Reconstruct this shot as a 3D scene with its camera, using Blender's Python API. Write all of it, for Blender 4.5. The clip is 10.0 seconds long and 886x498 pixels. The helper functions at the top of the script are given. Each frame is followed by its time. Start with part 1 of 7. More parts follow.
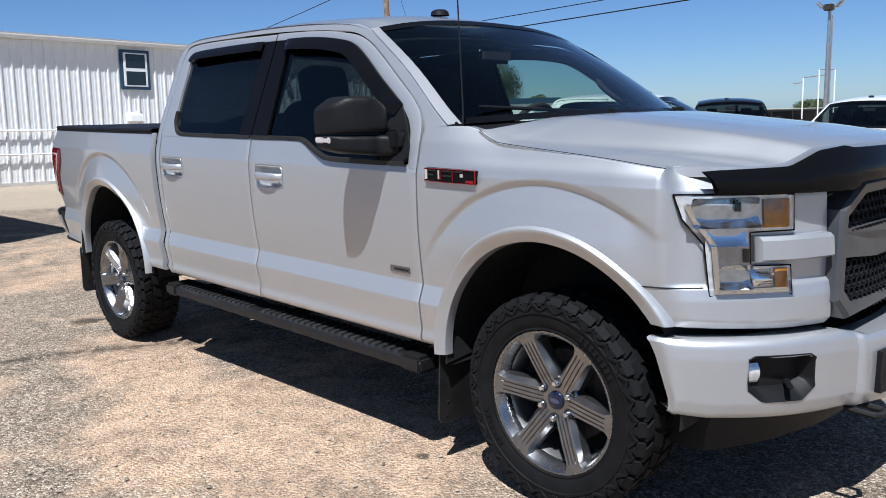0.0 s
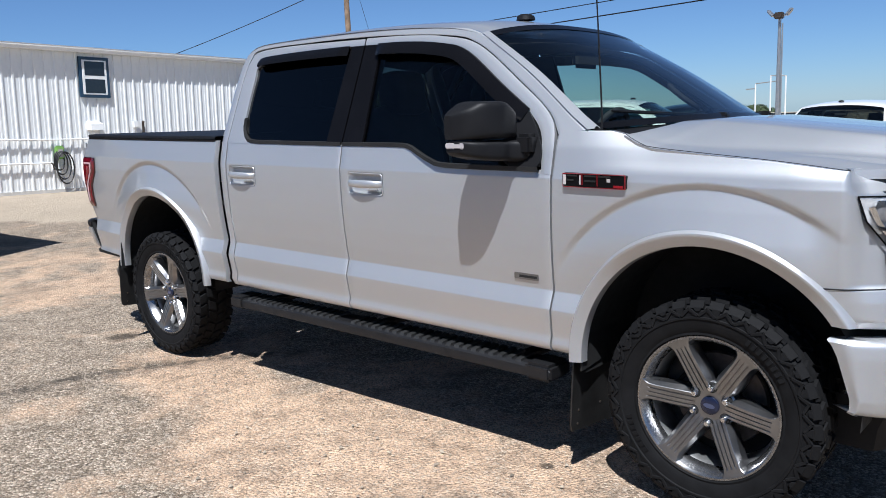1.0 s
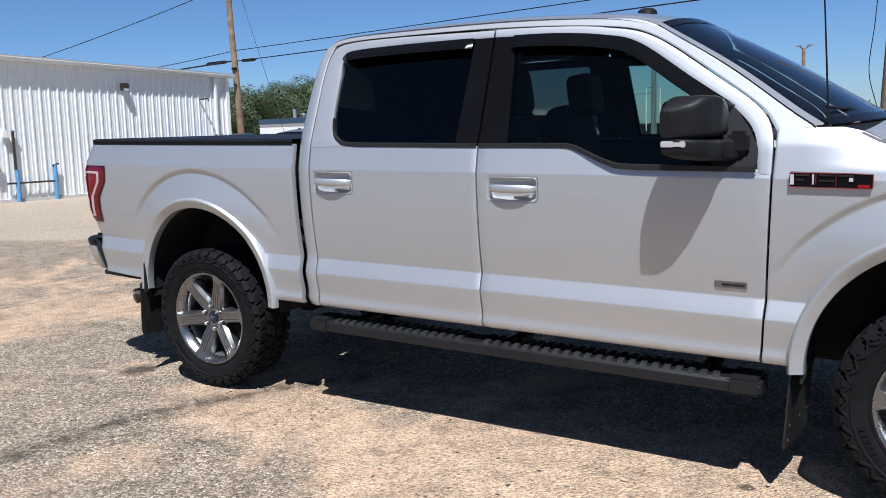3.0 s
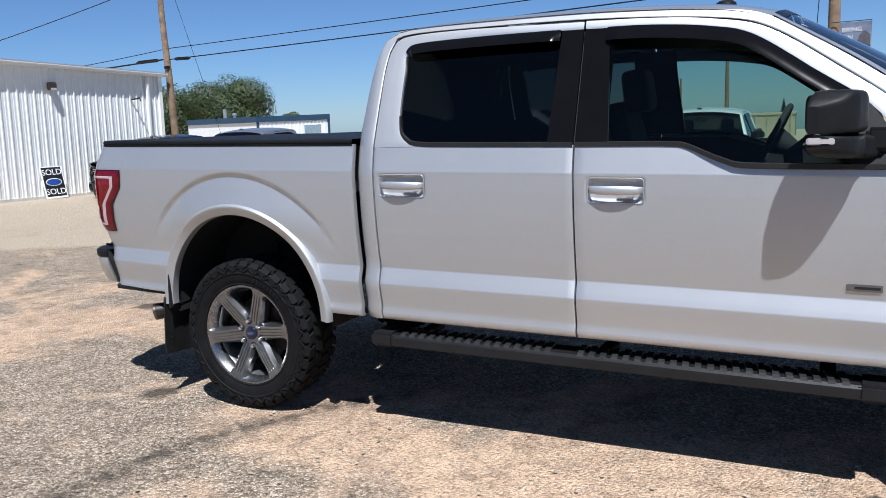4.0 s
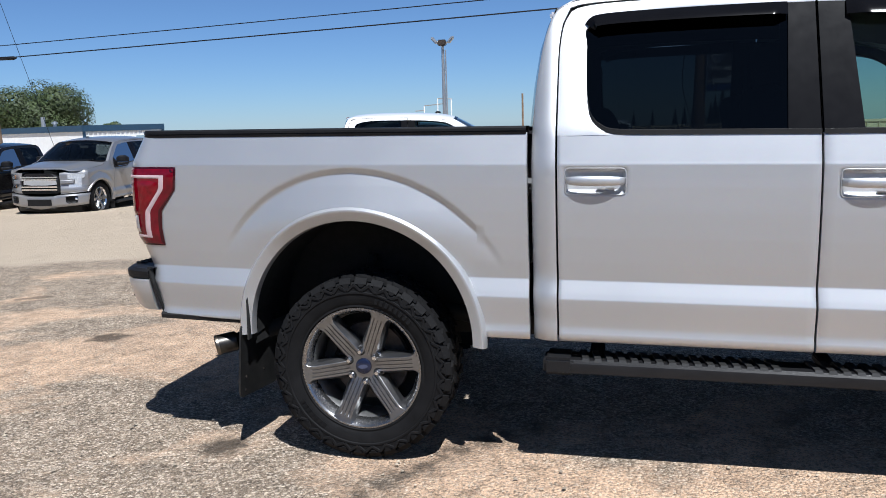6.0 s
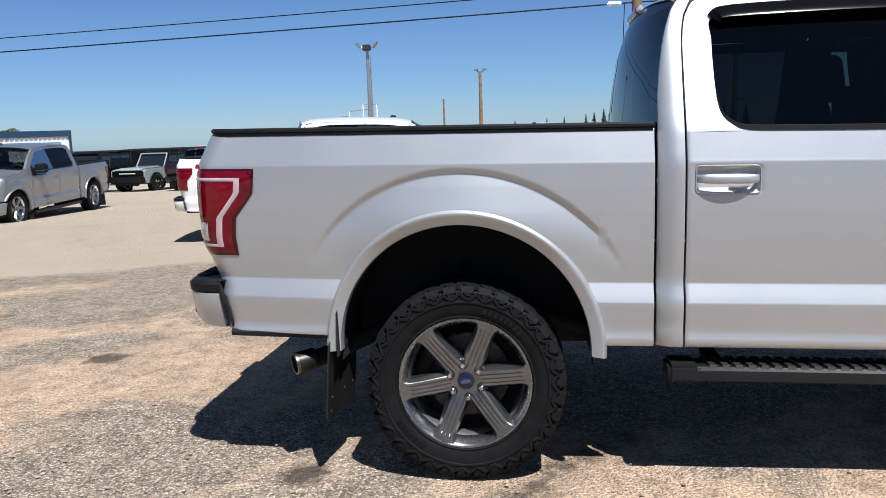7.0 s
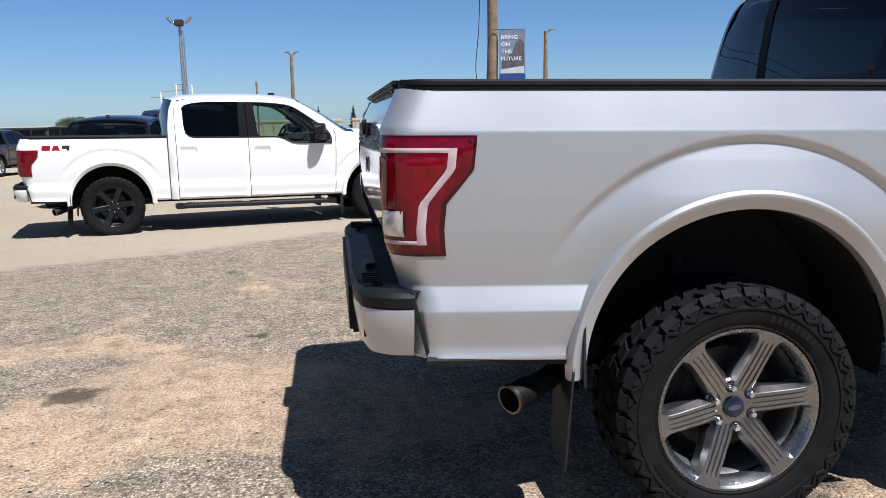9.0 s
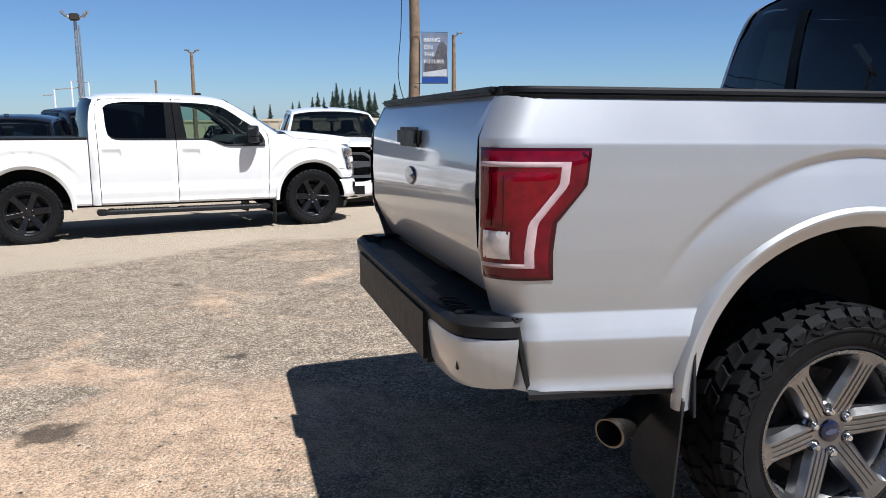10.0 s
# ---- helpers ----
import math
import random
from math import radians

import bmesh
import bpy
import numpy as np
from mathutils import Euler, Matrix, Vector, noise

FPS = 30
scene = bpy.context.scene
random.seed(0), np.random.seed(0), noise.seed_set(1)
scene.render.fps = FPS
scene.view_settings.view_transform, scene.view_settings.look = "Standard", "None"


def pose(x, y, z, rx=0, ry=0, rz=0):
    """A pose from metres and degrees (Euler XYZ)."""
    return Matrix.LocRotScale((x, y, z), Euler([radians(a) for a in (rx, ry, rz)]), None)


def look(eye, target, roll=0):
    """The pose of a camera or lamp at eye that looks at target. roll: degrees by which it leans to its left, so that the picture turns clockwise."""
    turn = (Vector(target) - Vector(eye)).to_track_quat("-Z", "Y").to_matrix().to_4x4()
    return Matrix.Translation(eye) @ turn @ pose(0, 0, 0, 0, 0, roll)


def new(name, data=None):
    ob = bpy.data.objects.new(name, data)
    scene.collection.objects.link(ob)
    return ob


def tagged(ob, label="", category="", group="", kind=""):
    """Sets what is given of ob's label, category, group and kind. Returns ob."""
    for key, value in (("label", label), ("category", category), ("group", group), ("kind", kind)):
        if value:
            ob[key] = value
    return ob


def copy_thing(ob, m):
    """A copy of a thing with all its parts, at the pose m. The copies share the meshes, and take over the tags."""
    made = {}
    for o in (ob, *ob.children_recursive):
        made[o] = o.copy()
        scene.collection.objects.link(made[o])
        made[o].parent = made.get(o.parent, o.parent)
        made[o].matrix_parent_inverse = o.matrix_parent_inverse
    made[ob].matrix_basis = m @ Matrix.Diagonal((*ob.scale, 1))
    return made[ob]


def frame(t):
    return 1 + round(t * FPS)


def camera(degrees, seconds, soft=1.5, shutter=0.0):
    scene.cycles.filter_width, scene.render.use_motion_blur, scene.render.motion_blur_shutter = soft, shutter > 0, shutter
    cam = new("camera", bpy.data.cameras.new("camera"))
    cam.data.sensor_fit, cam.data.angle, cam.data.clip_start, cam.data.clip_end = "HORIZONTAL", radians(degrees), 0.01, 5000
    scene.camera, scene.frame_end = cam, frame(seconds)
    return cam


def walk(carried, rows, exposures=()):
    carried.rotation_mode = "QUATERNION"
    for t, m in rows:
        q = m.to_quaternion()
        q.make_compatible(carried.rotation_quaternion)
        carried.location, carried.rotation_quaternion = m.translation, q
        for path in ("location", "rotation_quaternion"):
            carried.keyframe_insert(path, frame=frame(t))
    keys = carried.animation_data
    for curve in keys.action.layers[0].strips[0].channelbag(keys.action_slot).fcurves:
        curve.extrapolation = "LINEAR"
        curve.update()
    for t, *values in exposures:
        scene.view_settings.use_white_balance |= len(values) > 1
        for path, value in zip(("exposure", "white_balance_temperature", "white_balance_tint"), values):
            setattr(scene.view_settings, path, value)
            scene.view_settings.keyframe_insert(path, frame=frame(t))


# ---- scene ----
cam = camera(57.4, 10.0, soft=0.9)
PATH = [
    (0, (5.418, -3.224, 1.482), (4.024, -1.831, 1.14), -2.0),
    (0.5, (5.087, -3.445, 1.477), (3.735, -2.01, 1.143), -2.3),
    (1, (4.826, -3.69, 1.501), (3.528, -2.205, 1.171), -2.3),
    (1.5, (4.508, -3.818, 1.491), (3.27, -2.281, 1.167), -2.2),
    (2, (4.204, -3.956, 1.476), (3.033, -2.366, 1.158), -2.0),
    (2.5, (3.894, -4.118, 1.501), (2.793, -2.478, 1.186), -2.0),
    (2.7, (3.762, -4.138, 1.491), (2.691, -2.478, 1.176), -2.1),
    (4, (2.796, -4.272, 1.514), (1.932, -2.498, 1.189), -2.5),
    (4.5, (2.375, -4.236, 1.507), (1.601, -2.42, 1.182), -2.6),
    (5, (1.922, -4.282, 1.488), (1.252, -2.426, 1.164), -2.6),
    (5.2, (1.751, -4.274, 1.484), (1.127, -2.4, 1.168), -2.3),
    (6.3, (0.897, -4.157, 1.439), (0.505, -2.22, 1.131), -2.0),
    (6.5, (0.716, -4.181, 1.461), (0.37, -2.235, 1.155), -2.1),
    (7, (0.31, -4.09, 1.433), (0.071, -2.127, 1.133), -2.0),
    (7.5, (-0.081, -3.918, 1.446), (-0.209, -1.945, 1.149), -2.1),
    (8, (-0.461, -3.763, 1.44), (-0.467, -1.787, 1.135), -2.0),
    (8.5, (-0.859, -3.49, 1.382), (-0.729, -1.521, 1.056), -1.7),
    (9, (-1.249, -3.255, 1.37), (-0.984, -1.303, 1.026), -1.1),
    (9.5, (-1.559, -3.099, 1.394), (-1.163, -1.17, 1.046), -0.6),
    (10, (-1.761, -2.91, 1.395), (-1.254, -1.006, 1.053), -0.4),
]
walk(cam, [(t, look(eye, target, roll)) for t, eye, target, roll in PATH], exposures=[(0, 0.54, 5800, 10), (5, 0.54, 5800, 10), (7, 0.54, 5910, 10), (8.5, 0.55, 5930, 10), (10, 0.60, 5980, 10)])


def smooth(a, b, v):
    t = np.clip((v - a) / (b - a), 0, 1)
    return t * t * (3 - 2 * t)


# ---- world, sun ----
SUN_FROM = Vector((0.30, -0.48, 1.0)).normalized()
world = bpy.data.worlds.new("sky")
scene.world = world
world.use_nodes = True
wn = world.node_tree
sky = wn.nodes.new("ShaderNodeTexSky")
sky.sky_type, sky.sun_disc = "NISHITA", False
sky.sun_elevation = math.asin(SUN_FROM.z)
sky.sun_rotation = math.atan2(SUN_FROM.x, SUN_FROM.y)
sky.altitude, sky.air_density, sky.dust_density, sky.ozone_density = 900.0, 1.0, 0.1, 3.0
tint = wn.nodes.new("ShaderNodeMix")
tint.data_type, tint.blend_type = "RGBA", "MULTIPLY"
tint.inputs[0].default_value = 1.0
height = wn.nodes.new("ShaderNodeTexCoord")
split = wn.nodes.new("ShaderNodeSeparateXYZ")
wn.links.new(height.outputs["Generated"], split.inputs[0])
haze = wn.nodes.new("ShaderNodeValToRGB")
haze.color_ramp.elements.new(0.7)
for stop, (place, colour) in zip(haze.color_ramp.elements, ((0.0, (0.70, 0.93, 1.30, 1)), (0.22, (0.80, 0.93, 1.12, 1)), (0.7, (0.78, 0.76, 0.72, 1)))):
    stop.position, stop.color = place, colour
wn.links.new(split.outputs[2], haze.inputs[0])
wn.links.new(haze.outputs[0], tint.inputs[7])
wn.links.new(sky.outputs[0], tint.inputs[6])
wn.links.new(tint.outputs[2], wn.nodes["Background"].inputs[0])
wn.nodes["Background"].inputs[1].default_value = 0.050
sun_data = bpy.data.lights.new("sun", "SUN")
sun_data.energy, sun_data.angle, sun_data.color = 5.0, radians(0.53), (1.0, 0.965, 0.91)
sun = new("sun", sun_data)
sun.matrix_world = look(SUN_FROM * 50, (0, 0, 0))


# ---- materials ----
def material(name):
    m = bpy.data.materials.new(name)
    m.use_nodes = True
    t = m.node_tree
    return m, t, t.nodes["Principled BSDF"]


def node(t, kind, **values):
    n = t.nodes.new("ShaderNode" + kind)
    for k, v in values.items():
        n.inputs[k.replace("_", " ")].default_value = v
    return n


def ramp(t, src, stops):
    r = t.nodes.new("ShaderNodeValToRGB")
    e = r.color_ramp.elements
    while len(e) < len(stops):
        e.new(0.5)
    for s, (p, c) in zip(e, stops):
        s.position, s.color = p, (*c, 1)
    t.links.new(src, r.inputs[0])
    return r.outputs[0]


def mix(t, fac, a, b, blend="MIX"):
    m = t.nodes.new("ShaderNodeMix")
    m.data_type, m.blend_type = "RGBA", blend
    for sock, v in ((m.inputs[0], fac), (m.inputs[6], a), (m.inputs[7], b)):
        if isinstance(v, (int, float)):
            sock.default_value = v
        elif isinstance(v, tuple):
            sock.default_value = (*v, 1)
        else:
            t.links.new(v, sock)
    return m.outputs[2]


def math_node(t, op, a, b=0.0):
    m = t.nodes.new("ShaderNodeMath")
    m.operation = op
    for sock, v in zip(m.inputs, (a, b)):
        if isinstance(v, (int, float)):
            sock.default_value = v
        else:
            t.links.new(v, sock)
    return m.outputs[0]


def noise_tex(t, scale, detail=4.0, rough=0.55, coord="Object"):
    c = t.nodes.new("ShaderNodeTexCoord")
    n = node(t, "TexNoise", Scale=scale, Detail=detail, Roughness=rough)
    t.links.new(c.outputs[coord], n.inputs[0])
    return n.outputs[0]


def bump(t, p, height, strength, distance):
    b = node(t, "Bump", Strength=strength, Distance=distance)
    t.links.new(height, b.inputs["Height"])
    t.links.new(b.outputs[0], p.inputs["Normal"])


def plain(name, colour, rough=0.5, metal=0.0, coat=0.0, vary=0.15, scale=6.0, grain=0.0, grain_scale=300.0, spec=0.5):
    """A surface with large mottling and optional fine grain."""
    m, t, p = material(name)
    lo = tuple(c * (1 - vary) for c in colour)
    hi = tuple(min(1, c * (1 + vary)) for c in colour)
    t.links.new(ramp(t, noise_tex(t, scale), [(0.3, lo), (0.7, hi)]), p.inputs["Base Color"])
    r = noise_tex(t, scale * 3)
    t.links.new(math_node(t, "ADD", math_node(t, "MULTIPLY", r, rough * 0.35), rough * 0.82), p.inputs["Roughness"])
    p.inputs["Metallic"].default_value = metal
    p.inputs["Coat Weight"].default_value, p.inputs["Coat Roughness"].default_value = coat, 0.04
    p.inputs["Specular IOR Level"].default_value = spec
    if grain:
        bump(t, p, noise_tex(t, grain_scale, 3), grain, 0.002)
    return m


def paint(name, colour, metal, rough, coat=0.8, dust=0.06):
    """Car paint: flake sparkle, clear coat, a film of road dust that is thicker in patches."""
    m, t, p = material(name)
    c = t.nodes.new("ShaderNodeTexCoord")
    v = node(t, "TexVoronoi", Scale=900.0)
    t.links.new(c.outputs["Object"], v.inputs[0])
    flake = mix(t, 0.10, colour, v.outputs["Color"], "OVERLAY")
    film = math_node(t, "MULTIPLY", noise_tex(t, 3.5, 6, 0.6), dust)
    t.links.new(mix(t, film, flake, (0.52, 0.47, 0.40)), p.inputs["Base Color"])
    p.inputs["Metallic"].default_value = metal
    t.links.new(math_node(t, "ADD", math_node(t, "MULTIPLY", noise_tex(t, 5.0, 5), 0.10), rough - 0.05), p.inputs["Roughness"])
    p.inputs["Coat Weight"].default_value, p.inputs["Coat Roughness"].default_value = coat, 0.05
    bump(t, p, noise_tex(t, 260, 2), 0.02, 0.001)
    return m


def glass(name, tint, gloss=1.0):
    m, t, p = material(name)
    out = t.nodes["Material Output"]
    tr = t.nodes.new("ShaderNodeBsdfTransparent")
    tr.inputs[0].default_value = (*tint, 1)
    gl = t.nodes.new("ShaderNodeBsdfGlossy")
    gl.inputs["Roughness"].default_value = 0.015
    gl.inputs["Color"].default_value = (gloss, gloss, gloss, 1)
    fr = node(t, "Fresnel", IOR=1.5)
    mx = t.nodes.new("ShaderNodeMixShader")
    t.links.new(fr.outputs[0], mx.inputs[0])
    t.links.new(tr.outputs[0], mx.inputs[1])
    t.links.new(gl.outputs[0], mx.inputs[2])
    t.links.new(mx.outputs[0], out.inputs[0])
    t.nodes.remove(p)
    return m


SILVER = paint("silver_metallic_paint", (0.505, 0.513, 0.525), 0.68, 0.49, coat=1.0, dust=0.015)
WHITE = paint("white_paint", (0.80, 0.80, 0.79), 0.0, 0.35)
BLACKPAINT = paint("black_paint", (0.005, 0.005, 0.006), 0.0, 0.14, coat=0.0, dust=0.003)
DARKPAINT = paint("dark_maroon_paint", (0.014, 0.009, 0.011), 0.2, 0.3, coat=0.5, dust=0.012)
GREYPAINT = paint("grey_silver_paint", (0.27, 0.27, 0.28), 0.6, 0.36)
CYANPAINT = paint("pale_grey_green_paint", (0.27, 0.31, 0.31), 0.0, 0.35)
PLASTIC = plain("black_textured_plastic", (0.008, 0.008, 0.009), 0.52, vary=0.25, grain=0.2, grain_scale=700, spec=0.22)
STEPBLACK = plain("black_powder_coat", (0.011, 0.011, 0.012), 0.45, spec=0.3, vary=0.2, grain=0.2, grain_scale=500)
GLOSSBLACK = plain("gloss_black", (0.005, 0.005, 0.006), 0.20, coat=0.0, spec=0.10)
SMOKE = plain("smoked_acrylic", (0.005, 0.005, 0.006), 0.12, coat=0.0, vary=0.1, spec=0.12)
RUBBER = plain("tyre_rubber", (0.0065, 0.0065, 0.007), 0.75, vary=0.35, scale=14, grain=0.35, grain_scale=240, spec=0.18)
FLAPRUBBER = plain("mudflap_rubber", (0.010, 0.010, 0.010), 0.5, vary=0.5, scale=9, grain=0.15)
GASKET = plain("grey_rubber_seal", (0.018, 0.018, 0.018), 0.5, spec=0.3)
DARK = plain("underbody_black", (0.005, 0.005, 0.005), 0.8, vary=0.4, scale=8)
CHROME = plain("chrome", (0.78, 0.78, 0.79), 0.10, metal=1.0, vary=0.04)
ALLOY = plain("machined_alloy", (0.29, 0.29, 0.295), 0.27, metal=0.95, vary=0.06, scale=20)
ALLOYDARK = plain("dark_tinted_alloy", (0.27, 0.27, 0.275), 0.30, metal=0.95, vary=0.1, scale=20)
BARREL = plain("silver_wheel_barrel", (0.42, 0.42, 0.42), 0.38, metal=0.9, vary=0.2, scale=20)
STEEL = plain("stained_steel", (0.20, 0.17, 0.14), 0.35, metal=1.0, vary=0.25, scale=25)
EXHAUST = plain("sooty_exhaust_steel", (0.06, 0.055, 0.05), 0.38, metal=0.9, vary=0.35, scale=25)
PADRUBBER = plain("dusty_tread_rubber", (0.022, 0.022, 0.022), 0.5, spec=0.3, vary=0.3, scale=12, grain=0.2)
RUST = plain("brown_brake_iron", (0.10, 0.085, 0.075), 0.6, metal=0.6, vary=0.4, scale=30)
REDLENS = plain("red_lens", (0.125, 0.001, 0.008), 0.08, coat=0.3, spec=0.3, vary=0.35, scale=18)
REDDARK = plain("dark_red_edge", (0.035, 0.0008, 0.004), 0.12, coat=0.3, spec=0.3)
REDDEEP = plain("deep_red_lens", (0.155, 0.0008, 0.006), 0.08, coat=0.3, spec=0.3, vary=0.3, scale=30)
LAMPBAND = plain("pink_frosted_band", (0.50, 0.36, 0.37), 0.2, coat=0.5, vary=0.15, scale=20)
CLEARLENS = plain("frosted_reflector", (0.62, 0.58, 0.58), 0.12, metal=0.35, coat=1.0)
LAMPBACK = plain("lamp_reflector", (0.74, 0.77, 0.81), 0.2, metal=0.6, vary=0.2, scale=40, grain=0.15, grain_scale=60)
BOWL = plain("fluted_chrome", (0.88, 0.89, 0.90), 0.12, metal=1.0, vary=0.06, scale=30, grain=0.10, grain_scale=50)
AMBER = plain("amber_lens", (0.58, 0.22, 0.008), 0.12, coat=1.0, vary=0.25, scale=40)
BLUEOVAL = plain("blue_enamel", (0.008, 0.012, 0.032), 0.2, coat=0.2)
BADGERED = plain("red_enamel", (0.26, 0.008, 0.014), 0.35, spec=0.3)
FRONTGLASS = glass("tinted_front_glass", (0.56, 0.68, 0.62), 0.75)
SCREEN = glass("windshield_glass", (0.74, 0.82, 0.80))
PRIVACY = glass("privacy_glass", (0.10, 0.115, 0.12), 0.75)
CLEARGLASS = glass("clear_glass", (0.92, 0.93, 0.93))
TRIM = plain("dark_cabin_cloth", (0.022, 0.021, 0.022), 0.85, vary=0.2, grain=0.3)


# ---- mesh helpers ----
class Mesh:
    """Vertices and faces gathered piece by piece."""

    def __init__(self):
        self.v, self.f = [], []

    def grid(self, rows, wrap_u=False, wrap_v=False):
        n, m, o = len(rows), len(rows[0]), len(self.v)
        for r in rows:
            self.v += [tuple(p) for p in r]
        for i in range(n if wrap_u else n - 1):
            for j in range(m if wrap_v else m - 1):
                a, b = (i + 1) % n, (j + 1) % m
                self.f.append((o + i * m + j, o + a * m + j, o + a * m + b, o + i * m + b))
        return self

    def poly(self, pts):
        o = len(self.v)
        self.v += [tuple(p) for p in pts]
        self.f.append(tuple(range(o, o + len(pts))))
        return self

    def slab(self, front, back):
        """A closed plate between two outlines of equal length."""
        n, o = len(front), len(self.v)
        self.v += [tuple(p) for p in front] + [tuple(p) for p in back]
        self.f += [tuple(range(o, o + n)), tuple(range(o + 2 * n - 1, o + n - 1, -1))]
        self.f += [(o + i, o + (i + 1) % n, o + n + (i + 1) % n, o + n + i) for i in range(n)]
        return self

    def box(self, c, s, bevel=0.0, m=None, seg=2):
        bm = bmesh.new()
        bmesh.ops.create_cube(bm, size=1)
        for v in bm.verts:
            v.co = Vector((v.co.x * s[0], v.co.y * s[1], v.co.z * s[2]))
        if bevel:
            bmesh.ops.bevel(bm, geom=bm.edges[:], offset=bevel, segments=seg, affect="EDGES")
        return self.add(bm, Matrix.Translation(c) @ (m or Matrix()))

    def add(self, bm, m=None):
        o = len(self.v)
        bm.verts.index_update()
        self.v += [tuple((m @ v.co) if m else v.co) for v in bm.verts]
        self.f += [tuple(o + v.index for v in f.verts) for f in bm.faces]
        bm.free()
        return self

    def tube(self, pts, r, n=8, caps=True):
        pts = [Vector(p) for p in pts]
        rs = r if isinstance(r, (list, tuple)) else [r] * len(pts)
        rows, side = [], None
        for i, p in enumerate(pts):
            d = (pts[min(i + 1, len(pts) - 1)] - pts[max(i - 1, 0)]).normalized()
            if side is None or abs(side.dot(d)) > 0.95:
                side = d.orthogonal().normalized()
            side = (side - d * side.dot(d)).normalized()
            up = d.cross(side)
            rows.append([p + rs[i] * (math.cos(a) * side + math.sin(a) * up) for a in (2 * math.pi * k / n for k in range(n))])
        o = len(self.v)
        self.grid(rows, wrap_v=True)
        if caps:
            self.f += [tuple(range(o, o + n)), tuple(range(o + (len(rows) - 1) * n, o + len(rows) * n))]
        return self

    def lathe(self, profile, n=48, m=None):
        """Turns (radius, height) pairs round the z axis."""
        m = m or Matrix()
        return self.grid([[m @ Vector((r * math.cos(a), r * math.sin(a), h)) for r, h in profile]
                          for a in (2 * math.pi * k / n for k in range(n))], wrap_u=True)

    def moved(self, m):
        self.v = [tuple(m @ Vector(p)) for p in self.v]
        return self

    def mapped(self, f):
        self.v = [f(*p) for p in self.v]
        return self


def part(name, mesh, mat, parent=None, label="", angle=35, smooth_shade=True, m=None):
    """Links a gathered mesh as one object, under a thing or under a part."""
    data = bpy.data.meshes.new(name)
    data.from_pydata(mesh.v, [], mesh.f)
    bm = bmesh.new()
    bm.from_mesh(data)
    bmesh.ops.recalc_face_normals(bm, faces=bm.faces[:])
    bm.to_mesh(data)
    bm.free()
    if smooth_shade:
        data.polygons.foreach_set("use_smooth", [True] * len(data.polygons))
        data.set_sharp_from_angle(angle=radians(angle))
    data.materials.append(mat)
    ob = new(name, data)
    if m is not None:
        ob.matrix_local = m
    if parent:
        ob.parent = parent
    return tagged(ob, label)


def thing(name, label, category, m=None, group="", kind=""):
    ob = new(name)
    ob.empty_display_size = 0.2
    if m is not None:
        ob.matrix_world = m
    return tagged(ob, label, category, group, kind)


def spline(pts, n):
    """Points evenly spaced along a smooth curve through the given ones."""
    p = np.array(pts, float)
    q = np.vstack([2 * p[0] - p[1], p, 2 * p[-1] - p[-2]])
    fine = []
    for i in range(len(p) - 1):
        a, b, c, d = q[i:i + 4]
        for u in np.linspace(0, 1, 16, endpoint=False):
            fine.append(0.5 * (2 * b + (c - a) * u + (2 * a - 5 * b + 4 * c - d) * u**2 + (3 * b - a - 3 * c + d) * u**3))
    fine = np.array(fine + [p[-1]])
    s = np.r_[0, np.cumsum(np.linalg.norm(np.diff(fine, axis=0), axis=1))]
    return [tuple(np.interp(t, s, fine[:, k]) for k in range(p.shape[1])) for t in np.linspace(0, s[-1], n)]


def rounded(pts, r, n=4):
    """A polygon with its corners rounded."""
    out, k = [], len(pts)
    for i in range(k):
        p, a, b = (np.array(pts[j % k], float) for j in (i, i - 1, i + 1))
        ra = min(r, 0.45 * np.linalg.norm(a - p), 0.45 * np.linalg.norm(b - p))
        s, e = p + (a - p) / np.linalg.norm(a - p) * ra, p + (b - p) / np.linalg.norm(b - p) * ra
        out += [tuple((1 - u) ** 2 * s + 2 * u * (1 - u) * p + u * u * e) for u in np.linspace(0, 1, n)]
    return out


# ---- pickup trucks ----
# Local frame: x forward from the rear axle, y across, z up; the body rakes down towards the front.
WB, HUB_Z = 3.683, 0.405
Z_TABLE = np.arange(0.45, 2.05, 0.002)
SIDE = np.interp(Z_TABLE, [0.45, 0.55, 0.575, 0.60, 0.63, 0.66, 0.69, 0.715, 0.735, 0.750, 0.775, 0.8265, 0.8295, 0.90, 1.0, 1.1, 1.2, 1.286, 1.296, 1.41, 1.9, 2.05],
                 [0.90, 0.94, 0.975, 0.988, 0.979, 0.9835, 0.9885, 0.9925, 0.9955, 0.9970, 0.9894, 0.9725, 0.973, 0.9825, 0.9925, 0.9985, 1.0010, 1.0, 0.9975, 0.972, 0.775, 0.70])
KERNEL = np.exp(-0.5 * (np.arange(-8, 9) / 0.9) ** 2)
SIDE = np.convolve(np.pad(SIDE, 8, mode="edge"), KERNEL / KERNEL.sum(), mode="valid")
ARCHES = ((0.0, 0.552), (WB, 0.572))
HANDLES = ((1.003, 1.222), (1.995, 1.218))


def upper(z):
    """Half width of the glasshouse."""
    return 0.975 - 0.408 * (z - 1.41)


def taper(x):
    return 0.075 * (max(0.0, 0.3 - x) / 1.29) ** 1.6


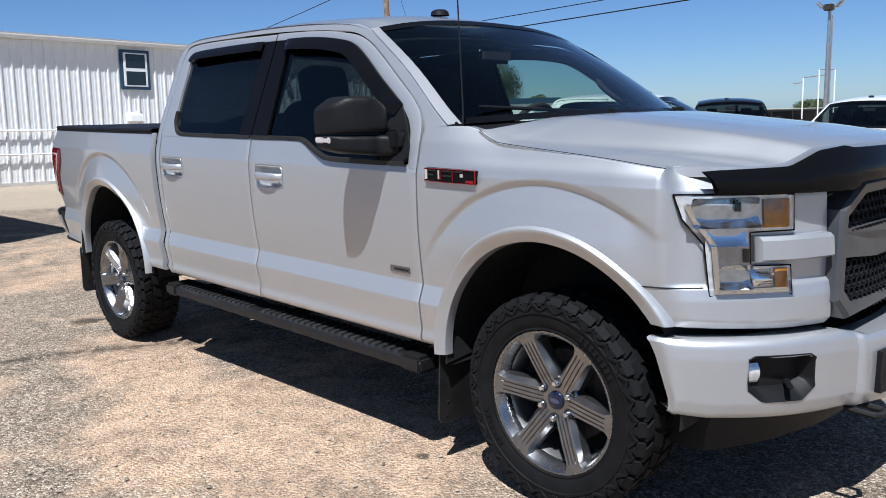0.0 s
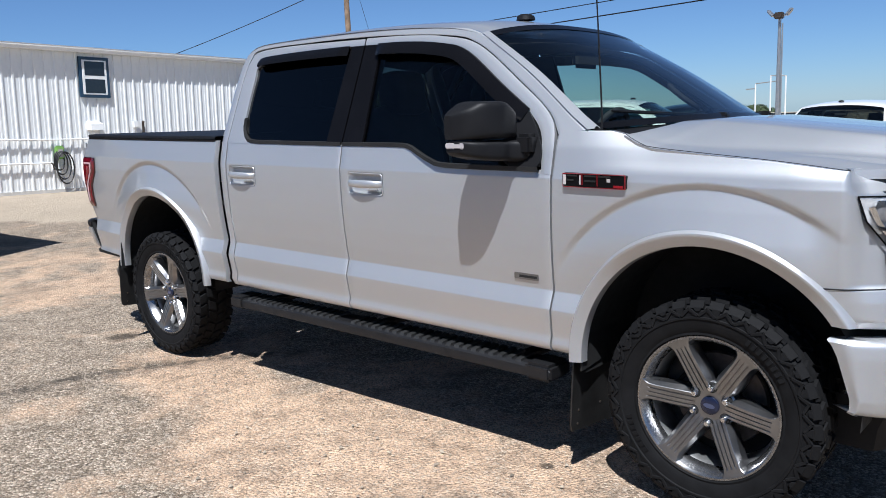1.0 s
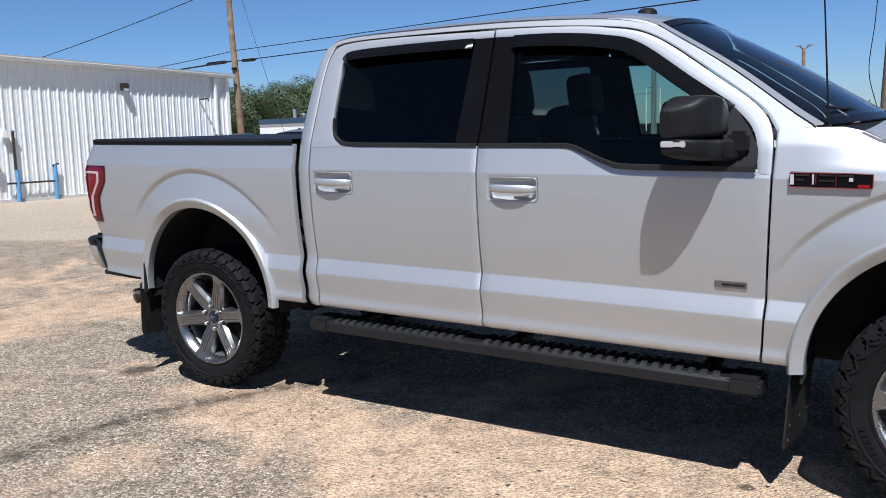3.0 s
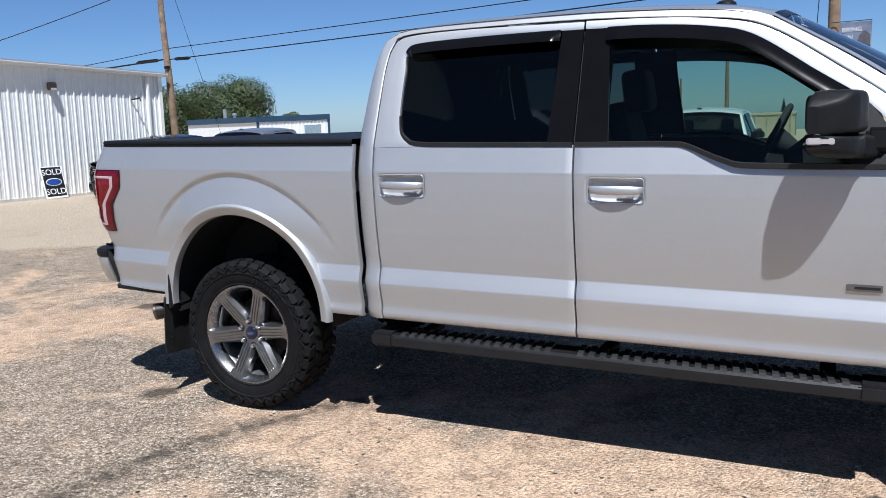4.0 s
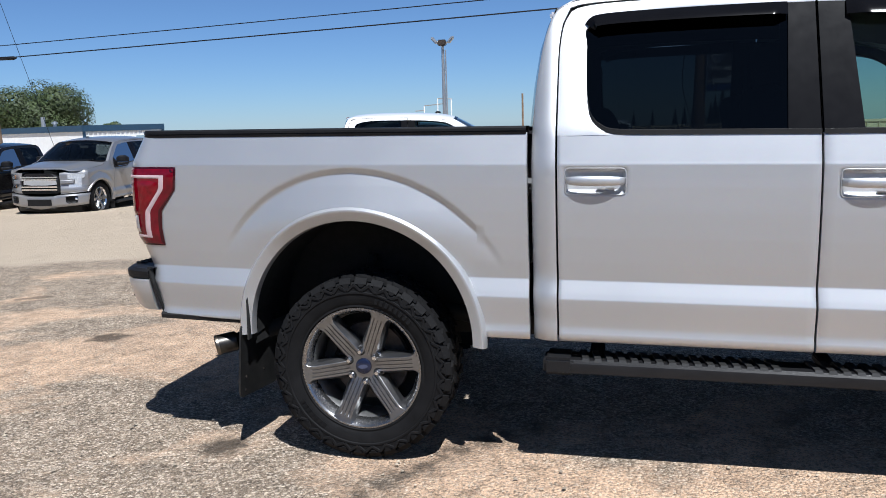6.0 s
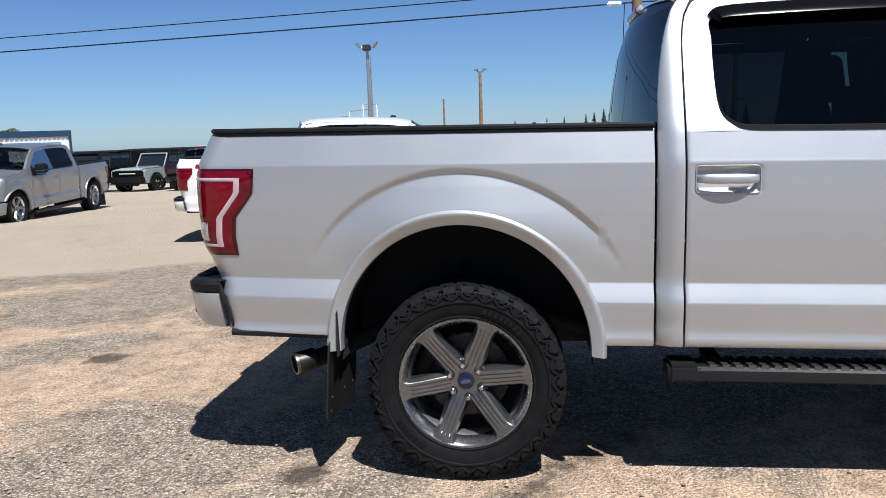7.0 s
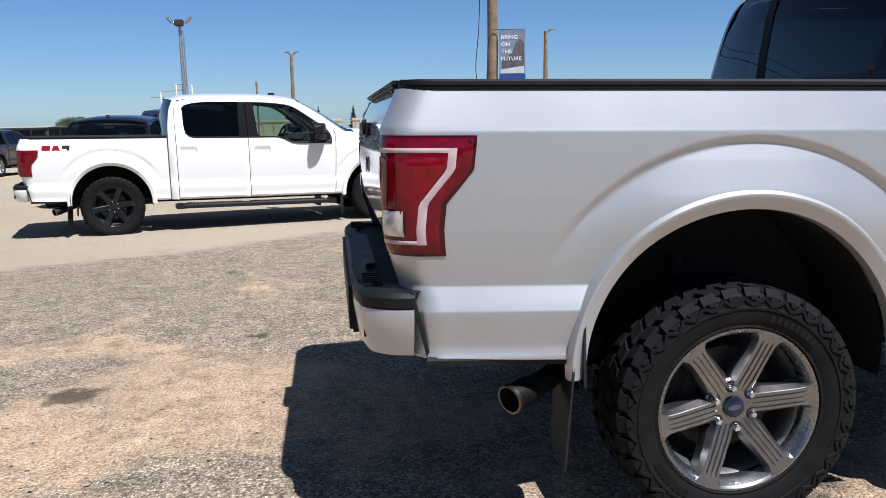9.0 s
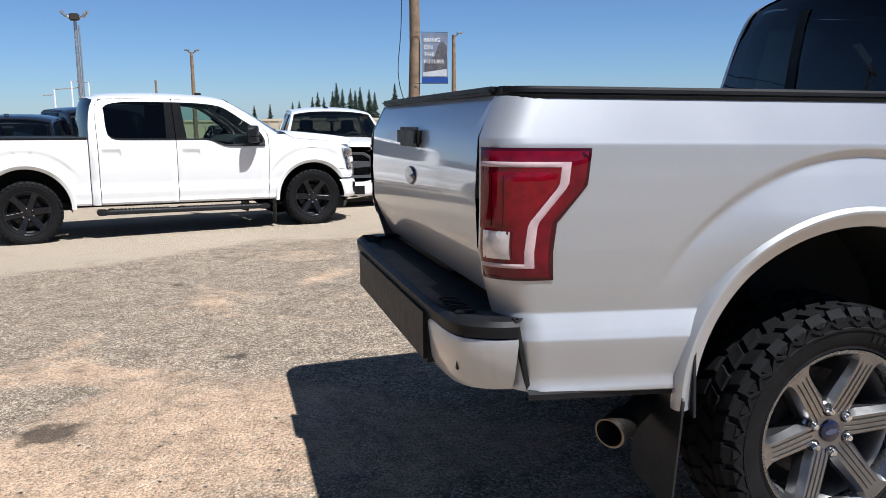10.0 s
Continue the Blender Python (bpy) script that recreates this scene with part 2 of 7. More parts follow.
def side(x, z):
    """Half width of the lower body at a place along it."""
    d = float(np.interp(z, Z_TABLE, SIDE)) - taper(x)
    for cx, cz in ARCHES:
        r = math.hypot(x - cx, z - cz)
        if r < 0.73:
            d += (-0.014 * max(0.0, min(1.0, (0.722 - r) / 0.023)) + 0.036 * max(0.0, min(1.0, (0.698 - r) / 0.14))) * float(smooth(0.84, 1.10, z)) * float(smooth(1.42, 1.30, z)) * float(smooth(4.17, 4.00, x))
    for hx, hz in HANDLES:
        if abs(x - hx) < 0.15 and abs(z - hz) < 0.08:
            w = float(smooth(0.125, 0.10, abs(x - hx))) * float(smooth(0.058, 0.034, abs(z - hz)))
            d -= 0.024 * w * float(smooth(-0.135, 0.03, (z - hz) * 1.2 + 0.02))
    return d


def corner(q, z):
    """Rear corner of the bed: q runs rearwards from x = -0.5 and round to the tailgate. Gives x and half width."""
    flat, r = 0.49, 0.11
    if q <= flat:
        x, off = -0.5 - q, 0.0
    elif q <= flat + r * math.pi / 2:
        a = (q - flat) / r
        x, off = -0.99 - r * math.sin(a), r * (1 - math.cos(a))
    else:
        x, off = -0.99 - r, r + q - flat - r * math.pi / 2
    shift = float(np.interp(z, [0.6, 0.78, 0.92, 1.0, 1.3, 1.42], [0.075, 0.055, 0.014, 0.0, 0.0, 0.055]))
    return x + shift * float(smooth(0.15, 0.5, q)), side(max(x, -0.99), z) - off


def levels(zb, zt, full=True):
    """Heights up a panel, closer at the creases, squeezed between its lower and upper edges: (height, inward step)."""
    base = np.r_[np.linspace(0.55, 0.72, 12), np.linspace(0.726, 0.85, 42), np.linspace(0.858, 1.262, 78), np.linspace(1.268, 1.315, 13), np.linspace(1.325, 1.48, 16)] if full else np.linspace(0.55, 1.48, 36)
    n = len(base)
    z = [min(max(b, zb + 0.0035 + 1e-4 * k), zt - 0.0035 - 1e-4 * (n - 1 - k)) for k, b in enumerate(base)]
    return [(zb, 0.028), (zb, 0.0022)] + [(v, 0.0) for v in z] + [(zt, 0.0022), (zt, 0.028)]


def arch_z(x, r=0.53):
    for cx, cz in ARCHES:
        if abs(x - cx) < r:
            return cz + math.sqrt(r * r - (x - cx) ** 2)
    return None


def edged(values, lip=0.0035):
    """Parameters 0 to 1 with a rolled edge added at both ends: (parameter, inward step)."""
    v = [p for p in values if lip < p < 1 - lip]
    return [(0, 0.028), (0, 0.0022), (lip, 0.0)] + [(p, 0.0) for p in v] + [(1 - lip, 0.0), (1, 0.0022), (1, 0.028)]


def panel(s, left, right, bottom, top, us, vs, depth=side):
    """A sheet-metal panel between curves left(z), right(z), bottom(x), top(x)."""
    rows = []
    for u, iu in edged(us):
        row = []
        xm = left(0.9) + (right(0.9) - left(0.9)) * u
        extra = [(v, 0.0) for v in vs if bottom(xm) + 0.02 < v < top(xm) - 0.02]
        lev = levels(bottom(xm), top(xm), len(vs) > 0)
        for z, iv in lev[:2] + sorted(lev[2:-2] + extra) + lev[-2:]:
            x = left(z) + (right(z) - left(z)) * u
            row.append((x, s * (depth(x, z) - max(iu, iv)), z))
        rows.append(row)
    return Mesh().grid(rows)


def strip(s, outer, inner, n, depth, across=5, lip=0.025):
    """A curved frame between two lines in the plane of the side."""
    a, b = spline(outer, n), spline(inner, n)
    rows = []
    for (xa, za), (xb, zb) in zip(a, b):
        row = [(xa, s * (depth(xa, za) - lip), za)]
        for k in range(across + 1):
            u = k / across
            x, z = xa + (xb - xa) * u, za + (zb - za) * u
            row.append((x, s * (depth(x, z) - (0.002 if k in (0, across) else 0)), z))
        row.append((xb, s * (depth(xb, zb) - lip), zb))
        rows.append(row)
    return Mesh().grid(rows)


def front_x(y):
    return 4.52 - 0.18 * (abs(y) / 0.75) ** 3


def cushion(c, s, lean=0.0):
    """An upholstered pad: a box with full, rounded faces."""
    power = lambda v: math.copysign(abs(v) ** 0.42, v)
    rows = []
    for a in np.linspace(-math.pi / 2, math.pi / 2, 15):
        rows.append([(0.5 * s[0] * power(math.cos(a)) * power(math.cos(b)), 0.5 * s[1] * power(math.cos(a)) * power(math.sin(b)), 0.5 * s[2] * power(math.sin(a))) for b in np.linspace(0, 2 * math.pi, 28, endpoint=False)])
    return Mesh().grid(rows, wrap_v=True).moved(Matrix.Translation(c) @ Matrix.Rotation(radians(lean), 4, "Y"))


def make_wheel(parent, x, s, face, spoke_mat, lip_mat, full=True, radius=0.405, hub_y=0.95, turn=10):
    """A tyre on an alloy wheel; the wheel's own z points outwards."""
    turned = Matrix.Translation((x, s * (hub_y - 0.11), HUB_Z)) @ Matrix.Rotation(radians(90 if s < 0 else -90), 4, "X") @ Matrix.Rotation(radians(turn), 4, "Z")
    hub = part("wheel", Mesh().lathe([(0.0, -0.06), (0.09, -0.06), (0.09, 0.055), (0.0, 0.055)], 24), DARK, parent, m=turned)
    n = 96 if full else 40
    R, w = radius - 0.012, 0.135
    prof = [(0.262, -w + 0.02), (0.30, -w), (0.345, -w - 0.006), (R - 0.02, -w + 0.004), (R, -w + 0.03), (R + 0.001, 0), (R, w - 0.03),
            (R - 0.02, w - 0.002), (0.365, w + 0.006), (0.345, w + 0.007), (0.343, w + 0.010), (0.336, w + 0.010), (0.333, w + 0.006),
            (0.30, w + 0.004), (0.284, w - 0.004), (0.276, w - 0.002), (0.270, w - 0.012), (0.262, w - 0.02)]
    tyre = Mesh().lathe(prof, n)
    lugs = 34
    step = 2 * math.pi / lugs
    tread = Mesh()
    h = w + 0.006

    def at(r, a, hh, k=0):
        return (r * math.cos((k + a) * step), r * math.sin((k + a) * step), hh)

    def shoulder(k, mesh, long):
        mesh.slab([at(R + 0.009, 0.10, w - 0.012, k), at(R + 0.009, 0.80, w - 0.012, k), at(R - 0.016, 0.80, h + 0.001, k), at(R - 0.016, 0.10, h + 0.001, k)],
                  [at(R - 0.008, 0.06, w - 0.03, k), at(R - 0.008, 0.84, w - 0.03, k), at(R - 0.024, 0.84, h - 0.008, k), at(R - 0.024, 0.06, h - 0.008, k)])
        mesh.slab([at(R - 0.014, 0.16, h + 0.002, k), at(R - 0.014, 0.62, h + 0.002, k), at(long, 0.50, h + 0.004, k), at(long, 0.28, h + 0.004, k)],
                  [at(R - 0.010, 0.12, h - 0.008, k), at(R - 0.010, 0.66, h - 0.008, k), at(long - 0.004, 0.54, h - 0.006, k), at(long - 0.004, 0.24, h - 0.006, k)])
        return mesh

    def chevron(k, mesh):
        for turn_ in (1, -1):
            f = lambda a: a if turn_ > 0 else 0.74 - a
            mesh.slab([at(0.352, f(0.36), h + 0.006, k), at(0.345, f(0.44), h + 0.006, k), at(0.368, f(0.88), h + 0.005, k), at(0.378, f(0.84), h + 0.005, k)],
                      [at(0.352, f(0.33), h - 0.004, k), at(0.342, f(0.44), h - 0.004, k), at(0.366, f(0.92), h - 0.004, k), at(0.380, f(0.84), h - 0.004, k)])
        return mesh
    near = full and s < 0
    for k in range(lugs):
        for row, (h0, h1, sk) in enumerate(((-w + 0.012, -0.075, 0.2), (-0.062, -0.006, -0.25), (0.006, 0.062, 0.3), (0.075, w - 0.012, -0.2))):
            if not full and row in (1, 2):
                continue
            b = 0.06 if (k + row) % 2 else 0.0
            lo = [at(R - 0.004, b + 0.03, h0, k), at(R - 0.004, b + 0.78, h0, k), at(R - 0.004, b + 0.78 + sk, h1, k), at(R - 0.004, b + 0.03 + sk, h1, k)]
            hi = [at(R + 0.012, b + 0.07, h0 + 0.003, k), at(R + 0.012, b + 0.72, h0 + 0.003, k), at(R + 0.012, b + 0.72 + sk, h1 - 0.003, k), at(R + 0.012, b + 0.07 + sk, h1 - 0.003, k)]
            tread.slab(hi, lo)
        if not near:
            shoulder(k, tread, 0.352 if k % 2 else 0.368)
    part("tyre", tyre, RUBBER, hub, "black rubber all-terrain tyre with chunky lugs" if full else "", angle=30)
    tagged(part("tread", tread, RUBBER, hub, angle=30), kind="stuff")
    if near:
        first = [part("shoulder_lug", shoulder(0, Mesh(), 0.350), RUBBER, hub, angle=25), part("shoulder_lug", shoulder(0, Mesh(), 0.366), RUBBER, hub, angle=25), part("sidewall_chevron", chevron(0, Mesh()), RUBBER, hub, angle=25)]
        for k in range(1, lugs):
            for ob in ((first[k % 2], first[2]) if k > 1 else (first[2],)):
                twin = ob.copy()
                scene.collection.objects.link(twin)
                twin.matrix_local = Matrix.Rotation(k * step, 4, "Z")
        first[1].matrix_local = Matrix.Rotation(step, 4, "Z")
        for start, count in ((0.6, 8), (3.5, 7)):
            for k in range(count):
                a = start + k * 0.075
                part("raised_mark", Mesh().slab([(r * math.cos(a + e), r * math.sin(a + e), w + 0.0085) for r, e in ((0.302, 0), (0.302, 0.045), (0.324, 0.042), (0.324, 0))],
                     [(r * math.cos(a + e), r * math.sin(a + e), w + 0.001) for r, e in ((0.302, 0), (0.302, 0.045), (0.324, 0.042), (0.324, 0))]), RUBBER, hub)
    rim = Mesh().lathe([(0.240, w - 0.070), (0.2415, w - 0.046), (0.246, w - 0.040), (0.2545, w - 0.014), (0.258, w - 0.0105), (0.263, w - 0.0065),
                        (0.270, w - 0.007), (0.2725, w - 0.012), (0.2705, w - 0.022)], n)
    part("barrel", Mesh().lathe([(0.262, -w + 0.02), (0.235, -w + 0.03), (0.228, 0.0), (0.232, w - 0.085), (0.240, w - 0.070)], n), BARREL, hub)
    part("rim", rim, lip_mat, hub, "polished alloy rim")
    # six broad spokes: a grooved face between two sloping flanks that runs out into the rim
    for k in range(6):
        a = 2 * math.pi * k / 6
        rows = []
        for r, top, foot, h in ((0.045, 0.026, 0.030, 0.084), (0.075, 0.029, 0.039, 0.092), (0.105, 0.029, 0.046, 0.099), (0.15, 0.0285, 0.043, 0.108), (0.20, 0.028, 0.040, 0.117),
                                (0.226, 0.029, 0.040, 0.1215), (0.235, 0.031, 0.043, 0.1225), (0.246, 0.036, 0.052, 0.1245), (0.255, 0.044, 0.062, 0.1265), (0.2625, 0.058, 0.070, 0.1285)):
            deep = 1.0 if 0.07 < r < 0.23 else 0.0
            fall = 0.006 if r < 0.06 else 0.024 if r < 0.24 else 0.024 * (0.2625 - r) / 0.0225 + 0.002
            half = [(foot + 0.003, -0.062), (foot, -fall), (top + 0.002, -0.0015), (top, 0.0), (0.70 * top, 0.0), (0.64 * top, -0.0055 * deep), (0.52 * top, -0.0055 * deep), (0.46 * top, 0.0), (0.10 * top, 0.0), (0.05 * top, -0.0045 * deep)]
            prof = [(-q, dz) for q, dz in half] + [(q, dz) for q, dz in half[::-1]]
            rows.append([(r * math.cos(a) - q * math.sin(a), r * math.sin(a) + q * math.cos(a), h + dz) for q, dz in prof])
        part("spoke", Mesh().grid(rows), spoke_mat, hub, angle=18)
    ring = Mesh().lathe([(0.03, 0.085), (0.048, 0.088), (0.078, 0.084), (0.092, 0.07), (0.094, 0.03)], 48)
    part("hub_plate", ring, spoke_mat, hub)
    part("centre_cap", Mesh().lathe([(0.0, 0.096), (0.028, 0.096), (0.034, 0.093), (0.036, 0.084)], 32), BLUEOVAL if full else spoke_mat, hub, "dark blue centre cap" if full else "")
    if full:
        part("cap_emblem", Mesh().poly([(0.022 * math.cos(b), 0.009 * math.sin(b), 0.0968) for b in np.linspace(0, 2 * math.pi, 20, endpoint=False)]), plain("emblem_blue", (0.06, 0.07, 0.12), 0.2), hub)
    for k in range(6):
        a = 2 * math.pi * (k + 0.5) / 6
        o = Matrix.Translation((0.068 * math.cos(a), 0.068 * math.sin(a), 0))
        if full:
            # dark disc that stands for the shade in the nut's pocket
            part("lug_seat", Mesh().lathe([(0.0, 0.0885), (0.019, 0.0885), (0.0205, 0.08)], 16, o), DARK, hub)
        part("lug_nut", Mesh().lathe([(0.0, 0.108), (0.008, 0.108), (0.0125, 0.102), (0.0135, 0.075)], 6 if not full else 12, o), CHROME, hub)
    part("brake_disc", Mesh().lathe([(0.06, -0.005), (0.175, -0.005), (0.18, -0.02), (0.175, -0.035), (0.06, -0.035)], 40), RUST, hub)
    cal = Matrix.Rotation(2.6, 4, "Z")
    part("brake_caliper", Mesh().box((0, 0, 0), (0.06, 0.16, 0.07), 0.012, Matrix.Identity(4)).moved(cal @ Matrix.Translation((0.175, 0, -0.02))), DARK, hub)
    part("backing", Mesh().lathe([(0.0, -0.055), (0.232, -0.05)], 32), DARK, hub)
    return hub


def make_pickup(name, label, paint_mat, m, full=True, spoke=None, lip=None, rake=0.018, deflector=False, flaps=True, cover=True, lift=0.0, steps=True, group="", sticker=False, drop=0.0, grille_mat=None, lean=0.0):
    root = thing(name, label, "pickup truck", m, group)
    spoke, lip = spoke or ALLOYDARK, lip or ALLOY
    dens = 1.0 if full else 0.4

    def N(k):
        return max(3, int(k * dens))

    def P(nm, mesh, mat, parent=None, lab="", angle=35):
        return part(nm, mesh.mapped(lambda x, y, z: (x, y, z - rake * x - drop - lean * (y + 1.0))), mat, parent or root, lab, angle)

    def const(v):
        return lambda _: v

    def seam_x(z):
        return float(np.interp(z, [0.57, 0.82, 1.36, 1.45], [3.022, 3.036, 3.051, 3.053]))

    def belt(x):
        return float(np.interp(x, [0.8, 2.20, 2.27, 2.42, 2.52, 3.1], [1.402, 1.402, 1.393, 1.335, 1.318, 1.318]))

    glass_in = 0.016
    for s in (-1, 1):
        near = full and s < 0
        # bed side with its rear corner
        xs = list(np.linspace(0.738, 0.56, N(22))) + [0.53 * math.cos(a) for a in np.linspace(0.02, math.pi - 0.02, N(110))] + list(np.linspace(-0.535, -0.98, N(50)))
        cols = [(x, None) for x in xs] + [(None, q) for q in np.linspace(0.49, 0.49 + 0.173, N(10))]
        rows = []
        for k, (x, q) in enumerate(cols):
            xx = x if x is not None else -0.99
            zb = arch_z(xx) or float(np.interp(xx, [-1.0, -0.53, 0.53, 0.73], [0.600, 0.592, 0.575, 0.575]))
            row = []
            for z, inn in levels(zb, 1.412, full):
                if q is None and x > -0.5:
                    px, d = x, side(x, z)
                else:
                    px, d = corner(q if q is not None else -0.5 - x, z)
                row.append((px, s * (d - inn), z))
            if k == 0:
                rows.append([(p[0], p[1] - s * 0.03, p[2]) for p in row])
            rows.append(row)
        bed = P("bed_side", Mesh().grid(rows), paint_mat)
        pts = [(x, side(x, 1.411) - 0.008) for x in np.linspace(0.735, -0.5, N(24))] + [(lambda c: (c[0] + 0.008 * float(smooth(0.5, 0.66, q)), c[1] - 0.008))(corner(q, 1.411)) for q in list(np.linspace(0.03, 0.66, N(20))) + [0.75, 0.9]]
        P("bed_rail", Mesh().grid([[(x, s * (d + 0.012), 1.405), (x, s * (d + 0.014), 1.414), (x, s * (d + 0.009), 1.4155), (x, s * (d + 0.009), 1.4185), (x, s * (d + 0.014), 1.420), (x, s * (d + 0.013), 1.430), (x, s * (d + 0.006), 1.437), (x, s * (d - 0.09), 1.439), (x, s * (d - 0.10), 1.40)] for x, d in pts]), PLASTIC, bed, "black plastic bed rail cap")
        rows = [[(x, s * (side(x, 0.60) + o), z) for o, z in ((-0.05, 0.606), (-0.012, 0.606), (-0.006, 0.596), (-0.010, 0.578), (-0.05, 0.572))] for x in np.linspace(-0.985, -0.50, 8)]
        P("lower_seal", Mesh().grid(rows), DARK, bed, "black lower edge of the bed")
        # flares round both arches
        for (cx, cz), a0, a1, wheel in ((ARCHES[0], -2, 182, "rear"), (ARCHES[1], 33, 182, "front")):
            rows = []
            for f in np.linspace(0, 1, N(72)):
                row = []
                for r, d in ((0.499, 0.955), (0.500, 0.984), (0.503, 0.995), (0.538, 1.0105), (0.545, 1.013), (0.550, 1.012), (0.560, 0.999), (0.562, 0.975)):
                    start = math.asin((0.850 - cz) / r) if wheel == "front" else radians(a0)
                    a = start + (radians(a1) - start) * f
                    x, z = cx + r * math.cos(a), cz + r * math.sin(a)
                    bow = 0.024 * float(smooth(0.9, 1.12, z))
                    row.append((x, s * (d - taper(x) + bow - 0.75 * max(0.0, x - 3.95) ** 2), z))
                rows.append(row)
            P("wheel_arch_flare", Mesh().grid(rows), paint_mat)
            rows = [[(cx + 0.515 * math.cos(a), s * d, cz + 0.515 * math.sin(a)) for d in (0.95 - taper(cx - 0.5), 0.75, 0.52)] for a in np.radians(np.linspace(-8, 188, 28))]
            liner = Mesh().grid(rows).poly([(cx + 0.52 * math.cos(a), s * 0.53, cz + 0.52 * math.sin(a)) for a in np.radians(np.linspace(-8, 188, 28))])
            P("wheel_liner", liner, DARK)
        # doors
        door_specs = (("rear_door", const(0.857), const(1.812), 0), ("front_door", const(1.820), seam_x, 1))
        for nm, left, right, k in door_specs:
            hx, hz = HANDLES[k]
            w = right(0.9) - left(0.9)
            us = list(np.linspace(0, 1, N(28))) + [(hx - left(0.9) + e) / w for e in (-0.13, -0.12, -0.115, -0.108, -0.1, -0.06, 0, 0.06, 0.1, 0.108, 0.115, 0.12, 0.13)]
            vs = [hz + e for e in np.linspace(-0.07, 0.07, 15)] if full else []
            door = P(nm, panel(s, left, right, const(0.572), belt, sorted(us), vs), paint_mat)
            if k == 0:
                outer = [(0.857, 1.396), (0.858, 1.60), (0.862, 1.76), (0.885, 1.862), (0.955, 1.910), (1.25, 1.925), (1.812, 1.922)]
                inner = [(1.09, 1.399), (1.005, 1.442), (0.972, 1.52), (0.966, 1.74), (0.985, 1.835), (1.25, 1.886), (1.812, 1.890)]
                glass_pts = rounded([(0.985, 1.40), (1.72, 1.40), (1.735, 1.90), (0.955, 1.87), (0.957, 1.52)], 0.03)
                pillar = [(1.698, 1.405), (1.811, 1.405), (1.811, 1.893), (1.716, 1.893)]
                vis, vis2 = [(0.957, 1.838), (0.99, 1.868), (1.10, 1.880), (1.40, 1.889), (1.712, 1.893)], 0.05
                sill = [(0.972, 1.53), (0.985, 1.47), (1.02, 1.432), (1.08, 1.412), (1.3, 1.408), (1.812, 1.406)]
                gl = PRIVACY
            else:
                outer = [(1.820, 1.925), (2.10, 1.918), (2.335, 1.898), (2.552, 1.846), (2.823, 1.671), (2.992, 1.547), (3.046, 1.45), (3.051, 1.300)]
                inner = [(1.820, 1.890), (2.10, 1.883), (2.33, 1.862), (2.50, 1.818), (2.75, 1.652), (2.90, 1.55), (2.985, 1.45), (3.004, 1.305)]
                glass_pts = [(1.93, 1.40), (2.19, 1.40), (2.27, 1.392), (2.42, 1.334), (2.52, 1.318), (2.96, 1.318), (2.93, 1.545), (2.76, 1.665), (2.51, 1.83), (2.33, 1.875), (1.92, 1.90)]
                pillar = [(1.821, 1.405), (1.958, 1.405), (1.925, 1.893), (1.821, 1.893)]
                vis, vis2 = [(1.916, 1.893), (2.12, 1.888), (2.33, 1.868), (2.50, 1.824), (2.74, 1.666), (2.905, 1.560)], 0.058
                sill = [(1.820, 1.406), (2.19, 1.406), (2.27, 1.398), (2.34, 1.370), (2.42, 1.340), (2.52, 1.324), (3.0, 1.322)]
                gl = FRONTGLASS
            up = lambda x, z: min(upper(z), float(np.interp(z, Z_TABLE, SIDE)) + 0.0015)
            P("window_frame", strip(s, outer, inner, N(60), up), paint_mat, door)
            P("window", Mesh().poly([(x, s * (upper(z) - glass_in), z) for x, z in glass_pts]), gl, door, "dark tinted glass")
            P("pillar_cover", Mesh().slab([(x, s * (upper(z) - 0.003), z) for x, z in pillar], [(x, s * (upper(z) - 0.02), z) for x, z in pillar]), GLOSSBLACK, door, "gloss black pillar cover")
            # belt moulding: a flat seal along the window's lower edge
            rows = [[(x, s * (upper(z) - 0.018), z + 0.010), (x, s * (upper(z) + 0.0025), z + 0.008), (x, s * (upper(z) + 0.0025), z - 0.010), (x, s * (upper(z) - 0.012), z - 0.013)] for x, z in spline(sill, N(40))]
            P("window_seal", Mesh().grid(rows), GASKET, door, "dark rubber window seal")
            if full:
                rows, base = [], spline(vis, 40)
                for i, (x, z) in enumerate(base):
                    x2, z2 = base[min(i + 1, 39)]
                    x1, z1 = base[max(i - 1, 0)]
                    t = Vector((x2 - x1, z2 - z1)).normalized()
                    nx, nz = t.y, -t.x
                    end = min(1.0, i / 2.0, (39 - i) / 2.0)
                    prof = ((0.0, 0.002), (0.004, 0.012), (0.25, 0.022), (0.7, 0.034), (0.98, 0.036), (1.0, 0.033), (0.95, 0.028), (0.3, 0.012))
                    rows.append([(x + nx * vis2 * f, s * (upper(z + nz * vis2 * f) + 0.002 + (o - 0.002) * (0.25 + 0.75 * end)), z + nz * vis2 * f) for f, o in prof])
                P("window_visor", Mesh().grid(rows), SMOKE, door, "smoked black window visor")
                # handle: a bar across the cup with a keyed end
                d0 = side(hx - 0.14, hz)
                grip = Mesh()
                grip.grid([[(hx - 0.112 + 0.224 * u, s * (d0 - 0.012 + 0.042 * math.sin(math.pi * min(1, max(0, u))) ** 0.35 + 0.010 * math.cos(b)), hz + 0.002 + 0.019 * math.sin(b) * (1 - 0.25 * abs(2 * u - 1) ** 3)) for b in np.linspace(0, 2 * math.pi, 14, endpoint=False)] for u in np.linspace(0.0, 1.0, 20)], wrap_v=True)
                P("door_handle", grip, paint_mat, door, "silver painted door handle")
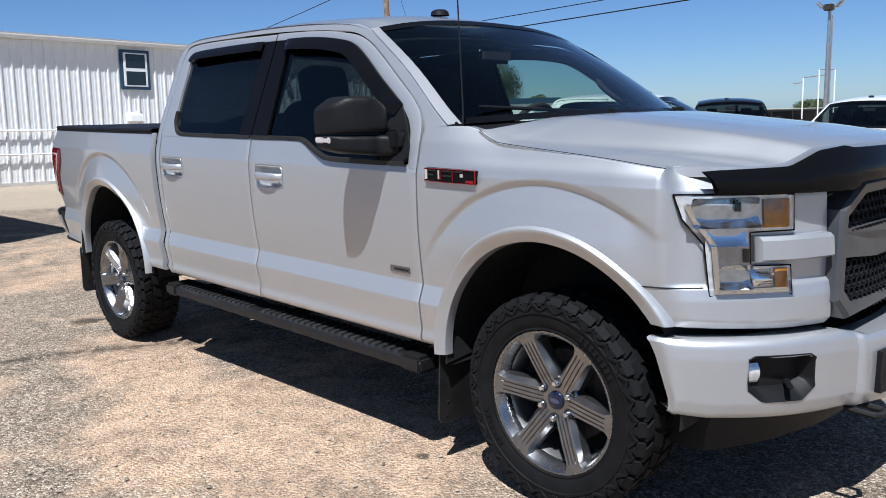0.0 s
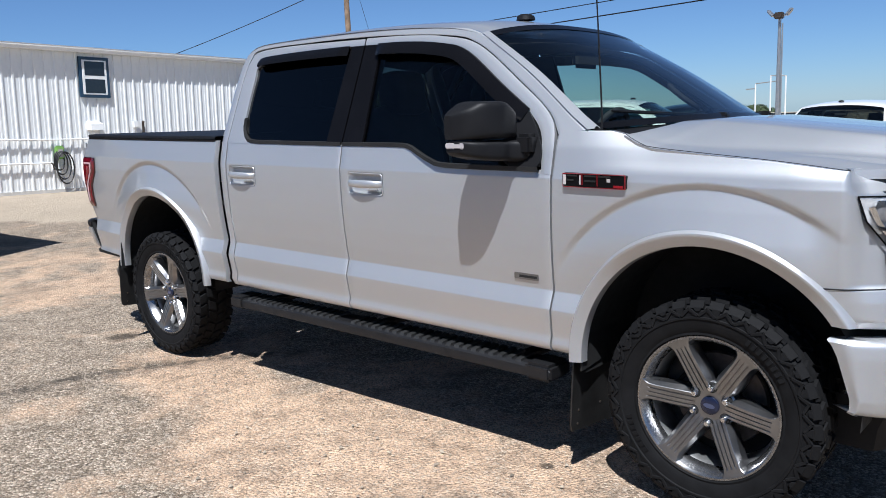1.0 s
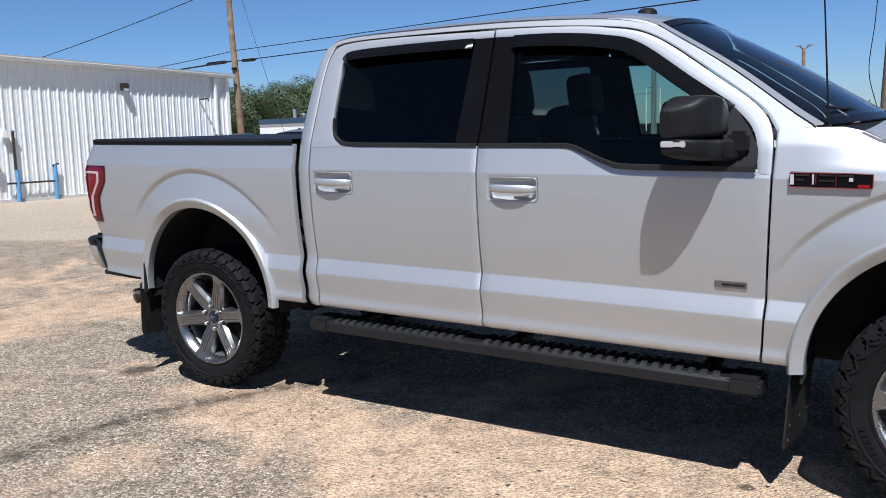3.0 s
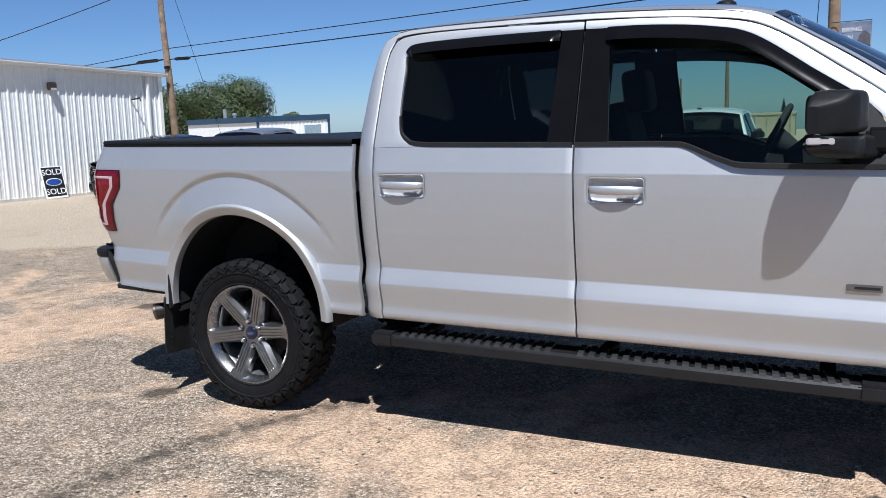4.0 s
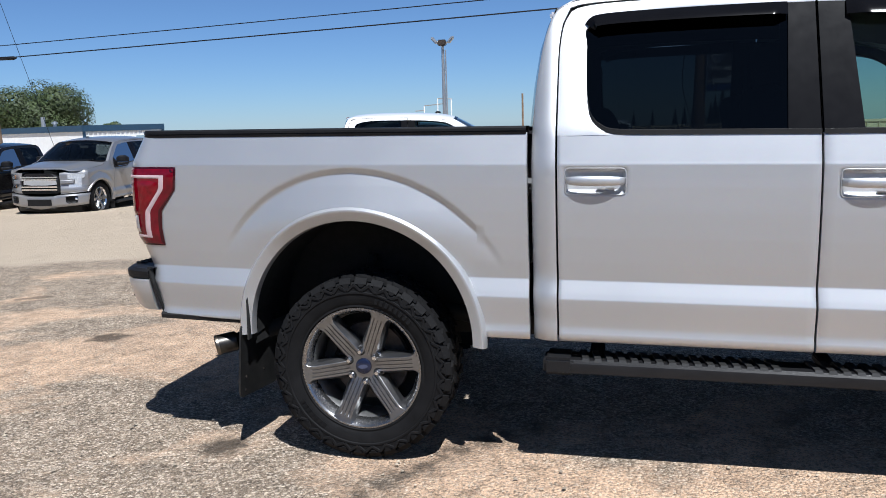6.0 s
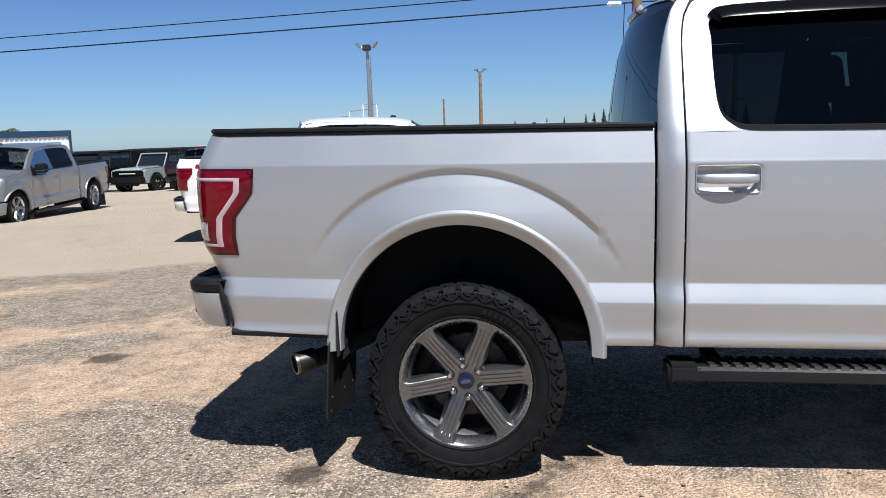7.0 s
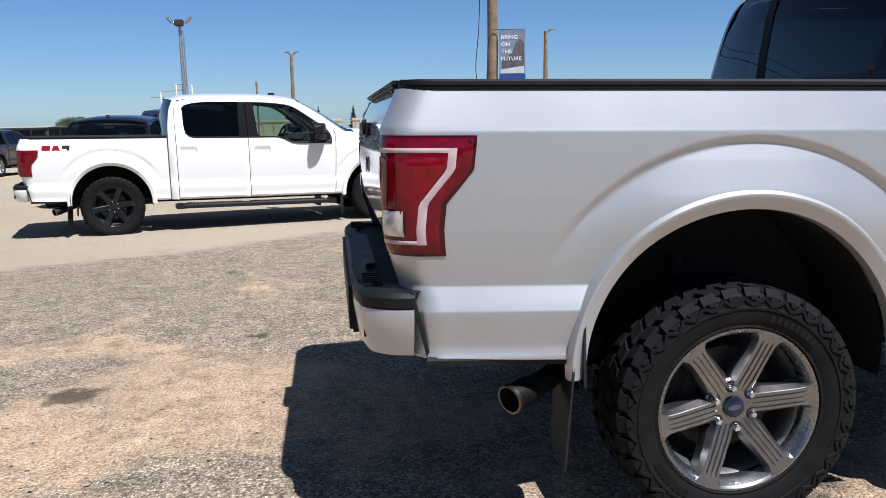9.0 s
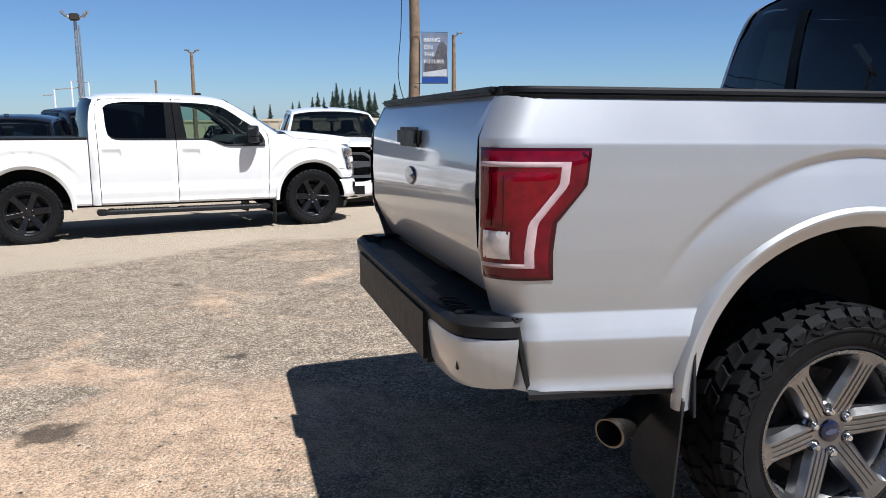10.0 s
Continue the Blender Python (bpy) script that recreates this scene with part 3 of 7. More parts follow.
                P("handle_tongue", Mesh().box((hx + 0.04, s * (d0 - 0.010), hz - 0.028), (0.075, 0.016, 0.012), 0.005), paint_mat, door)
                ring = rounded([(hx - 0.116, hz - 0.052), (hx + 0.116, hz - 0.052), (hx + 0.116, hz + 0.050), (hx - 0.116, hz + 0.050)], 0.018, 5)
                P("handle_bezel", Mesh().tube([(x, s * (side(hx - 0.14, z) + 0.0005), z) for x, z in ring + ring[:1]], 0.0024, 6), paint_mat, door)
        # rear corner of the cab and roof side
        outer = [(0.752, 0.572), (0.752, 1.0), (0.756, 1.42), (0.776, 1.66), (0.808, 1.82), (0.855, 1.908), (0.97, 1.947), (1.40, 1.960), (1.90, 1.961), (2.335, 1.938), (2.56, 1.893), (2.86, 1.710), (3.10, 1.535), (3.19, 1.475)]
        inner = [(0.849, 0.572), (0.849, 1.0), (0.849, 1.42), (0.852, 1.66), (0.858, 1.78), (0.882, 1.872), (0.955, 1.920), (1.40, 1.933), (1.90, 1.930), (2.335, 1.903), (2.555, 1.850), (2.826, 1.675), (2.998, 1.548), (3.060, 1.460)]
        cab = lambda x, z: min(float(np.interp(z, Z_TABLE, SIDE)), upper(z) + 0.002) - 0.036 * max(0.0, (0.832 - x) / 0.080) ** 2
        P("cab_frame", strip(s, outer, inner, N(110), cab, across=12), paint_mat)
        # front fender
        def top_f(x):
            return float(np.interp(x, [3.0, 3.27, 3.33, 3.40, 3.47, 3.9, 4.15], [1.472, 1.472, 1.458, 1.425, 1.405, 1.372, 1.345]))
        us = list(np.linspace(0.0, 0.105, 14)) + [(WB + 0.53 * math.cos(a) - 3.036) / 1.084 for a in np.linspace(math.pi - 0.02, math.acos(0.437 / 0.53), N(90))]
        fd = lambda x, z: side(x, z) - 0.30 * max(0.0, z - 1.31) * float(smooth(1.31, 1.36, z)) * float(smooth(3.15, 3.5, x)) - 0.75 * max(0.0, x - 3.95) ** 2
        # step bar with ridged pads
        if steps:
            d0, d1 = 0.845, 1.0
            rows = []
            for x, k in ((0.80, 0.8), (0.81, 1), (2.99, 1), (3.02, 0.9), (3.03, 0.6)):
                rows.append([(x, s * (d0 + (d1 - d0) * a), 0.474 + b * k) for a, b in ((0, 0.018), (0.06, 0.026), (0.9, 0.026), (0.985, 0.014), (1.0, 0.0), (0.985, -0.026), (0.9, -0.032), (0.06, -0.032), (0, -0.02))])
            bar = Mesh().grid(rows, wrap_v=True)
            bar.poly(rows[0]).poly(rows[-1])
            step = P("side_step", bar, STEPBLACK, None, "black powder-coated running board")
            for a, b in ((0.93, 1.70), (1.80, 2.88)):
                pad = Mesh()
                k = int((b - a) / 0.048)
                for i in range(k):
                    x = a + (b - a) * i / k
                    pad.slab([(x + 0.004, s * 0.862, 0.512), (x + 0.030, s * 0.862, 0.512), (x + 0.046, s * 0.984, 0.508), (x + 0.020, s * 0.984, 0.508)],
                             [(x, s * 0.858, 0.497), (x + 0.034, s * 0.858, 0.497), (x + 0.050, s * 0.993, 0.488), (x + 0.016, s * 0.993, 0.488)])
                P("tread_pad", pad, PADRUBBER, step, "ridged black rubber tread")
            for xa, xb in ((0.792, 0.915), (2.905, 3.036)):
                P("end_cap", Mesh().box(((xa + xb) / 2, s * 0.925, 0.4735), (xb - xa, 0.166, 0.072), 0.014), STEPBLACK, step, "moulded black end cap")
            for x in (1.0, 1.9, 2.8):
                P("step_bracket", Mesh().box((x, s * 0.76, 0.48), (0.06, 0.20, 0.03), 0.005), DARK, step)
        if flaps:
            for x, z0, z1, lean in ((-0.52, 0.235, 0.575, 0.02), (3.165, 0.235, 0.575, 0.015)):
                pl = rounded([(0.665, z1), (0.665, z0 + 0.02), (0.70, z0), (0.975, z0 + 0.005), (0.985, z0 + 0.03), (0.985, z1)], 0.02)
                flap = P("mud_flap", Mesh().slab([(x - lean * (z1 - z) * 4 - 0.13 * (y - 0.8), s * y, z) for y, z in pl], [(x - 0.007 - lean * (z1 - z) * 4 - 0.13 * (y - 0.8), s * y, z) for y, z in pl]), FLAPRUBBER, None, "black rubber mud flap")
                for by, bz in ((0.70, 0.33), (0.80, 0.33), (0.94, 0.33), (0.945, 0.27)):
                    xx = x - lean * (z1 - bz) * 4 - 0.13 * (by - 0.8)
                    P("rivet", Mesh().lathe([(0, 0.004), (0.005, 0.003), (0.006, -0.003)], 8, Matrix.Translation((xx, s * by, bz)) @ Matrix.Rotation(radians(90), 4, "Y")), STEEL, flap)
                P("flap_bracket", Mesh().slab([(x + 0.012, s * y, z) for y, z in ((0.70, z1 + 0.10), (0.97, z1 + 0.16), (0.985, z1 - 0.06), (0.70, z1 - 0.03))], [(x + 0.004, s * y, z) for y, z in ((0.70, z1 + 0.10), (0.97, z1 + 0.16), (0.985, z1 - 0.06), (0.70, z1 - 0.03))]), DARK, flap)
        # tail lamp wrapped round the corner
        def lamp(za, zb, qa, qb, off, n=18, k=14, drop=0.010):
            rows = []
            for i in range(n + 1):
                z = za + (zb - za) * i / n
                a, b = qa(z), qb(z)
                row = []
                for j in range(k + 1):
                    q = a + (b - a) * j / k
                    x, d = corner(q, z)
                    e = 0.0 if 0 < j < k and 0 < i < n else -drop
                    ang = min(max((q - 0.49) / 0.11, 0), math.pi / 2)
                    row.append((x - (off + e) * math.sin(ang), s * (d + (off + e) * math.cos(ang)), z))
                rows.append(row)
            return Mesh().grid(rows)
        edge = lambda z: float(np.interp(z, [0.928, 1.078, 1.178, 1.268], [0.445, 0.430, 0.349, 0.339]))
        back = const(0.64)
        tail = P("tail_lamp", lamp(0.928, 1.268, edge, back, 0.012, drop=0.006), REDLENS, None, "red tail lamp with a frosted bracket-shaped band")
        if full:
            P("lamp_border", lamp(0.920, 1.276, lambda z: edge(z) - 0.010, const(0.645), 0.0085, drop=0.005), REDDARK, tail, "dark red lamp edge")
            band_o, band_i = (lambda z: edge(z) + 0.046), (lambda z: edge(z) + 0.071)
            P("light_band", lamp(0.956, 1.240, band_o, band_i, 0.0145, 20, 4, 0.002), LAMPBAND, tail, "frosted clear band")
            P("light_band", lamp(1.226, 1.240, band_i, const(0.628), 0.0145, 3, 12, 0.002), LAMPBAND, tail)
            P("light_band", lamp(0.956, 0.968, band_i, const(0.628), 0.0145, 3, 12, 0.002), LAMPBAND, tail)
            P("inner_lens", lamp(1.062, 1.214, lambda z: edge(z) + 0.080, const(0.632), 0.015, 10, 8, 0.003), REDDEEP, tail, "bright red inner lens")
            P("reverse_lamp", lamp(0.980, 1.056, const(0.545), const(0.620), 0.015, 5, 6, 0.003), CLEARLENS, tail, "clear reversing lens")
            for qa, qb, za, zb in ((0.538, 0.541, 0.985, 1.056), (0.560, 0.563, 1.070, 1.205), (0.590, 0.593, 1.070, 1.205)):
                P("lamp_rib", lamp(za, zb, const(qa), const(qb), 0.0155, 6, 3, 0.0), REDDARK, tail)
        # rear bumper corner with step pad
        path = spline([(-1.022, 0.922), (-1.08, 0.915), (-1.14, 0.884), (-1.176, 0.83), (-1.190, 0.70), (-1.195, 0.4), (-1.195, 0.0)], N(40))
        prof = ((0.05, 0.600), (0.022, 0.606), (0.006, 0.640), (0.0, 0.69), (-0.005, 0.745), (0.0, 0.760), (0.03, 0.764))
        rows = []
        for i, (x, d) in enumerate(path):
            k = min(1.0, (-1.022 - x) / 0.15)
            rows.append([(x + o * k , s * max(0, d - o - 0.03 * (0.764 - z) / 0.16), z) for o, z in prof])
        rows.insert(0, [(p[0], p[1] - s * 0.06, p[2]) for p in rows[0]])
        bumper = P("rear_bumper", Mesh().grid(rows), paint_mat, None, "silver painted rear bumper")
        # dark strip laid over the joint to stand for the shaded gap
        gap_x = lambda z: float(np.interp(z, [0.59, 0.63, 0.77, 0.83], [-0.976, -0.985, -1.020, -1.028]))
        P("bumper_gap", Mesh().grid([[(gap_x(z) + e, s * (0.9215 - 0.03 * max(0, 0.764 - z) / 0.16 + o), z) for e, o in ((0.007, -0.03), (0.007, -0.004), (-0.005, -0.004), (-0.005, -0.03))] for z in np.linspace(0.598, 0.815, 8)]), DARK, bumper, "dark gap beside the bumper")
        rows = []
        for x, d in path:
            rows.append([(x - 0.004 if d < 0.9 else x, s * max(0, d + 0.002), 0.766), (x - 0.006 if d < 0.9 else x, s * max(0, d + 0.004), 0.797), (x + 0.008, s * max(0, d - 0.008), 0.810), (x + 0.05, s * max(0, d - 0.07), 0.814), (x + 0.09 if d < 0.5 else x, s * max(0, d - 0.13), 0.814)])
        rows.insert(0, [(p[0] + 0.002, p[1] - s * 0.08, p[2]) for p in rows[0]])
        pad = P("bumper_pad", Mesh().grid(rows), PLASTIC, bumper, "black ribbed step pad")
        if full:
            for i in range(6):
                y = s * (0.62 + i * 0.035)
                P("pad_rib", Mesh().box((-1.135, y, 0.817), (0.06, 0.012, 0.010), 0.003), PLASTIC, pad)
        # front end: painted fascia, lamp, bumper
        plan = spline([(4.118, 0.962), (4.150, 0.947), (4.215, 0.895), (4.31, 0.788), (4.40, 0.655), (4.452, 0.53), (4.468, 0.48)], N(36))
        rows = []
        for u, iu in [(0, 0.028), (0, 0.0022), (0.004, 0.0)] + [(u, 0.0) for u in us if u > 0.005]:
            xm = 3.045 + (4.12 - 3.045) * u
            zb, zt = arch_z(xm) or 0.572, top_f(xm)
            row = []
            for z, iv in levels(zb, zt, full):
                x = seam_x(z) + 0.009 + (4.12 - seam_x(z) - 0.009) * u
                row.append((x, s * (fd(x, z) - max(iu, iv)), z))
            row += [(row[-1][0], row[-1][1] - s * e, row[-1][2]) for e in (0.004, 0.008)]
            rows.append(row)
        for x, d in plan[1:]:
            zb = float(np.interp(x, [4.118, 4.16, 4.47], [0.885, 0.842, 0.818]))
            zt = float(np.interp(x, [4.118, 4.16, 4.22, 4.26, 4.32, 4.47], [1.347, 1.352, 1.354, 1.348, 1.325, 1.296]))
            k = float(smooth(4.118, 4.20, x))
            row = []
            for z, iv in levels(zb, zt, full):
                o = float(np.interp(z, [zb, zb + 0.03, 0.93, 0.968, 0.982, 1.25, 1.275, 1.31, 1.345], [-0.012, 0.015, 0.012, 0.004, -0.008, -0.020, -0.024, -0.040, -0.064]))
                row.append((x + o * k - iv * k, s * (d + o * 0.5 * k + (fd(4.12, z) - 0.962) * (1 - k) - iv * (1 - k)), z))
            row += [(row[-1][0] - e * k, row[-1][1] - s * (f * k + g), zt + 0.003 * k) for e, f, g in ((0.03, 0.045, 0.004), (0.07, 0.12, 0.008))]
            rows.append(row)
        fascia = P("front_fender", Mesh().grid(rows), paint_mat)
        fk = lambda x: float(smooth(4.118, 4.20, x))
        line = [(x, fd(x, 0.972) + 0.001) for x in (4.06, 4.075, 4.095, 4.115)] + [(x + 0.001, d + (fd(4.12, 0.972) - 0.962) * (1 - fk(x)) + 0.001) for x, d in plan[1:] if d > 0.868]
        P("fascia_seam", Mesh().tube([(x, s * d, 0.972) for x, d in line], 0.0026, 5), DARK, fascia)
        pd, px_ = [p[1] for p in plan][::-1], [p[0] for p in plan][::-1]
        crv = lambda y, z, off: (float(np.interp(y, pd, px_)) + off - float(np.interp(z, [0.93, 1.01, 1.25], [0.002, 0.010, 0.020])), s * y, z)

        def sheet(y0, y1, z0, z1, off, n=10, k=4, bulge=0.0, zl=None, tilt=0.0):
            rows = []
            for i in range(n + 1):
                y = y0 + (y1 - y0) * i / n
                row = []
                for j in range(k + 1):
                    z = z0 + (z1 - z0) * j / k + (zl(y) if zl else 0)
                    b = bulge * min(1.0, 5 * i / n, 5 * (n - i) / n) * math.sin(math.pi * j / k) + tilt * (1 - j / k)
                    row.append(crv(y, z, off + b))
                rows.append(row)
            return Mesh().grid(rows)
        # C-shaped head lamp: upper field, lower field, outer column
        head = P("head_lamp", Mesh().grid([[crv(0.636 + (float(np.interp(z, [1.15, 1.19, 1.262], [0.90, 0.925, 0.938])) - 0.636) * u, z, 0.010) for z in np.linspace(1.150, 1.262, 5)] for u in np.linspace(1, 0, 15)]).grid([[crv(y + (0.006 if z > 1.0 else 0.0), z, 0.010) for z in np.linspace(0.948, 1.15, 6)] for y in np.linspace(0.868, 0.756, 6)])
                 .grid([[crv(y, z, 0.010) for z in (0.948, 0.99, 1.04)] for y in np.linspace(0.756, 0.65, 6)]), LAMPBACK, None, "clear head lamp with chrome bowls and amber markers")
        if full or s < 0:
            for ya, yb, za, zb in ((0.906, 0.740, 1.162, 1.256), (0.852, 0.768, 0.966, 1.044)):
                zm = za + (zb - za) * 0.52
                P("reflector", sheet(ya, yb, zm, zb, 0.020, 16, 8, -0.004, None, -0.015), BOWL, head, "chrome reflector bowl")
                P("reflector", sheet(ya, yb, za, zm, 0.005, 16, 8, -0.004, None, 0.020), BOWL, head)
            P("reflector", sheet(0.872, 0.776, 1.104, 1.158, 0.008, 12, 8, -0.004, None, 0.014), BOWL, head)
            P("bulb_shade", sheet(0.810, 0.794, 1.214, 1.244, 0.022, 4, 4, 0.003), GASKET, head, "grey bulb shade")
            P("bulb_shade", sheet(0.792, 0.774, 1.052, 1.096, 0.022, 4, 4, 0.003), GASKET, head)
            P("reflector", sheet(0.765, 0.705, 0.975, 1.028, 0.010, 8, 8, 0.014, None, 0.012), BOWL, head)
            P("amber_marker", sheet(0.73, 0.652, 1.160, 1.250, 0.018, 5, 5, 0.006), AMBER, head, "amber side marker")
            P("amber_marker", sheet(0.70, 0.660, 0.962, 1.030, 0.018, 4, 4, 0.006), AMBER, head)
            for k in range(10):
                P("lamp_fin", sheet(0.846 - k * 0.0052, 0.843 - k * 0.0052, 1.050, 1.102, 0.024, 1, 4), CLEARLENS, head)
            rim_pts = [(0.940, 1.268), (0.632, 1.262), (0.632, 1.148), (0.765, 1.146), (0.765, 1.040), (0.645, 1.036), (0.645, 0.942), (0.872, 0.946), (0.880, 1.11), (0.925, 1.19)]
            P("lamp_bezel", Mesh().tube([crv(y, z, 0.014) for y, z in rim_pts + rim_pts[:1]], 0.003, 6), GLOSSBLACK, head, "black lamp bezel")
            P("bezel_trim", Mesh().grid([[crv(y + e, z, 0.020) for e in (0.0, -0.013)] for y, z in ((0.925, 1.235), (0.912, 1.19), (0.868, 1.11), (0.862, 0.955))]).grid([[crv(y, 0.952 + e, 0.020) for e in (0.0, 0.016)] for y in np.linspace(0.865, 0.66, 8)]), CHROME, head, "bright inner trim")
            P("lens_cover", sheet(0.925, 0.640, 1.155, 1.260, 0.030, 12, 4, 0.004).grid([[crv(y + (0.006 if z > 1.0 else 0.0), z, 0.030) for z in np.linspace(0.95, 1.155, 6)] for y in np.linspace(0.865, 0.758, 6)])
              .grid([[crv(y, z, 0.030) for z in (0.952, 0.99, 1.036)] for y in np.linspace(0.758, 0.652, 6)]), CLEARGLASS, head)
        bar = Mesh()
        rows = []
        for i in range(9):
            y = 0.752 - (0.752 - 0.50) * i / 8
            rows.append([crv(y, z, o) for z, o in ((1.050, 0.0), (1.052, 0.030), (1.060, 0.042), (1.120, 0.040), (1.132, 0.028), (1.134, 0.0))])
        bar.grid(rows).poly(rows[0])
        P("grille_bar_end", bar, paint_mat, fascia)
        # bumper
        bplan = spline([(4.095, 0.985), (4.15, 0.985), (4.225, 0.945), (4.30, 0.875), (4.40, 0.742), (4.478, 0.58), (4.53, 0.40), (4.56, 0.20), (4.572, 0.0)], N(130))
        pocket_top = lambda y: float(np.interp(y, [0.60, 0.615, 0.80, 0.815], [0.730, 0.742, 0.752, 0.742]))
        pocket_low = lambda y: float(np.interp(y, [0.60, 0.645, 0.775, 0.815], [0.640, 0.602, 0.610, 0.650]))

        def pocket(y, z):
            """How far a place lies inside the fog lamp's recess, 0 to 1."""
            return float(smooth(0.0, 0.010, min(y - 0.60, 0.815 - y, z - pocket_low(y), pocket_top(y) - z)))
        by_, bx_ = [p[1] for p in bplan][::-1], [p[0] for p in bplan][::-1]
        bx = lambda y: float(np.interp(y, by_, bx_))
        zs_b = list(np.linspace(0, 1, 40 if full else 9))
        rows = []
        for x, y in bplan:
            ztop = float(np.interp(y, [0.0, 0.33, 0.45, 0.99], [0.765, 0.770, 0.800, 0.812]))
            zlow = float(np.interp(y, [0.0, 0.40, 0.9, 0.99], [0.470, 0.515, 0.545, 0.560]))
            inner = float(smooth(0.385, 0.365, y)) * 0.018
            end = 1 - float(smooth(4.095, 4.22, x))
            row = [(x - 0.10 * (1 - end), s * (y * 0.96 - 0.01 * end), ztop - 0.004), (x - 0.018 * (1 - end), s * y * 0.99, ztop)]
            for v in zs_b:
                z = ztop - 0.006 + (zlow + 0.006 - ztop + 0.006) * v
                o = float(np.interp(v, [0, 0.06, 0.22, 0.80, 0.94, 1], [-0.006, 0.004, 0.010, 0.007, -0.004, -0.018]))
                row.append((x + inner + o - 0.080 * pocket(y, z) + 0.075 * end * v, s * (y - 0.02 * end * v - (0.006 if v in (0, 1) else 0)), z))
            row += [(x - 0.03 * (1 - end) + inner + 0.075 * end, s * y * 0.972, zlow), (x - 0.12 * (1 - end) + 0.075 * end, s * y * 0.94, zlow + 0.01)]
            rows.append(row)
        rows.insert(0, [(p[0] + 0.002, p[1] - s * 0.02, p[2]) for p in rows[0]])
        front_b = P("front_bumper", Mesh().grid(rows), paint_mat, None, "silver painted front bumper")

        def patch(y0, y1, zt, zb, off, n=10):
            rows = []
            for i in range(n + 1):
                y = y0 + (y1 - y0) * i / n
                a, b = zt(y), zb(y)
                x = bx(y) + 0.014
                rows.append([(x - 0.03, s * y, a), (x + off, s * y, a), (x + off - 0.004, s * y, (a + b) / 2), (x + off, s * y, b), (x - 0.03, s * y, b)])
            return Mesh().grid(rows).poly(rows[0]).poly(rows[-1])
        # black liner of the recess, its rim level with the bumper's skin
        rows = []
        for u in [0, 0.025, 0.045, 0.06] + list(np.linspace(0.08, 0.92, 18)) + [0.94, 0.955, 0.975, 1]:
            y = 0.819 - 0.223 * u
            a, b = pocket_top(y) - 0.002, pocket_low(y) + 0.002
            deep = float(smooth(0.02, 0.06, min(u, 1 - u)))
            rows.append([(bx(y) + 0.0105, s * y, a + 0.010), (bx(y) + 0.0125, s * y, a + 0.008), (bx(y) + 0.0125 - 0.01 * deep, s * y, a)] + [(bx(y) + 0.010 - 0.050 * deep, s * y, a + (b - a) * v) for v in (0.06, 0.3, 0.6, 0.75)] + [(bx(y) + 0.010 - 0.030 * deep, s * y, a + (b - a) * 0.80), (bx(y) + 0.0125 - 0.006 * deep, s * y, b), (bx(y) + 0.0125, s * y, b - 0.008), (bx(y) + 0.0105, s * y, b - 0.010)])
        fog = P("fog_lamp_pocket", Mesh().grid(rows), PLASTIC, front_b, "black recessed fog lamp pocket")
        P("fog_lamp", Mesh().grid([[(bx(y) - 0.030 + 0.010 * math.sin(math.pi * k / 8), s * y, 0.662 + 0.008 * k) for k in range(9)] for y in np.linspace(0.798, 0.758, 7)]), LAMPBACK, fog, "clear fog lamp")
        P("pocket_shelf", Mesh().box((bx(0.68) - 0.012, s * 0.672, 0.655), (0.02, 0.12, 0.006), 0.002, Matrix.Rotation(s * -0.55, 4, "Z")), PLASTIC, fog)
        P("plate_panel", patch(0.295, 0.0, const(0.705), const(0.556), 0.032, 6), PLASTIC, front_b, "black centre panel")
        rows = [[(front_x(y) - 0.05, s * y, 0.575), (front_x(y) - 0.09, s * y, 0.47), (front_x(y) - 0.10, s * y, float(np.interp(y, [0, 0.5, 0.88], [0.40, 0.41, 0.385]))), (front_x(y) - 0.13, s * y, float(np.interp(y, [0, 0.5, 0.88], [0.40, 0.41, 0.385])))] for y in np.linspace(0.80, 0, N(20))]
        rows.insert(0, [(p[0] - 0.25, p[1], p[2]) for p in rows[0]])
        P("air_dam", Mesh().grid(rows), PLASTIC, front_b, "black plastic air dam")
        P("tow_hook", Mesh().tube([(4.50, s * 0.36, 0.50), (4.60, s * 0.36, 0.495), (4.62, s * 0.32, 0.495), (4.60, s * 0.28, 0.495), (4.50, s * 0.28, 0.50)], 0.012, 8), DARK, front_b)
        # mirror
        def shell(ys, rear, front, low, top, power=0.36):
            """A moulded mirror housing: rounded sections between rear and front edges, stacked outwards."""
            made = []
            for y in ys:
                a, b, c, d = rear(y), front(y), low(y), top(y)
                made.append([((a + b) / 2 + (b - a) / 2 * math.copysign(abs(math.cos(t)) ** power, math.cos(t)), s * y, (c + d) / 2 + (d - c) / 2 * math.copysign(abs(math.sin(t)) ** power, math.sin(t))) for t in np.linspace(0, 2 * math.pi, 44, endpoint=False)])
            return Mesh().grid(made, wrap_v=True).poly(made[0]).poly(made[-1])
        ys = list(np.linspace(0.992, 1.19, 14)) + [1.204, 1.214, 1.222, 1.228, 1.231]
        rear = lambda y: float(np.interp(y, [0.99, 1.22, 1.231], [2.768, 2.702, 2.708]))
        front = lambda y: float(np.interp(y, [0.99, 1.01, 1.09, 1.16, 1.20, 1.22, 1.231], [2.885, 2.902, 2.898, 2.868, 2.835, 2.80, 2.745]))
        top = lambda y: float(np.interp(y, [0.99, 1.005, 1.05, 1.075, 1.155, 1.175, 1.215, 1.231], [1.535, 1.555, 1.588, 1.592, 1.592, 1.586, 1.556, 1.536]))
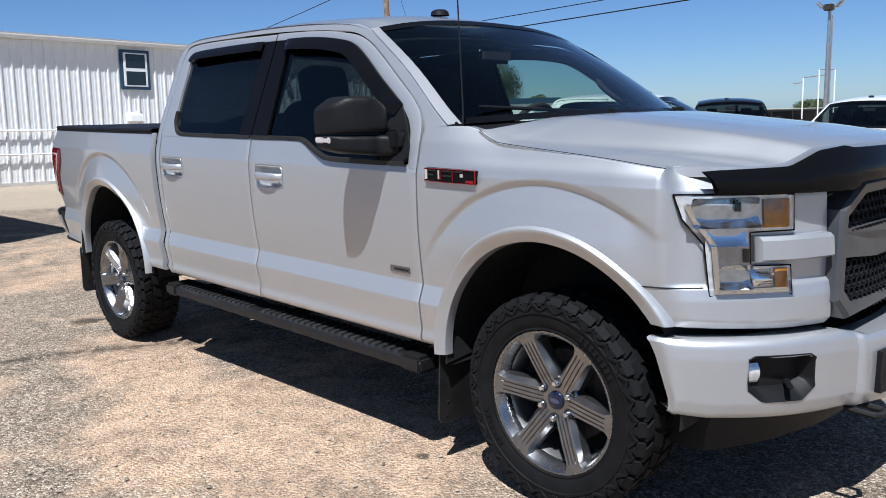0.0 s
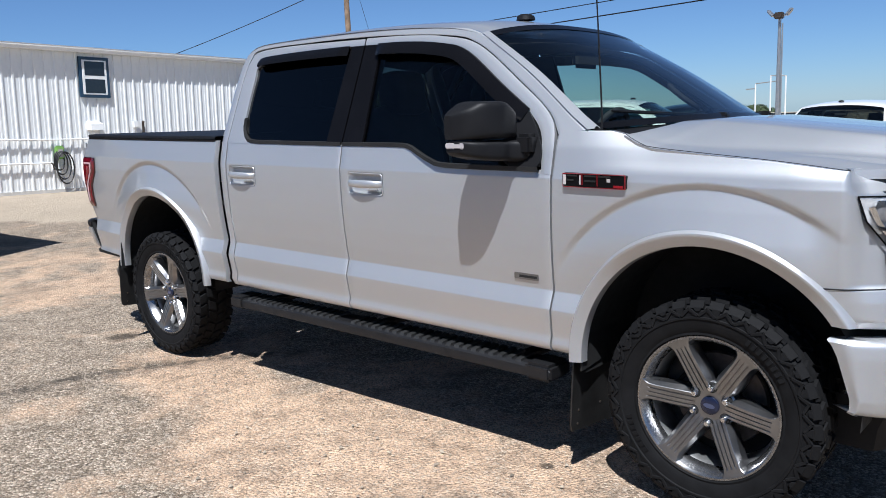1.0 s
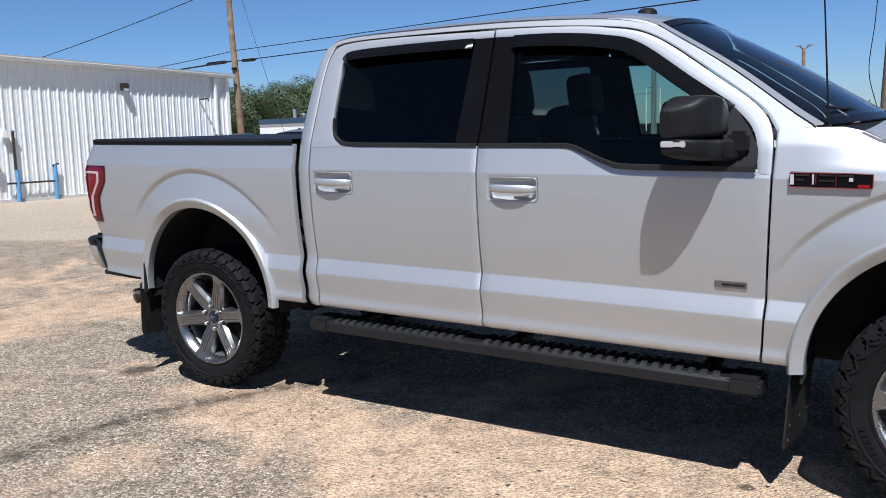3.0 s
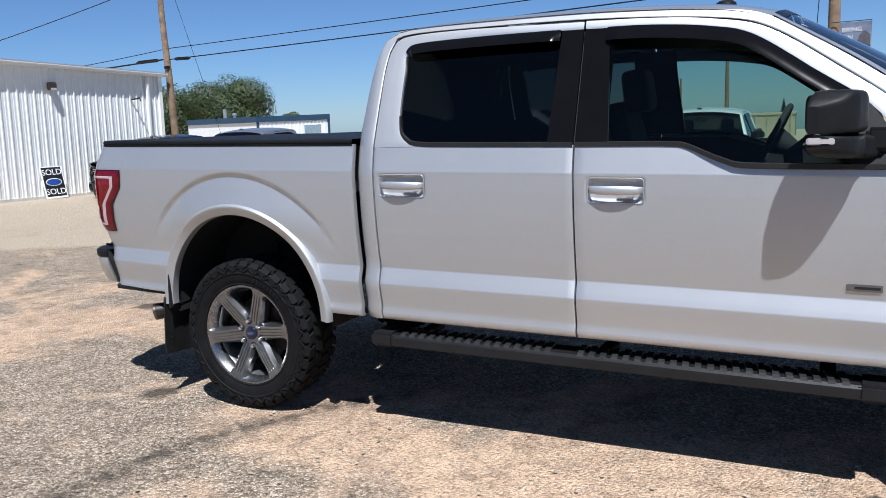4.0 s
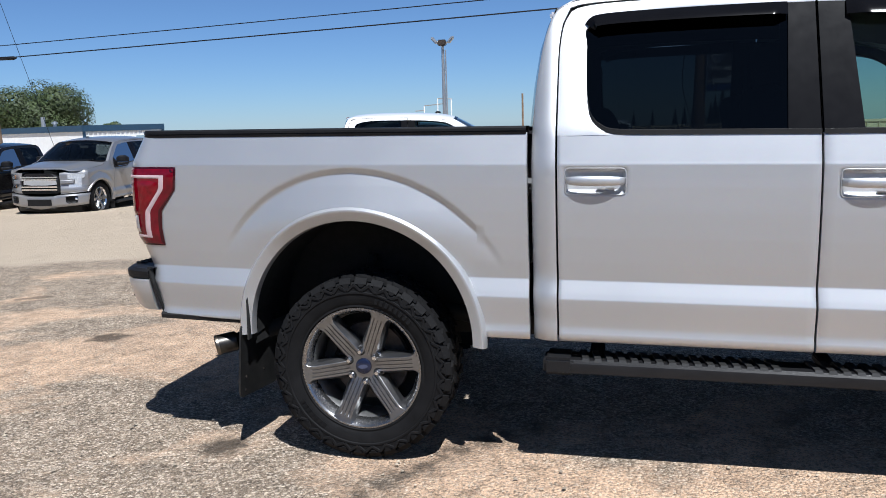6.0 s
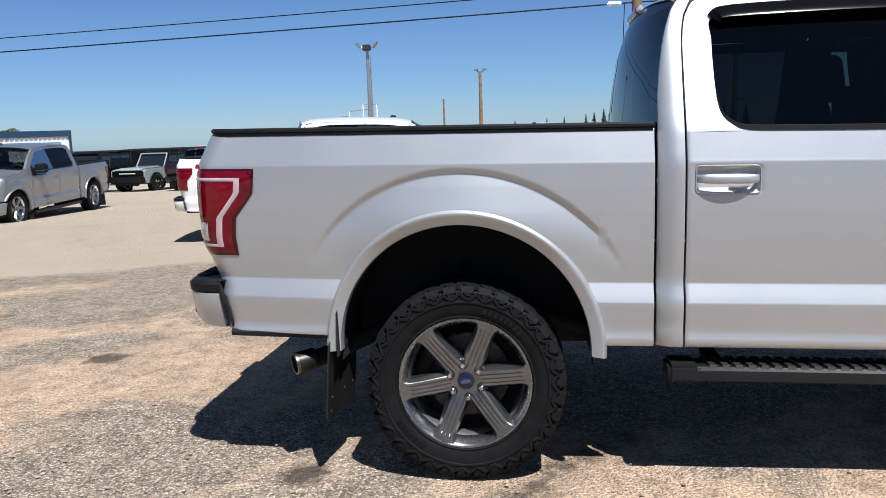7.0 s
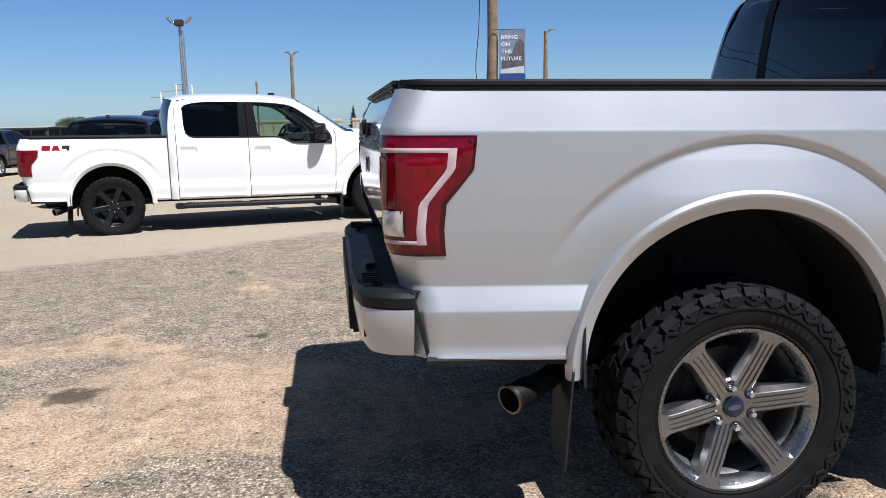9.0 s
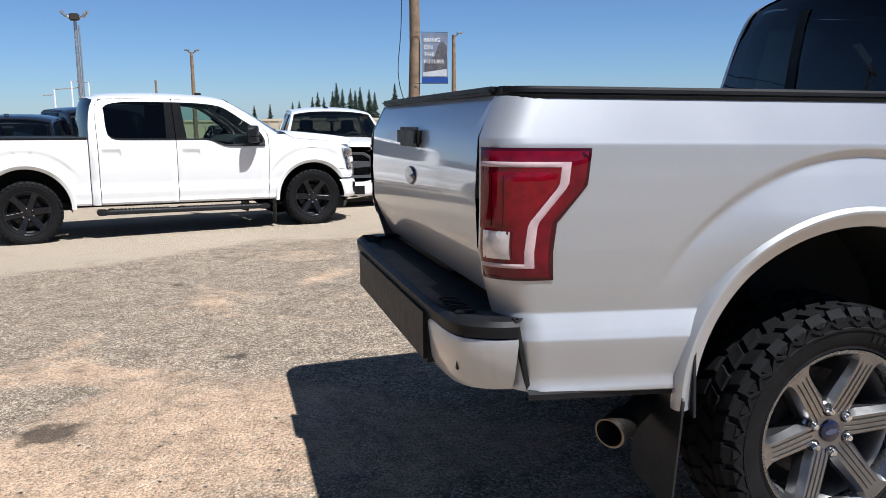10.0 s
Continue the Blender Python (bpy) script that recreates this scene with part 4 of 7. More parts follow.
        mirror = P("side_mirror", shell(ys, rear, front, const(1.443), top), PLASTIC, None, "black textured side mirror")
        low = lambda y: float(np.interp(y, [0.95, 1.05, 1.16, 1.21, 1.226], [1.345, 1.352, 1.362, 1.376, 1.392]))
        P("mirror_arm", shell([0.955] + [y - 0.006 for y in ys], lambda y: rear(max(y, 0.99)) + 0.003 + 0.3 * max(0.0, 1.0 - y), lambda y: front(max(y, 0.992)) - 0.004 + 1.1 * max(0.0, 1.05 - y), low, const(1.436), 0.42), PLASTIC, mirror)
        P("arm_knuckle", Mesh().box((2.935, s * 0.985, 1.418), (0.075, 0.075, 0.085), 0.014), PLASTIC, mirror)
        P("mirror_glass", Mesh().poly([(2.730 - 0.28 * (y - 1.1), s * y, z) for y, z in rounded([(1.03, 1.455), (1.20, 1.455), (1.20, 1.555), (1.17, 1.575), (1.06, 1.575)], 0.02)]), CHROME, mirror)
        if full:
            P("turn_signal", Mesh().box((2.752, s * 1.221, 1.418), (0.088, 0.016, 0.024), 0.004, Matrix.Rotation(radians(-s * 4), 4, "Z")), CLEARLENS, mirror, "frosted turn signal")
        sail = rounded([(2.90, 1.558), (2.965, 1.47), (3.002, 1.40), (3.000, 1.328), (2.86, 1.328), (2.80, 1.36), (2.80, 1.44)], 0.02)
        P("mirror_sail", Mesh().slab([(x, s * (upper(z) + 0.004), z) for x, z in sail], [(x, s * (upper(z) - 0.03), z) for x, z in sail]), PLASTIC, mirror)
        # wheels
        for x, tn in ((0.0, 8), (WB, -5)):
            make_wheel(root, x, s, paint_mat, spoke, lip, full, turn=tn + (0 if s < 0 else 7))
        # badges: plain bars for the lettering
        if full:
            dd = 1.004
            badge = P("fender_badge", Mesh().slab([(x, s * (dd + 0.008), z) for x, z in rounded([(3.118, 1.312), (3.385, 1.308), (3.385, 1.262), (3.375, 1.258), (3.118, 1.262)], 0.006)],
                                                  [(x, s * (dd - 0.015), z) for x, z in rounded([(3.115, 1.315), (3.388, 1.311), (3.388, 1.258), (3.376, 1.254), (3.115, 1.258)], 0.006)]), GLOSSBLACK, None, "black model badge with red edging")
            for x0, x1, z0, z1, mt in ((3.117, 3.132, 1.268, 1.306, CLEARLENS), (3.118, 3.385, 1.3095, 1.3115, BADGERED), (3.118, 3.385, 1.2585, 1.2605, BADGERED), (3.117, 3.119, 1.26, 1.31, BADGERED), (3.384, 3.386, 1.26, 1.31, BADGERED),
                                       (3.137, 3.180, 1.300, 1.306, GASKET), (3.137, 3.165, 1.283, 1.289, GASKET), (3.192, 3.198, 1.270, 1.306, CLEARLENS), (3.203, 3.205, 1.268, 1.308, BADGERED), (3.214, 3.262, 1.300, 1.306, GASKET),
                                       (3.214, 3.262, 1.281, 1.287, GASKET), (3.274, 3.325, 1.300, 1.306, GASKET), (3.310, 3.324, 1.283, 1.296, CLEARLENS), (3.268, 3.270, 1.266, 1.308, BADGERED), (3.338, 3.376, 1.263, 1.272, BADGERED)):
                P("badge_bar", Mesh().box(((x0 + x1) / 2, s * (dd + 0.009), (z0 + z1) / 2), (x1 - x0, 0.004, z1 - z0)), mt, badge)
            emblem = P("door_emblem", Mesh().box((2.912, s * side(2.91, 0.872), 0.872), (0.122, 0.008, 0.027), 0.002), ALLOYDARK, None, "small bright engine emblem")
            P("emblem_bar", Mesh().box((2.922, s * (side(2.91, 0.872) + 0.0045), 0.872), (0.086, 0.002, 0.010)), GASKET, emblem)
    # hood
    rows = []
    for u in np.linspace(0, 1, N(40)):
        row = []
        for w in np.linspace(-1, 1, N(120)):
            edge_x = 3.34 + (4.148 - 3.34) * u
            ze = float(np.interp(edge_x, [3.34, 3.40, 3.47, 3.9, 4.2], [1.455, 1.427, 1.408, 1.376, 1.342]))
            de = float(np.interp(u, [0, 0.08, 0.16, 0.6, 1.0], [0.935, 0.945, 0.950, 0.957, 0.938]))
            x = 3.34 + 0.09 * (1 - abs(w) ** 2.4)
            x += (front_x(w * de) - 0.018 - 0.075 * float(smooth(0.80, 0.91, abs(w * de))) - x) * u
            zc = float(np.interp(u, [0, 0.12, 0.3, 0.7, 0.93, 1.0], [1.508, 1.518, 1.502, 1.462, 1.430, 1.414]))
            foot = 0.93 - 0.20 * float(smooth(0.05, 0.9, u))
            shape = float(np.interp(abs(w), [0, 0.3, 0.50, 0.57, 0.60, foot - 0.03, foot, foot + 0.03, 1.0], [1, 0.985, 0.93, 0.88, 0.845, 0.20, 0.13, 0.10, 0]))
            row.append((x, w * de, ze + (zc - ze) * shape))
        rows.append(row)
    rows.append([(p[0] + 0.006, p[1], p[2] - 0.03) for p in rows[-1]])
    rows.insert(0, [(p[0], p[1], p[2] - 0.02) for p in rows[0]])
    P("hood", Mesh().grid([[(r[0][0], r[0][1] * 0.995, r[0][2] - 0.03)] + r + [(r[-1][0], r[-1][1] * 0.995, r[-1][2] - 0.03)] for r in rows]), paint_mat)
    for sy in (-1, 1):
        seam = [(3.345, 0.938, 1.462), (3.40, 0.944, 1.432), (3.475, 0.950, 1.412), (3.9, 0.958, 1.376), (4.13, 0.945, 1.349)]
        P("hood_seam", Mesh().tube([(x, sy * y, z) for x, y, z in spline(seam, 24)], 0.0013, 5), DARK)
    if deflector:
        rows = []
        for y in np.linspace(-0.892, 0.892, 90):
            yb = y * 0.962
            top = float(np.interp(abs(y), [0.0, 0.40, 0.45, 0.56, 0.66, 0.86, 0.892], [1.402, 1.402, 1.410, 1.398, 1.352, 1.344, 1.340]))
            bot = float(np.interp(abs(y), [0.0, 0.41, 0.44, 0.892], [1.300, 1.292, 1.268, 1.268]))
            x = front_x(y) + 0.012
            rows.append([(x + 0.030, yb, bot), (x + 0.036, 0.7 * yb + 0.3 * y, bot + 0.25 * (top - bot)), (x + 0.026, 0.35 * yb + 0.65 * y, bot + 0.65 * (top - bot)), (x - 0.002, y, top), (x - 0.008, y, top), (x + 0.018, 0.35 * yb + 0.65 * y, bot + 0.65 * (top - bot)), (x + 0.024, yb, bot)])
        P("hood_deflector", Mesh().grid(rows, wrap_v=True), SMOKE, None, "smoked black hood deflector")
    # grille
    gm = grille_mat or plain("grille_grey", (0.075, 0.077, 0.082), 0.4, metal=0.3)
    fr = [(0.325, 1.285), (0.455, 1.20), (0.492, 0.90), (0.44, 0.835), (-0.44, 0.835), (-0.492, 0.90), (-0.455, 1.20), (-0.325, 1.285)]
    gx = lambda y, z, o: (front_x(y) + o - 0.06 * (z - 1.0), y, z)
    grille = P("grille", Mesh().slab([gx(y, z, -0.05) for y, z in fr], [gx(y, z, -0.07) for y, z in fr]), DARK, None, "black honeycomb grille in a grey frame")
    outer, inner = fr, [(y * 0.885, 1.065 + (z - 1.065) * 0.80) for y, z in fr]
    frame_mesh = Mesh().grid([[gx(a[0], a[1], -0.04), gx(a[0], a[1], 0.018), gx((a[0] * 0.8 + b[0] * 0.2), (a[1] * 0.8 + b[1] * 0.2), 0.03), gx(b[0] * 0.92 + a[0] * 0.08, b[1] * 0.92 + a[1] * 0.08, 0.018), gx(b[0], b[1], -0.04)] for a, b in zip(outer, inner)], wrap_u=True)
    P("grille_frame", frame_mesh, PLASTIC if grille_mat else gm, grille, "" if grille_mat else "grey grille surround", 25)
    if grille_mat:
        for z in (0.92, 0.985, 1.15, 1.205):
            P("grille_slat", Mesh().box((front_x(0.2) + 0.01, 0, z), (0.05, 0.90, 0.028), 0.008), grille_mat, grille, "bright grille slat")
    P("grille_bar", Mesh().slab([gx(y, z, 0.012) for y, z in ((0.45, 1.125), (0.2, 1.135), (-0.2, 1.135), (-0.45, 1.125), (-0.46, 1.04), (-0.2, 1.02), (0.2, 1.02), (0.46, 1.04))], [gx(y, z, -0.04) for y, z in ((0.45, 1.125), (0.2, 1.135), (-0.2, 1.135), (-0.45, 1.125), (-0.46, 1.04), (-0.2, 1.02), (0.2, 1.02), (0.46, 1.04))]), gm, grille)
    if full:
        comb = Mesh()
        r, th = 0.021, 0.0045
        for i in range(-24, 25):
            for j in range(-7, 8):
                y, z = i * r * 1.75, 1.07 + j * r * 1.5 * 1.0
                if j % 2:
                    y += r * 0.875
                if abs(y) > 0.43 or abs(z - 1.07) < 0.045 or abs(y) > 0.43 - max(0, z - 1.18) * 1.0:
                    continue
                hexo = [(y + r * math.sin(a), z + r * 0.86 * math.cos(a)) for a in np.radians(np.arange(0, 360, 60))]
                hexi = [(y + (r - th) * math.sin(a), z + (r - th) * 0.86 * math.cos(a)) for a in np.radians(np.arange(0, 360, 60))]
                comb.grid([[gx(a[0], a[1], -0.03), gx(a[0], a[1], -0.008), gx(b[0], b[1], -0.006), gx(b[0], b[1], -0.03)] for a, b in zip(hexo, hexi)], wrap_u=True)
        tagged(P("honeycomb_mesh", comb, PLASTIC, grille), "black honeycomb mesh", kind="stuff")
    # roof, windshield, rear window
    edge_l = spline([(0.857, 1.906), (0.97, 1.945), (1.40, 1.958), (1.90, 1.959), (2.335, 1.936), (2.555, 1.893)], N(30))
    rows = []
    for i, (x, z) in enumerate(edge_l):
        u = i / (len(edge_l) - 1)
        row = []
        for w in np.linspace(-1, 1, N(30)):
            bowx = (-0.08 * (1 - w * w)) * (1 - float(smooth(0.0, 0.3, u))) + 0.04 * (1 - w * w) * float(smooth(0.7, 1, u))
            crown = (0.050 + 0.028 * float(smooth(0.0, 0.25, u))) * (1 - abs(w) ** 2.6) * 0.9
            ditch = -0.010 * math.exp(-((abs(w) - 0.93) / 0.02) ** 2)
            row.append((x + bowx, w * upper(z), z + crown + ditch))
        rows.append(row)
    P("roof", Mesh().grid(rows), paint_mat)
    front_edge = rows[-1]
    a_pil = spline([(2.562, 1.891), (2.86, 1.708), (3.10, 1.533), (3.19, 1.473)], 20)
    crown_top = front_edge[len(front_edge) // 2][2] - 1.891

    def screen_rows(ws, out=0.0):
        """Rows of the windshield's surface across the given shares of its half width."""
        made = []
        for i, (x, z) in enumerate(a_pil):
            u = i / 19
            row = []
            for w in ws:
                bow = (0.04 + 0.19 * u) * (1 - abs(w) ** 2.2)
                crown = crown_top * (1 - abs(w) ** 2.6) * (1 - u) + 0.03 * u * (1 - w * w)
                row.append((x + bow + out * 0.5, w * (upper(z) + 0.002), z + crown + out))
            made.append(row)
        return made
    rows = screen_rows(np.linspace(-0.962, 0.962, len(front_edge)))
    for sy in (-1, 1):
        P("front_pillar", Mesh().grid(screen_rows(sy * np.array([0.945, 0.955, 0.965, 0.985, 1.0]), 0.005)), paint_mat)
    P("windshield", Mesh().grid(rows), SCREEN, None, "tinted windshield")
    P("windshield_band", Mesh().grid([[(p[0] + 0.001, p[1], p[2] + 0.0025) for p in r] for r in rows[:2]]), GLOSSBLACK)
    P("windshield_frit", Mesh().grid([[(p[0] + 0.001, p[1], p[2] + 0.0025) for p in r] for r in rows[-2:]]), GLOSSBLACK)
    base = rows[-1]
    P("cowl", Mesh().grid([[(p[0] - 0.02, p[1], p[2] - 0.004) for p in base], [(p[0] + 0.05, p[1] * 0.985, p[2] - 0.018) for p in base], [(p[0] + 0.15, p[1] * 0.95, p[2] - 0.05) for p in base]]), PLASTIC, None, "black cowl panel below the windshield")
    for y0, y1 in ((-0.10, -0.78), (0.62, -0.02)):
        arm = [(3.36 - 0.10 * (abs(y) / 0.8) ** 2 - 0.11 * k, y, 1.512 + 0.062 * k) for k, y in zip(np.linspace(0, 0.55, 8), np.linspace(y0, y1, 8))]
        wiper = P("wiper", Mesh().tube(arm, [0.012, 0.011, 0.010, 0.009, 0.008, 0.008, 0.007, 0.006], 6), PLASTIC, None, "black wiper")
        P("wiper_pivot", Mesh().box((arm[0][0] + 0.01, arm[0][1], arm[0][2] + 0.004), (0.07, 0.05, 0.03), 0.01), PLASTIC, wiper)
    # back of the cab
    rows = []
    for z, x in ((0.60, 0.745), (1.38, 0.75), (1.44, 0.755)):
        rows.append([(x - 0.02 * (1 - w * w), w * 0.90, z) for w in np.linspace(-1, 1, 12)])
    P("cab_back", Mesh().grid(rows), paint_mat)
    rows = []
    for z, x in ((1.435, 0.756), (1.60, 0.772), (1.75, 0.796), (1.86, 0.830), (1.915, 0.862)):
        rows.append([(x - 0.085 * (1 - w * w), w * (upper(z) - 0.03), z + 0.035 * (1 - w * w) * (z - 1.435) / 0.48) for w in np.linspace(-1, 1, 16)])
    rear_win = P("rear_window", Mesh().grid(rows), PRIVACY, None, "dark tinted sliding rear window")
    # the glass is unbroken; a dark sheet stands for the slider's shaded opening
    gap = [[(x - 0.085 * (1 - ((y + e) / (upper(z) - 0.03)) ** 2) - 0.004, y + e, z + 0.03 * (z - 1.435) / 0.48) for e in (-0.034, 0.034)] for y in (0.24,) for z, x in ((1.50, 0.762), (1.60, 0.772), (1.75, 0.796), (1.82, 0.816))]
    P("slider_gap", Mesh().grid(gap), DARK, rear_win, "dark gap of the open slider")
    stop = P("high_stop_lamp", Mesh().box((0.777, 0, 1.955), (0.035, 0.34, 0.035), 0.008), REDLENS, None, "red high-mounted stop lamp")
    P("stop_lamp_end", Mesh().box((0.777, -0.21, 1.952), (0.03, 0.07, 0.03), 0.008), CLEARLENS, stop)
    P("stop_lamp_end", Mesh().box((0.777, 0.21, 1.952), (0.03, 0.07, 0.03), 0.008), CLEARLENS, stop)
    P("roof_puck", Mesh().lathe([(0, 0.032), (0.03, 0.030), (0.045, 0.020), (0.05, 0.0)], 24, Matrix.Translation((2.31, -0.08, 2.02))), PLASTIC, None, "black round roof antenna")
    if full:
        mast = P("antenna_mast", Mesh().tube([(3.225, -0.90, 1.47), (3.225, -0.895, 1.52), (3.20, -0.88, 1.90), (3.17, -0.86, 2.25)], [0.005, 0.004, 0.003, 0.002], 6), PLASTIC, None, "thin black whip antenna")
        P("antenna_base", Mesh().grid([[(3.225 + 0.028 * k * math.cos(b), -0.915 - 0.02 * h, 1.430 + h * 0.05 + 0.024 * k * math.sin(b)) for b in np.linspace(0, 6.283, 12, endpoint=False)] for k, h in ((0.1, -0.4), (0.8, -0.1), (1, 0.3), (0.5, 0.9), (0.2, 1.1))], wrap_v=True), PLASTIC, mast)
    if sticker:
        def decal(x0, x1, z0, z1, lean):
            q = ((x0 + lean, z1), (x1 + lean, z1), (x1, z0), (x0, z0))
            return Mesh().slab([(x, -(side(x, z) + 0.003), z) for x, z in q], [(x, -(side(x, z) - 0.002), z) for x, z in q])
        mark = P("bed_sticker", decal(-0.80, -0.70, 1.262, 1.325, 0.012), BADGERED, None, "red and black side sticker")
        P("sticker_bar", decal(-0.68, -0.635, 1.262, 1.325, 0.03), BADGERED, mark)
        P("sticker_bar", decal(-0.625, -0.58, 1.262, 1.325, -0.02), BADGERED, mark)
        P("sticker_bar", decal(-0.56, -0.47, 1.285, 1.325, 0.01), GASKET, mark)
        P("sticker_bar", decal(-0.50, -0.47, 1.262, 1.325, 0.01), GASKET, mark)
    # tailgate and bed cover
    gate = P("tailgate", Mesh().grid([[(-1.100 + sh, y, z) for y in np.linspace(-0.795, 0.795, 14)] for z, sh in ((0.84, 0.12), (0.845, 0.07), (0.95, 0.018), (1.0, 0.0), (1.15, -0.006), (1.30, 0.002), (1.40, 0.048), (1.42, 0.065), (1.42, 0.13))]), paint_mat, None, "silver tailgate")
    P("tailgate_handle", Mesh().box((-1.112, 0.0, 1.29), (0.03, 0.30, 0.07), 0.012), PLASTIC, gate, "black tailgate handle")
    P("tailgate_cap", Mesh().box((-1.025, 0, 1.427), (0.075, 1.56, 0.022), 0.008), PLASTIC, gate)
    P("gate_emblem", Mesh().lathe([(0.0, 0.006), (0.07, 0.005), (0.078, 0.0)], 32, Matrix.Translation((-1.108, 0.0, 1.15)) @ Matrix.Rotation(radians(-90), 4, "Y") @ Matrix.Diagonal((0.42, 1.0, 1.0, 1.0))), BLUEOVAL, gate)
    P("bumper_centre", Mesh().box((-1.185, 0, 0.70), (0.05, 1.22, 0.17), 0.012), PLASTIC, None, "black centre section of the rear bumper")
    if cover:
        P("bed_cover", Mesh().box((-0.17, 0, 1.428), (1.74, 1.66, 0.02), 0.005), PLASTIC, None, "black flat bed cover")
    # underside
    P("bumper_filler", Mesh().box((-1.07, 0, 0.72), (0.20, 1.70, 0.16), 0.02), DARK)
    P("floor_pan", Mesh().box((1.85, 0, 0.62), (2.55, 1.72, 0.12), 0.03), DARK)
    P("bed_floor", Mesh().box((-0.15, 0, 0.98), (1.75, 1.02, 0.06), 0.01), DARK)
    P("engine_bay", Mesh().box((3.75, 0, 0.85), (1.0, 0.98, 0.7), 0.05), DARK)
    for y in (-0.48, 0.48):
        P("frame_rail", Mesh().box((1.65, y, 0.58), (5.0, 0.09, 0.14), 0.01), DARK)
    P("rear_axle", Mesh().tube([(0, -0.72, 0.41), (0, -0.12, 0.41), (0, -0.11, 0.41), (0, 0.11, 0.41), (0, 0.12, 0.41), (0, 0.72, 0.41)], [0.045, 0.05, 0.14, 0.14, 0.05, 0.045], 12), DARK)
    P("front_axle", Mesh().tube([(WB, -0.72, 0.41), (WB, 0.72, 0.41)], 0.05, 10), DARK)
    P("shock_absorber", Mesh().tube([(-0.12, -0.62, 0.42), (-0.05, -0.58, 0.85)], 0.022, 10), DARK)
    pipe = [(0.55, -0.62, 0.56), (0.2, -0.63, 0.62), (-0.25, -0.64, 0.60), (-0.45, -0.70, 0.53), (-0.60, -0.80, 0.475), (-0.725, -0.885, 0.452)]
    exhaust = P("exhaust_pipe", Mesh().tube(spline(pipe, 24), 0.038, 14, caps=False), DARK, None, "dark exhaust pipe")
    d = (Vector(pipe[-1]) - Vector(pipe[-2])).normalized()
    tip = Mesh().lathe([(0.036, -0.10), (0.046, -0.09), (0.047, 0.0), (0.043, 0.002), (0.041, -0.004), (0.040, -0.09)], 28, Matrix.Translation(pipe[-1]) @ d.to_track_quat("Z", "Y").to_matrix().to_4x4())
    P("exhaust_tip", tip, EXHAUST, exhaust, "dark stained exhaust tip")
    P("tip_ring", Mesh().lathe([(0.0405, -0.006), (0.041, 0.0035), (0.045, 0.0045), (0.0482, 0.001), (0.0482, -0.010)], 32, Matrix.Translation(pipe[-1]) @ d.to_track_quat("Z", "Y").to_matrix().to_4x4()), STEEL, exhaust, "stained chrome ring")
    P("exhaust_core", Mesh().lathe([(0.0, -0.08), (0.041, -0.08)], 20, Matrix.Translation(pipe[-1]) @ d.to_track_quat("Z", "Y").to_matrix().to_4x4()), DARK, exhaust)
    # cabin
    P("headliner", Mesh().grid([[(x, w * (upper(1.9) - 0.03), z - 0.035 + 0.05 * (1 - w * w)) for w in np.linspace(-1, 1, 9)] for x, z in ((0.84, 1.86), (0.95, 1.93), (1.5, 1.945), (2.1, 1.94), (2.4, 1.905), (2.60, 1.865))]), TRIM)
    for sy in (-1, 1):
        P("door_lining", Mesh().grid([[(x, sy * (min(0.955, upper(max(z, 1.41)) - 0.03)), z) for z in (0.75, 1.1, float(np.interp(x, [0.9, 2.2, 2.5, 3.0], [1.385, 1.385, 1.30, 1.30])))] for x in np.linspace(0.9, 2.95, 12)]), TRIM)
        P("pillar_lining", Mesh().grid([[(x + dx, sy * (upper(z) - 0.05), z) for z in (1.40, 1.65, 1.89)] for x, dx in ((1.69, 0.0), (1.80, 0.0), (1.94, 0.0))]), TRIM)
    P("dashboard", Mesh().grid([[(x + 0.05 * math.cos(y * 1.6), y, z) for y in np.linspace(-0.80, 0.80, 14)] for x, z in ((3.08, 1.44), (2.85, 1.46), (2.68, 1.43), (2.60, 1.36), (2.62, 1.15), (2.72, 0.9))]), TRIM, None, "dark dashboard")
    P("cabin_floor", Mesh().box((1.9, 0, 0.72), (2.2, 1.7, 0.05)), TRIM)
    for y in (-0.42, 0.42):
        seat = P("front_seat", cushion((2.03, y, 0.98), (0.56, 0.52, 0.18)), TRIM, None, "dark front seat")
        P("backrest", cushion((1.74, y, 1.26), (0.17, 0.50, 0.68), -12), TRIM, seat)
        P("headrest", cushion((1.72 + 0.07 * (y > 0), y, 1.655), (0.15, 0.27, 0.24), -8), TRIM, seat)
        for e in (-0.06, 0.06):
            P("headrest_post", Mesh().tube([(1.71, y + e, 1.50), (1.72, y + e, 1.62)], 0.007, 6), STEEL, seat)
    P("rear_seat", cushion((1.02, 0, 1.22), (0.18, 1.45, 0.60), -10), TRIM, None, "dark rear bench")
    wheel_m = Matrix.Translation((2.50, 0.42, 1.38)) @ Matrix.Rotation(radians(-65), 4, "Y")
    steer = P("steering_wheel", Mesh().tube([wheel_m @ Vector((0.19 * math.cos(a), 0.19 * math.sin(a), 0)) for a in np.linspace(0, 2 * math.pi, 33)], 0.016, 8, caps=False), TRIM, None, "dark steering wheel")
    P("steering_hub", Mesh().lathe([(0, 0.03), (0.06, 0.02), (0.08, 0.0), (0.03, -0.15)], 16, wheel_m), TRIM, steer)
    P("grab_handle", Mesh().tube(spline([(2.68, 0.84, 1.69), (2.72, 0.80, 1.66), (2.80, 0.80, 1.60), (2.86, 0.85, 1.55)], 10), 0.016, 8), TRIM)
    P("rear_view_mirror", Mesh().box((2.62, 0.0, 1.80), (0.04, 0.24, 0.08), 0.02), TRIM)
    return root


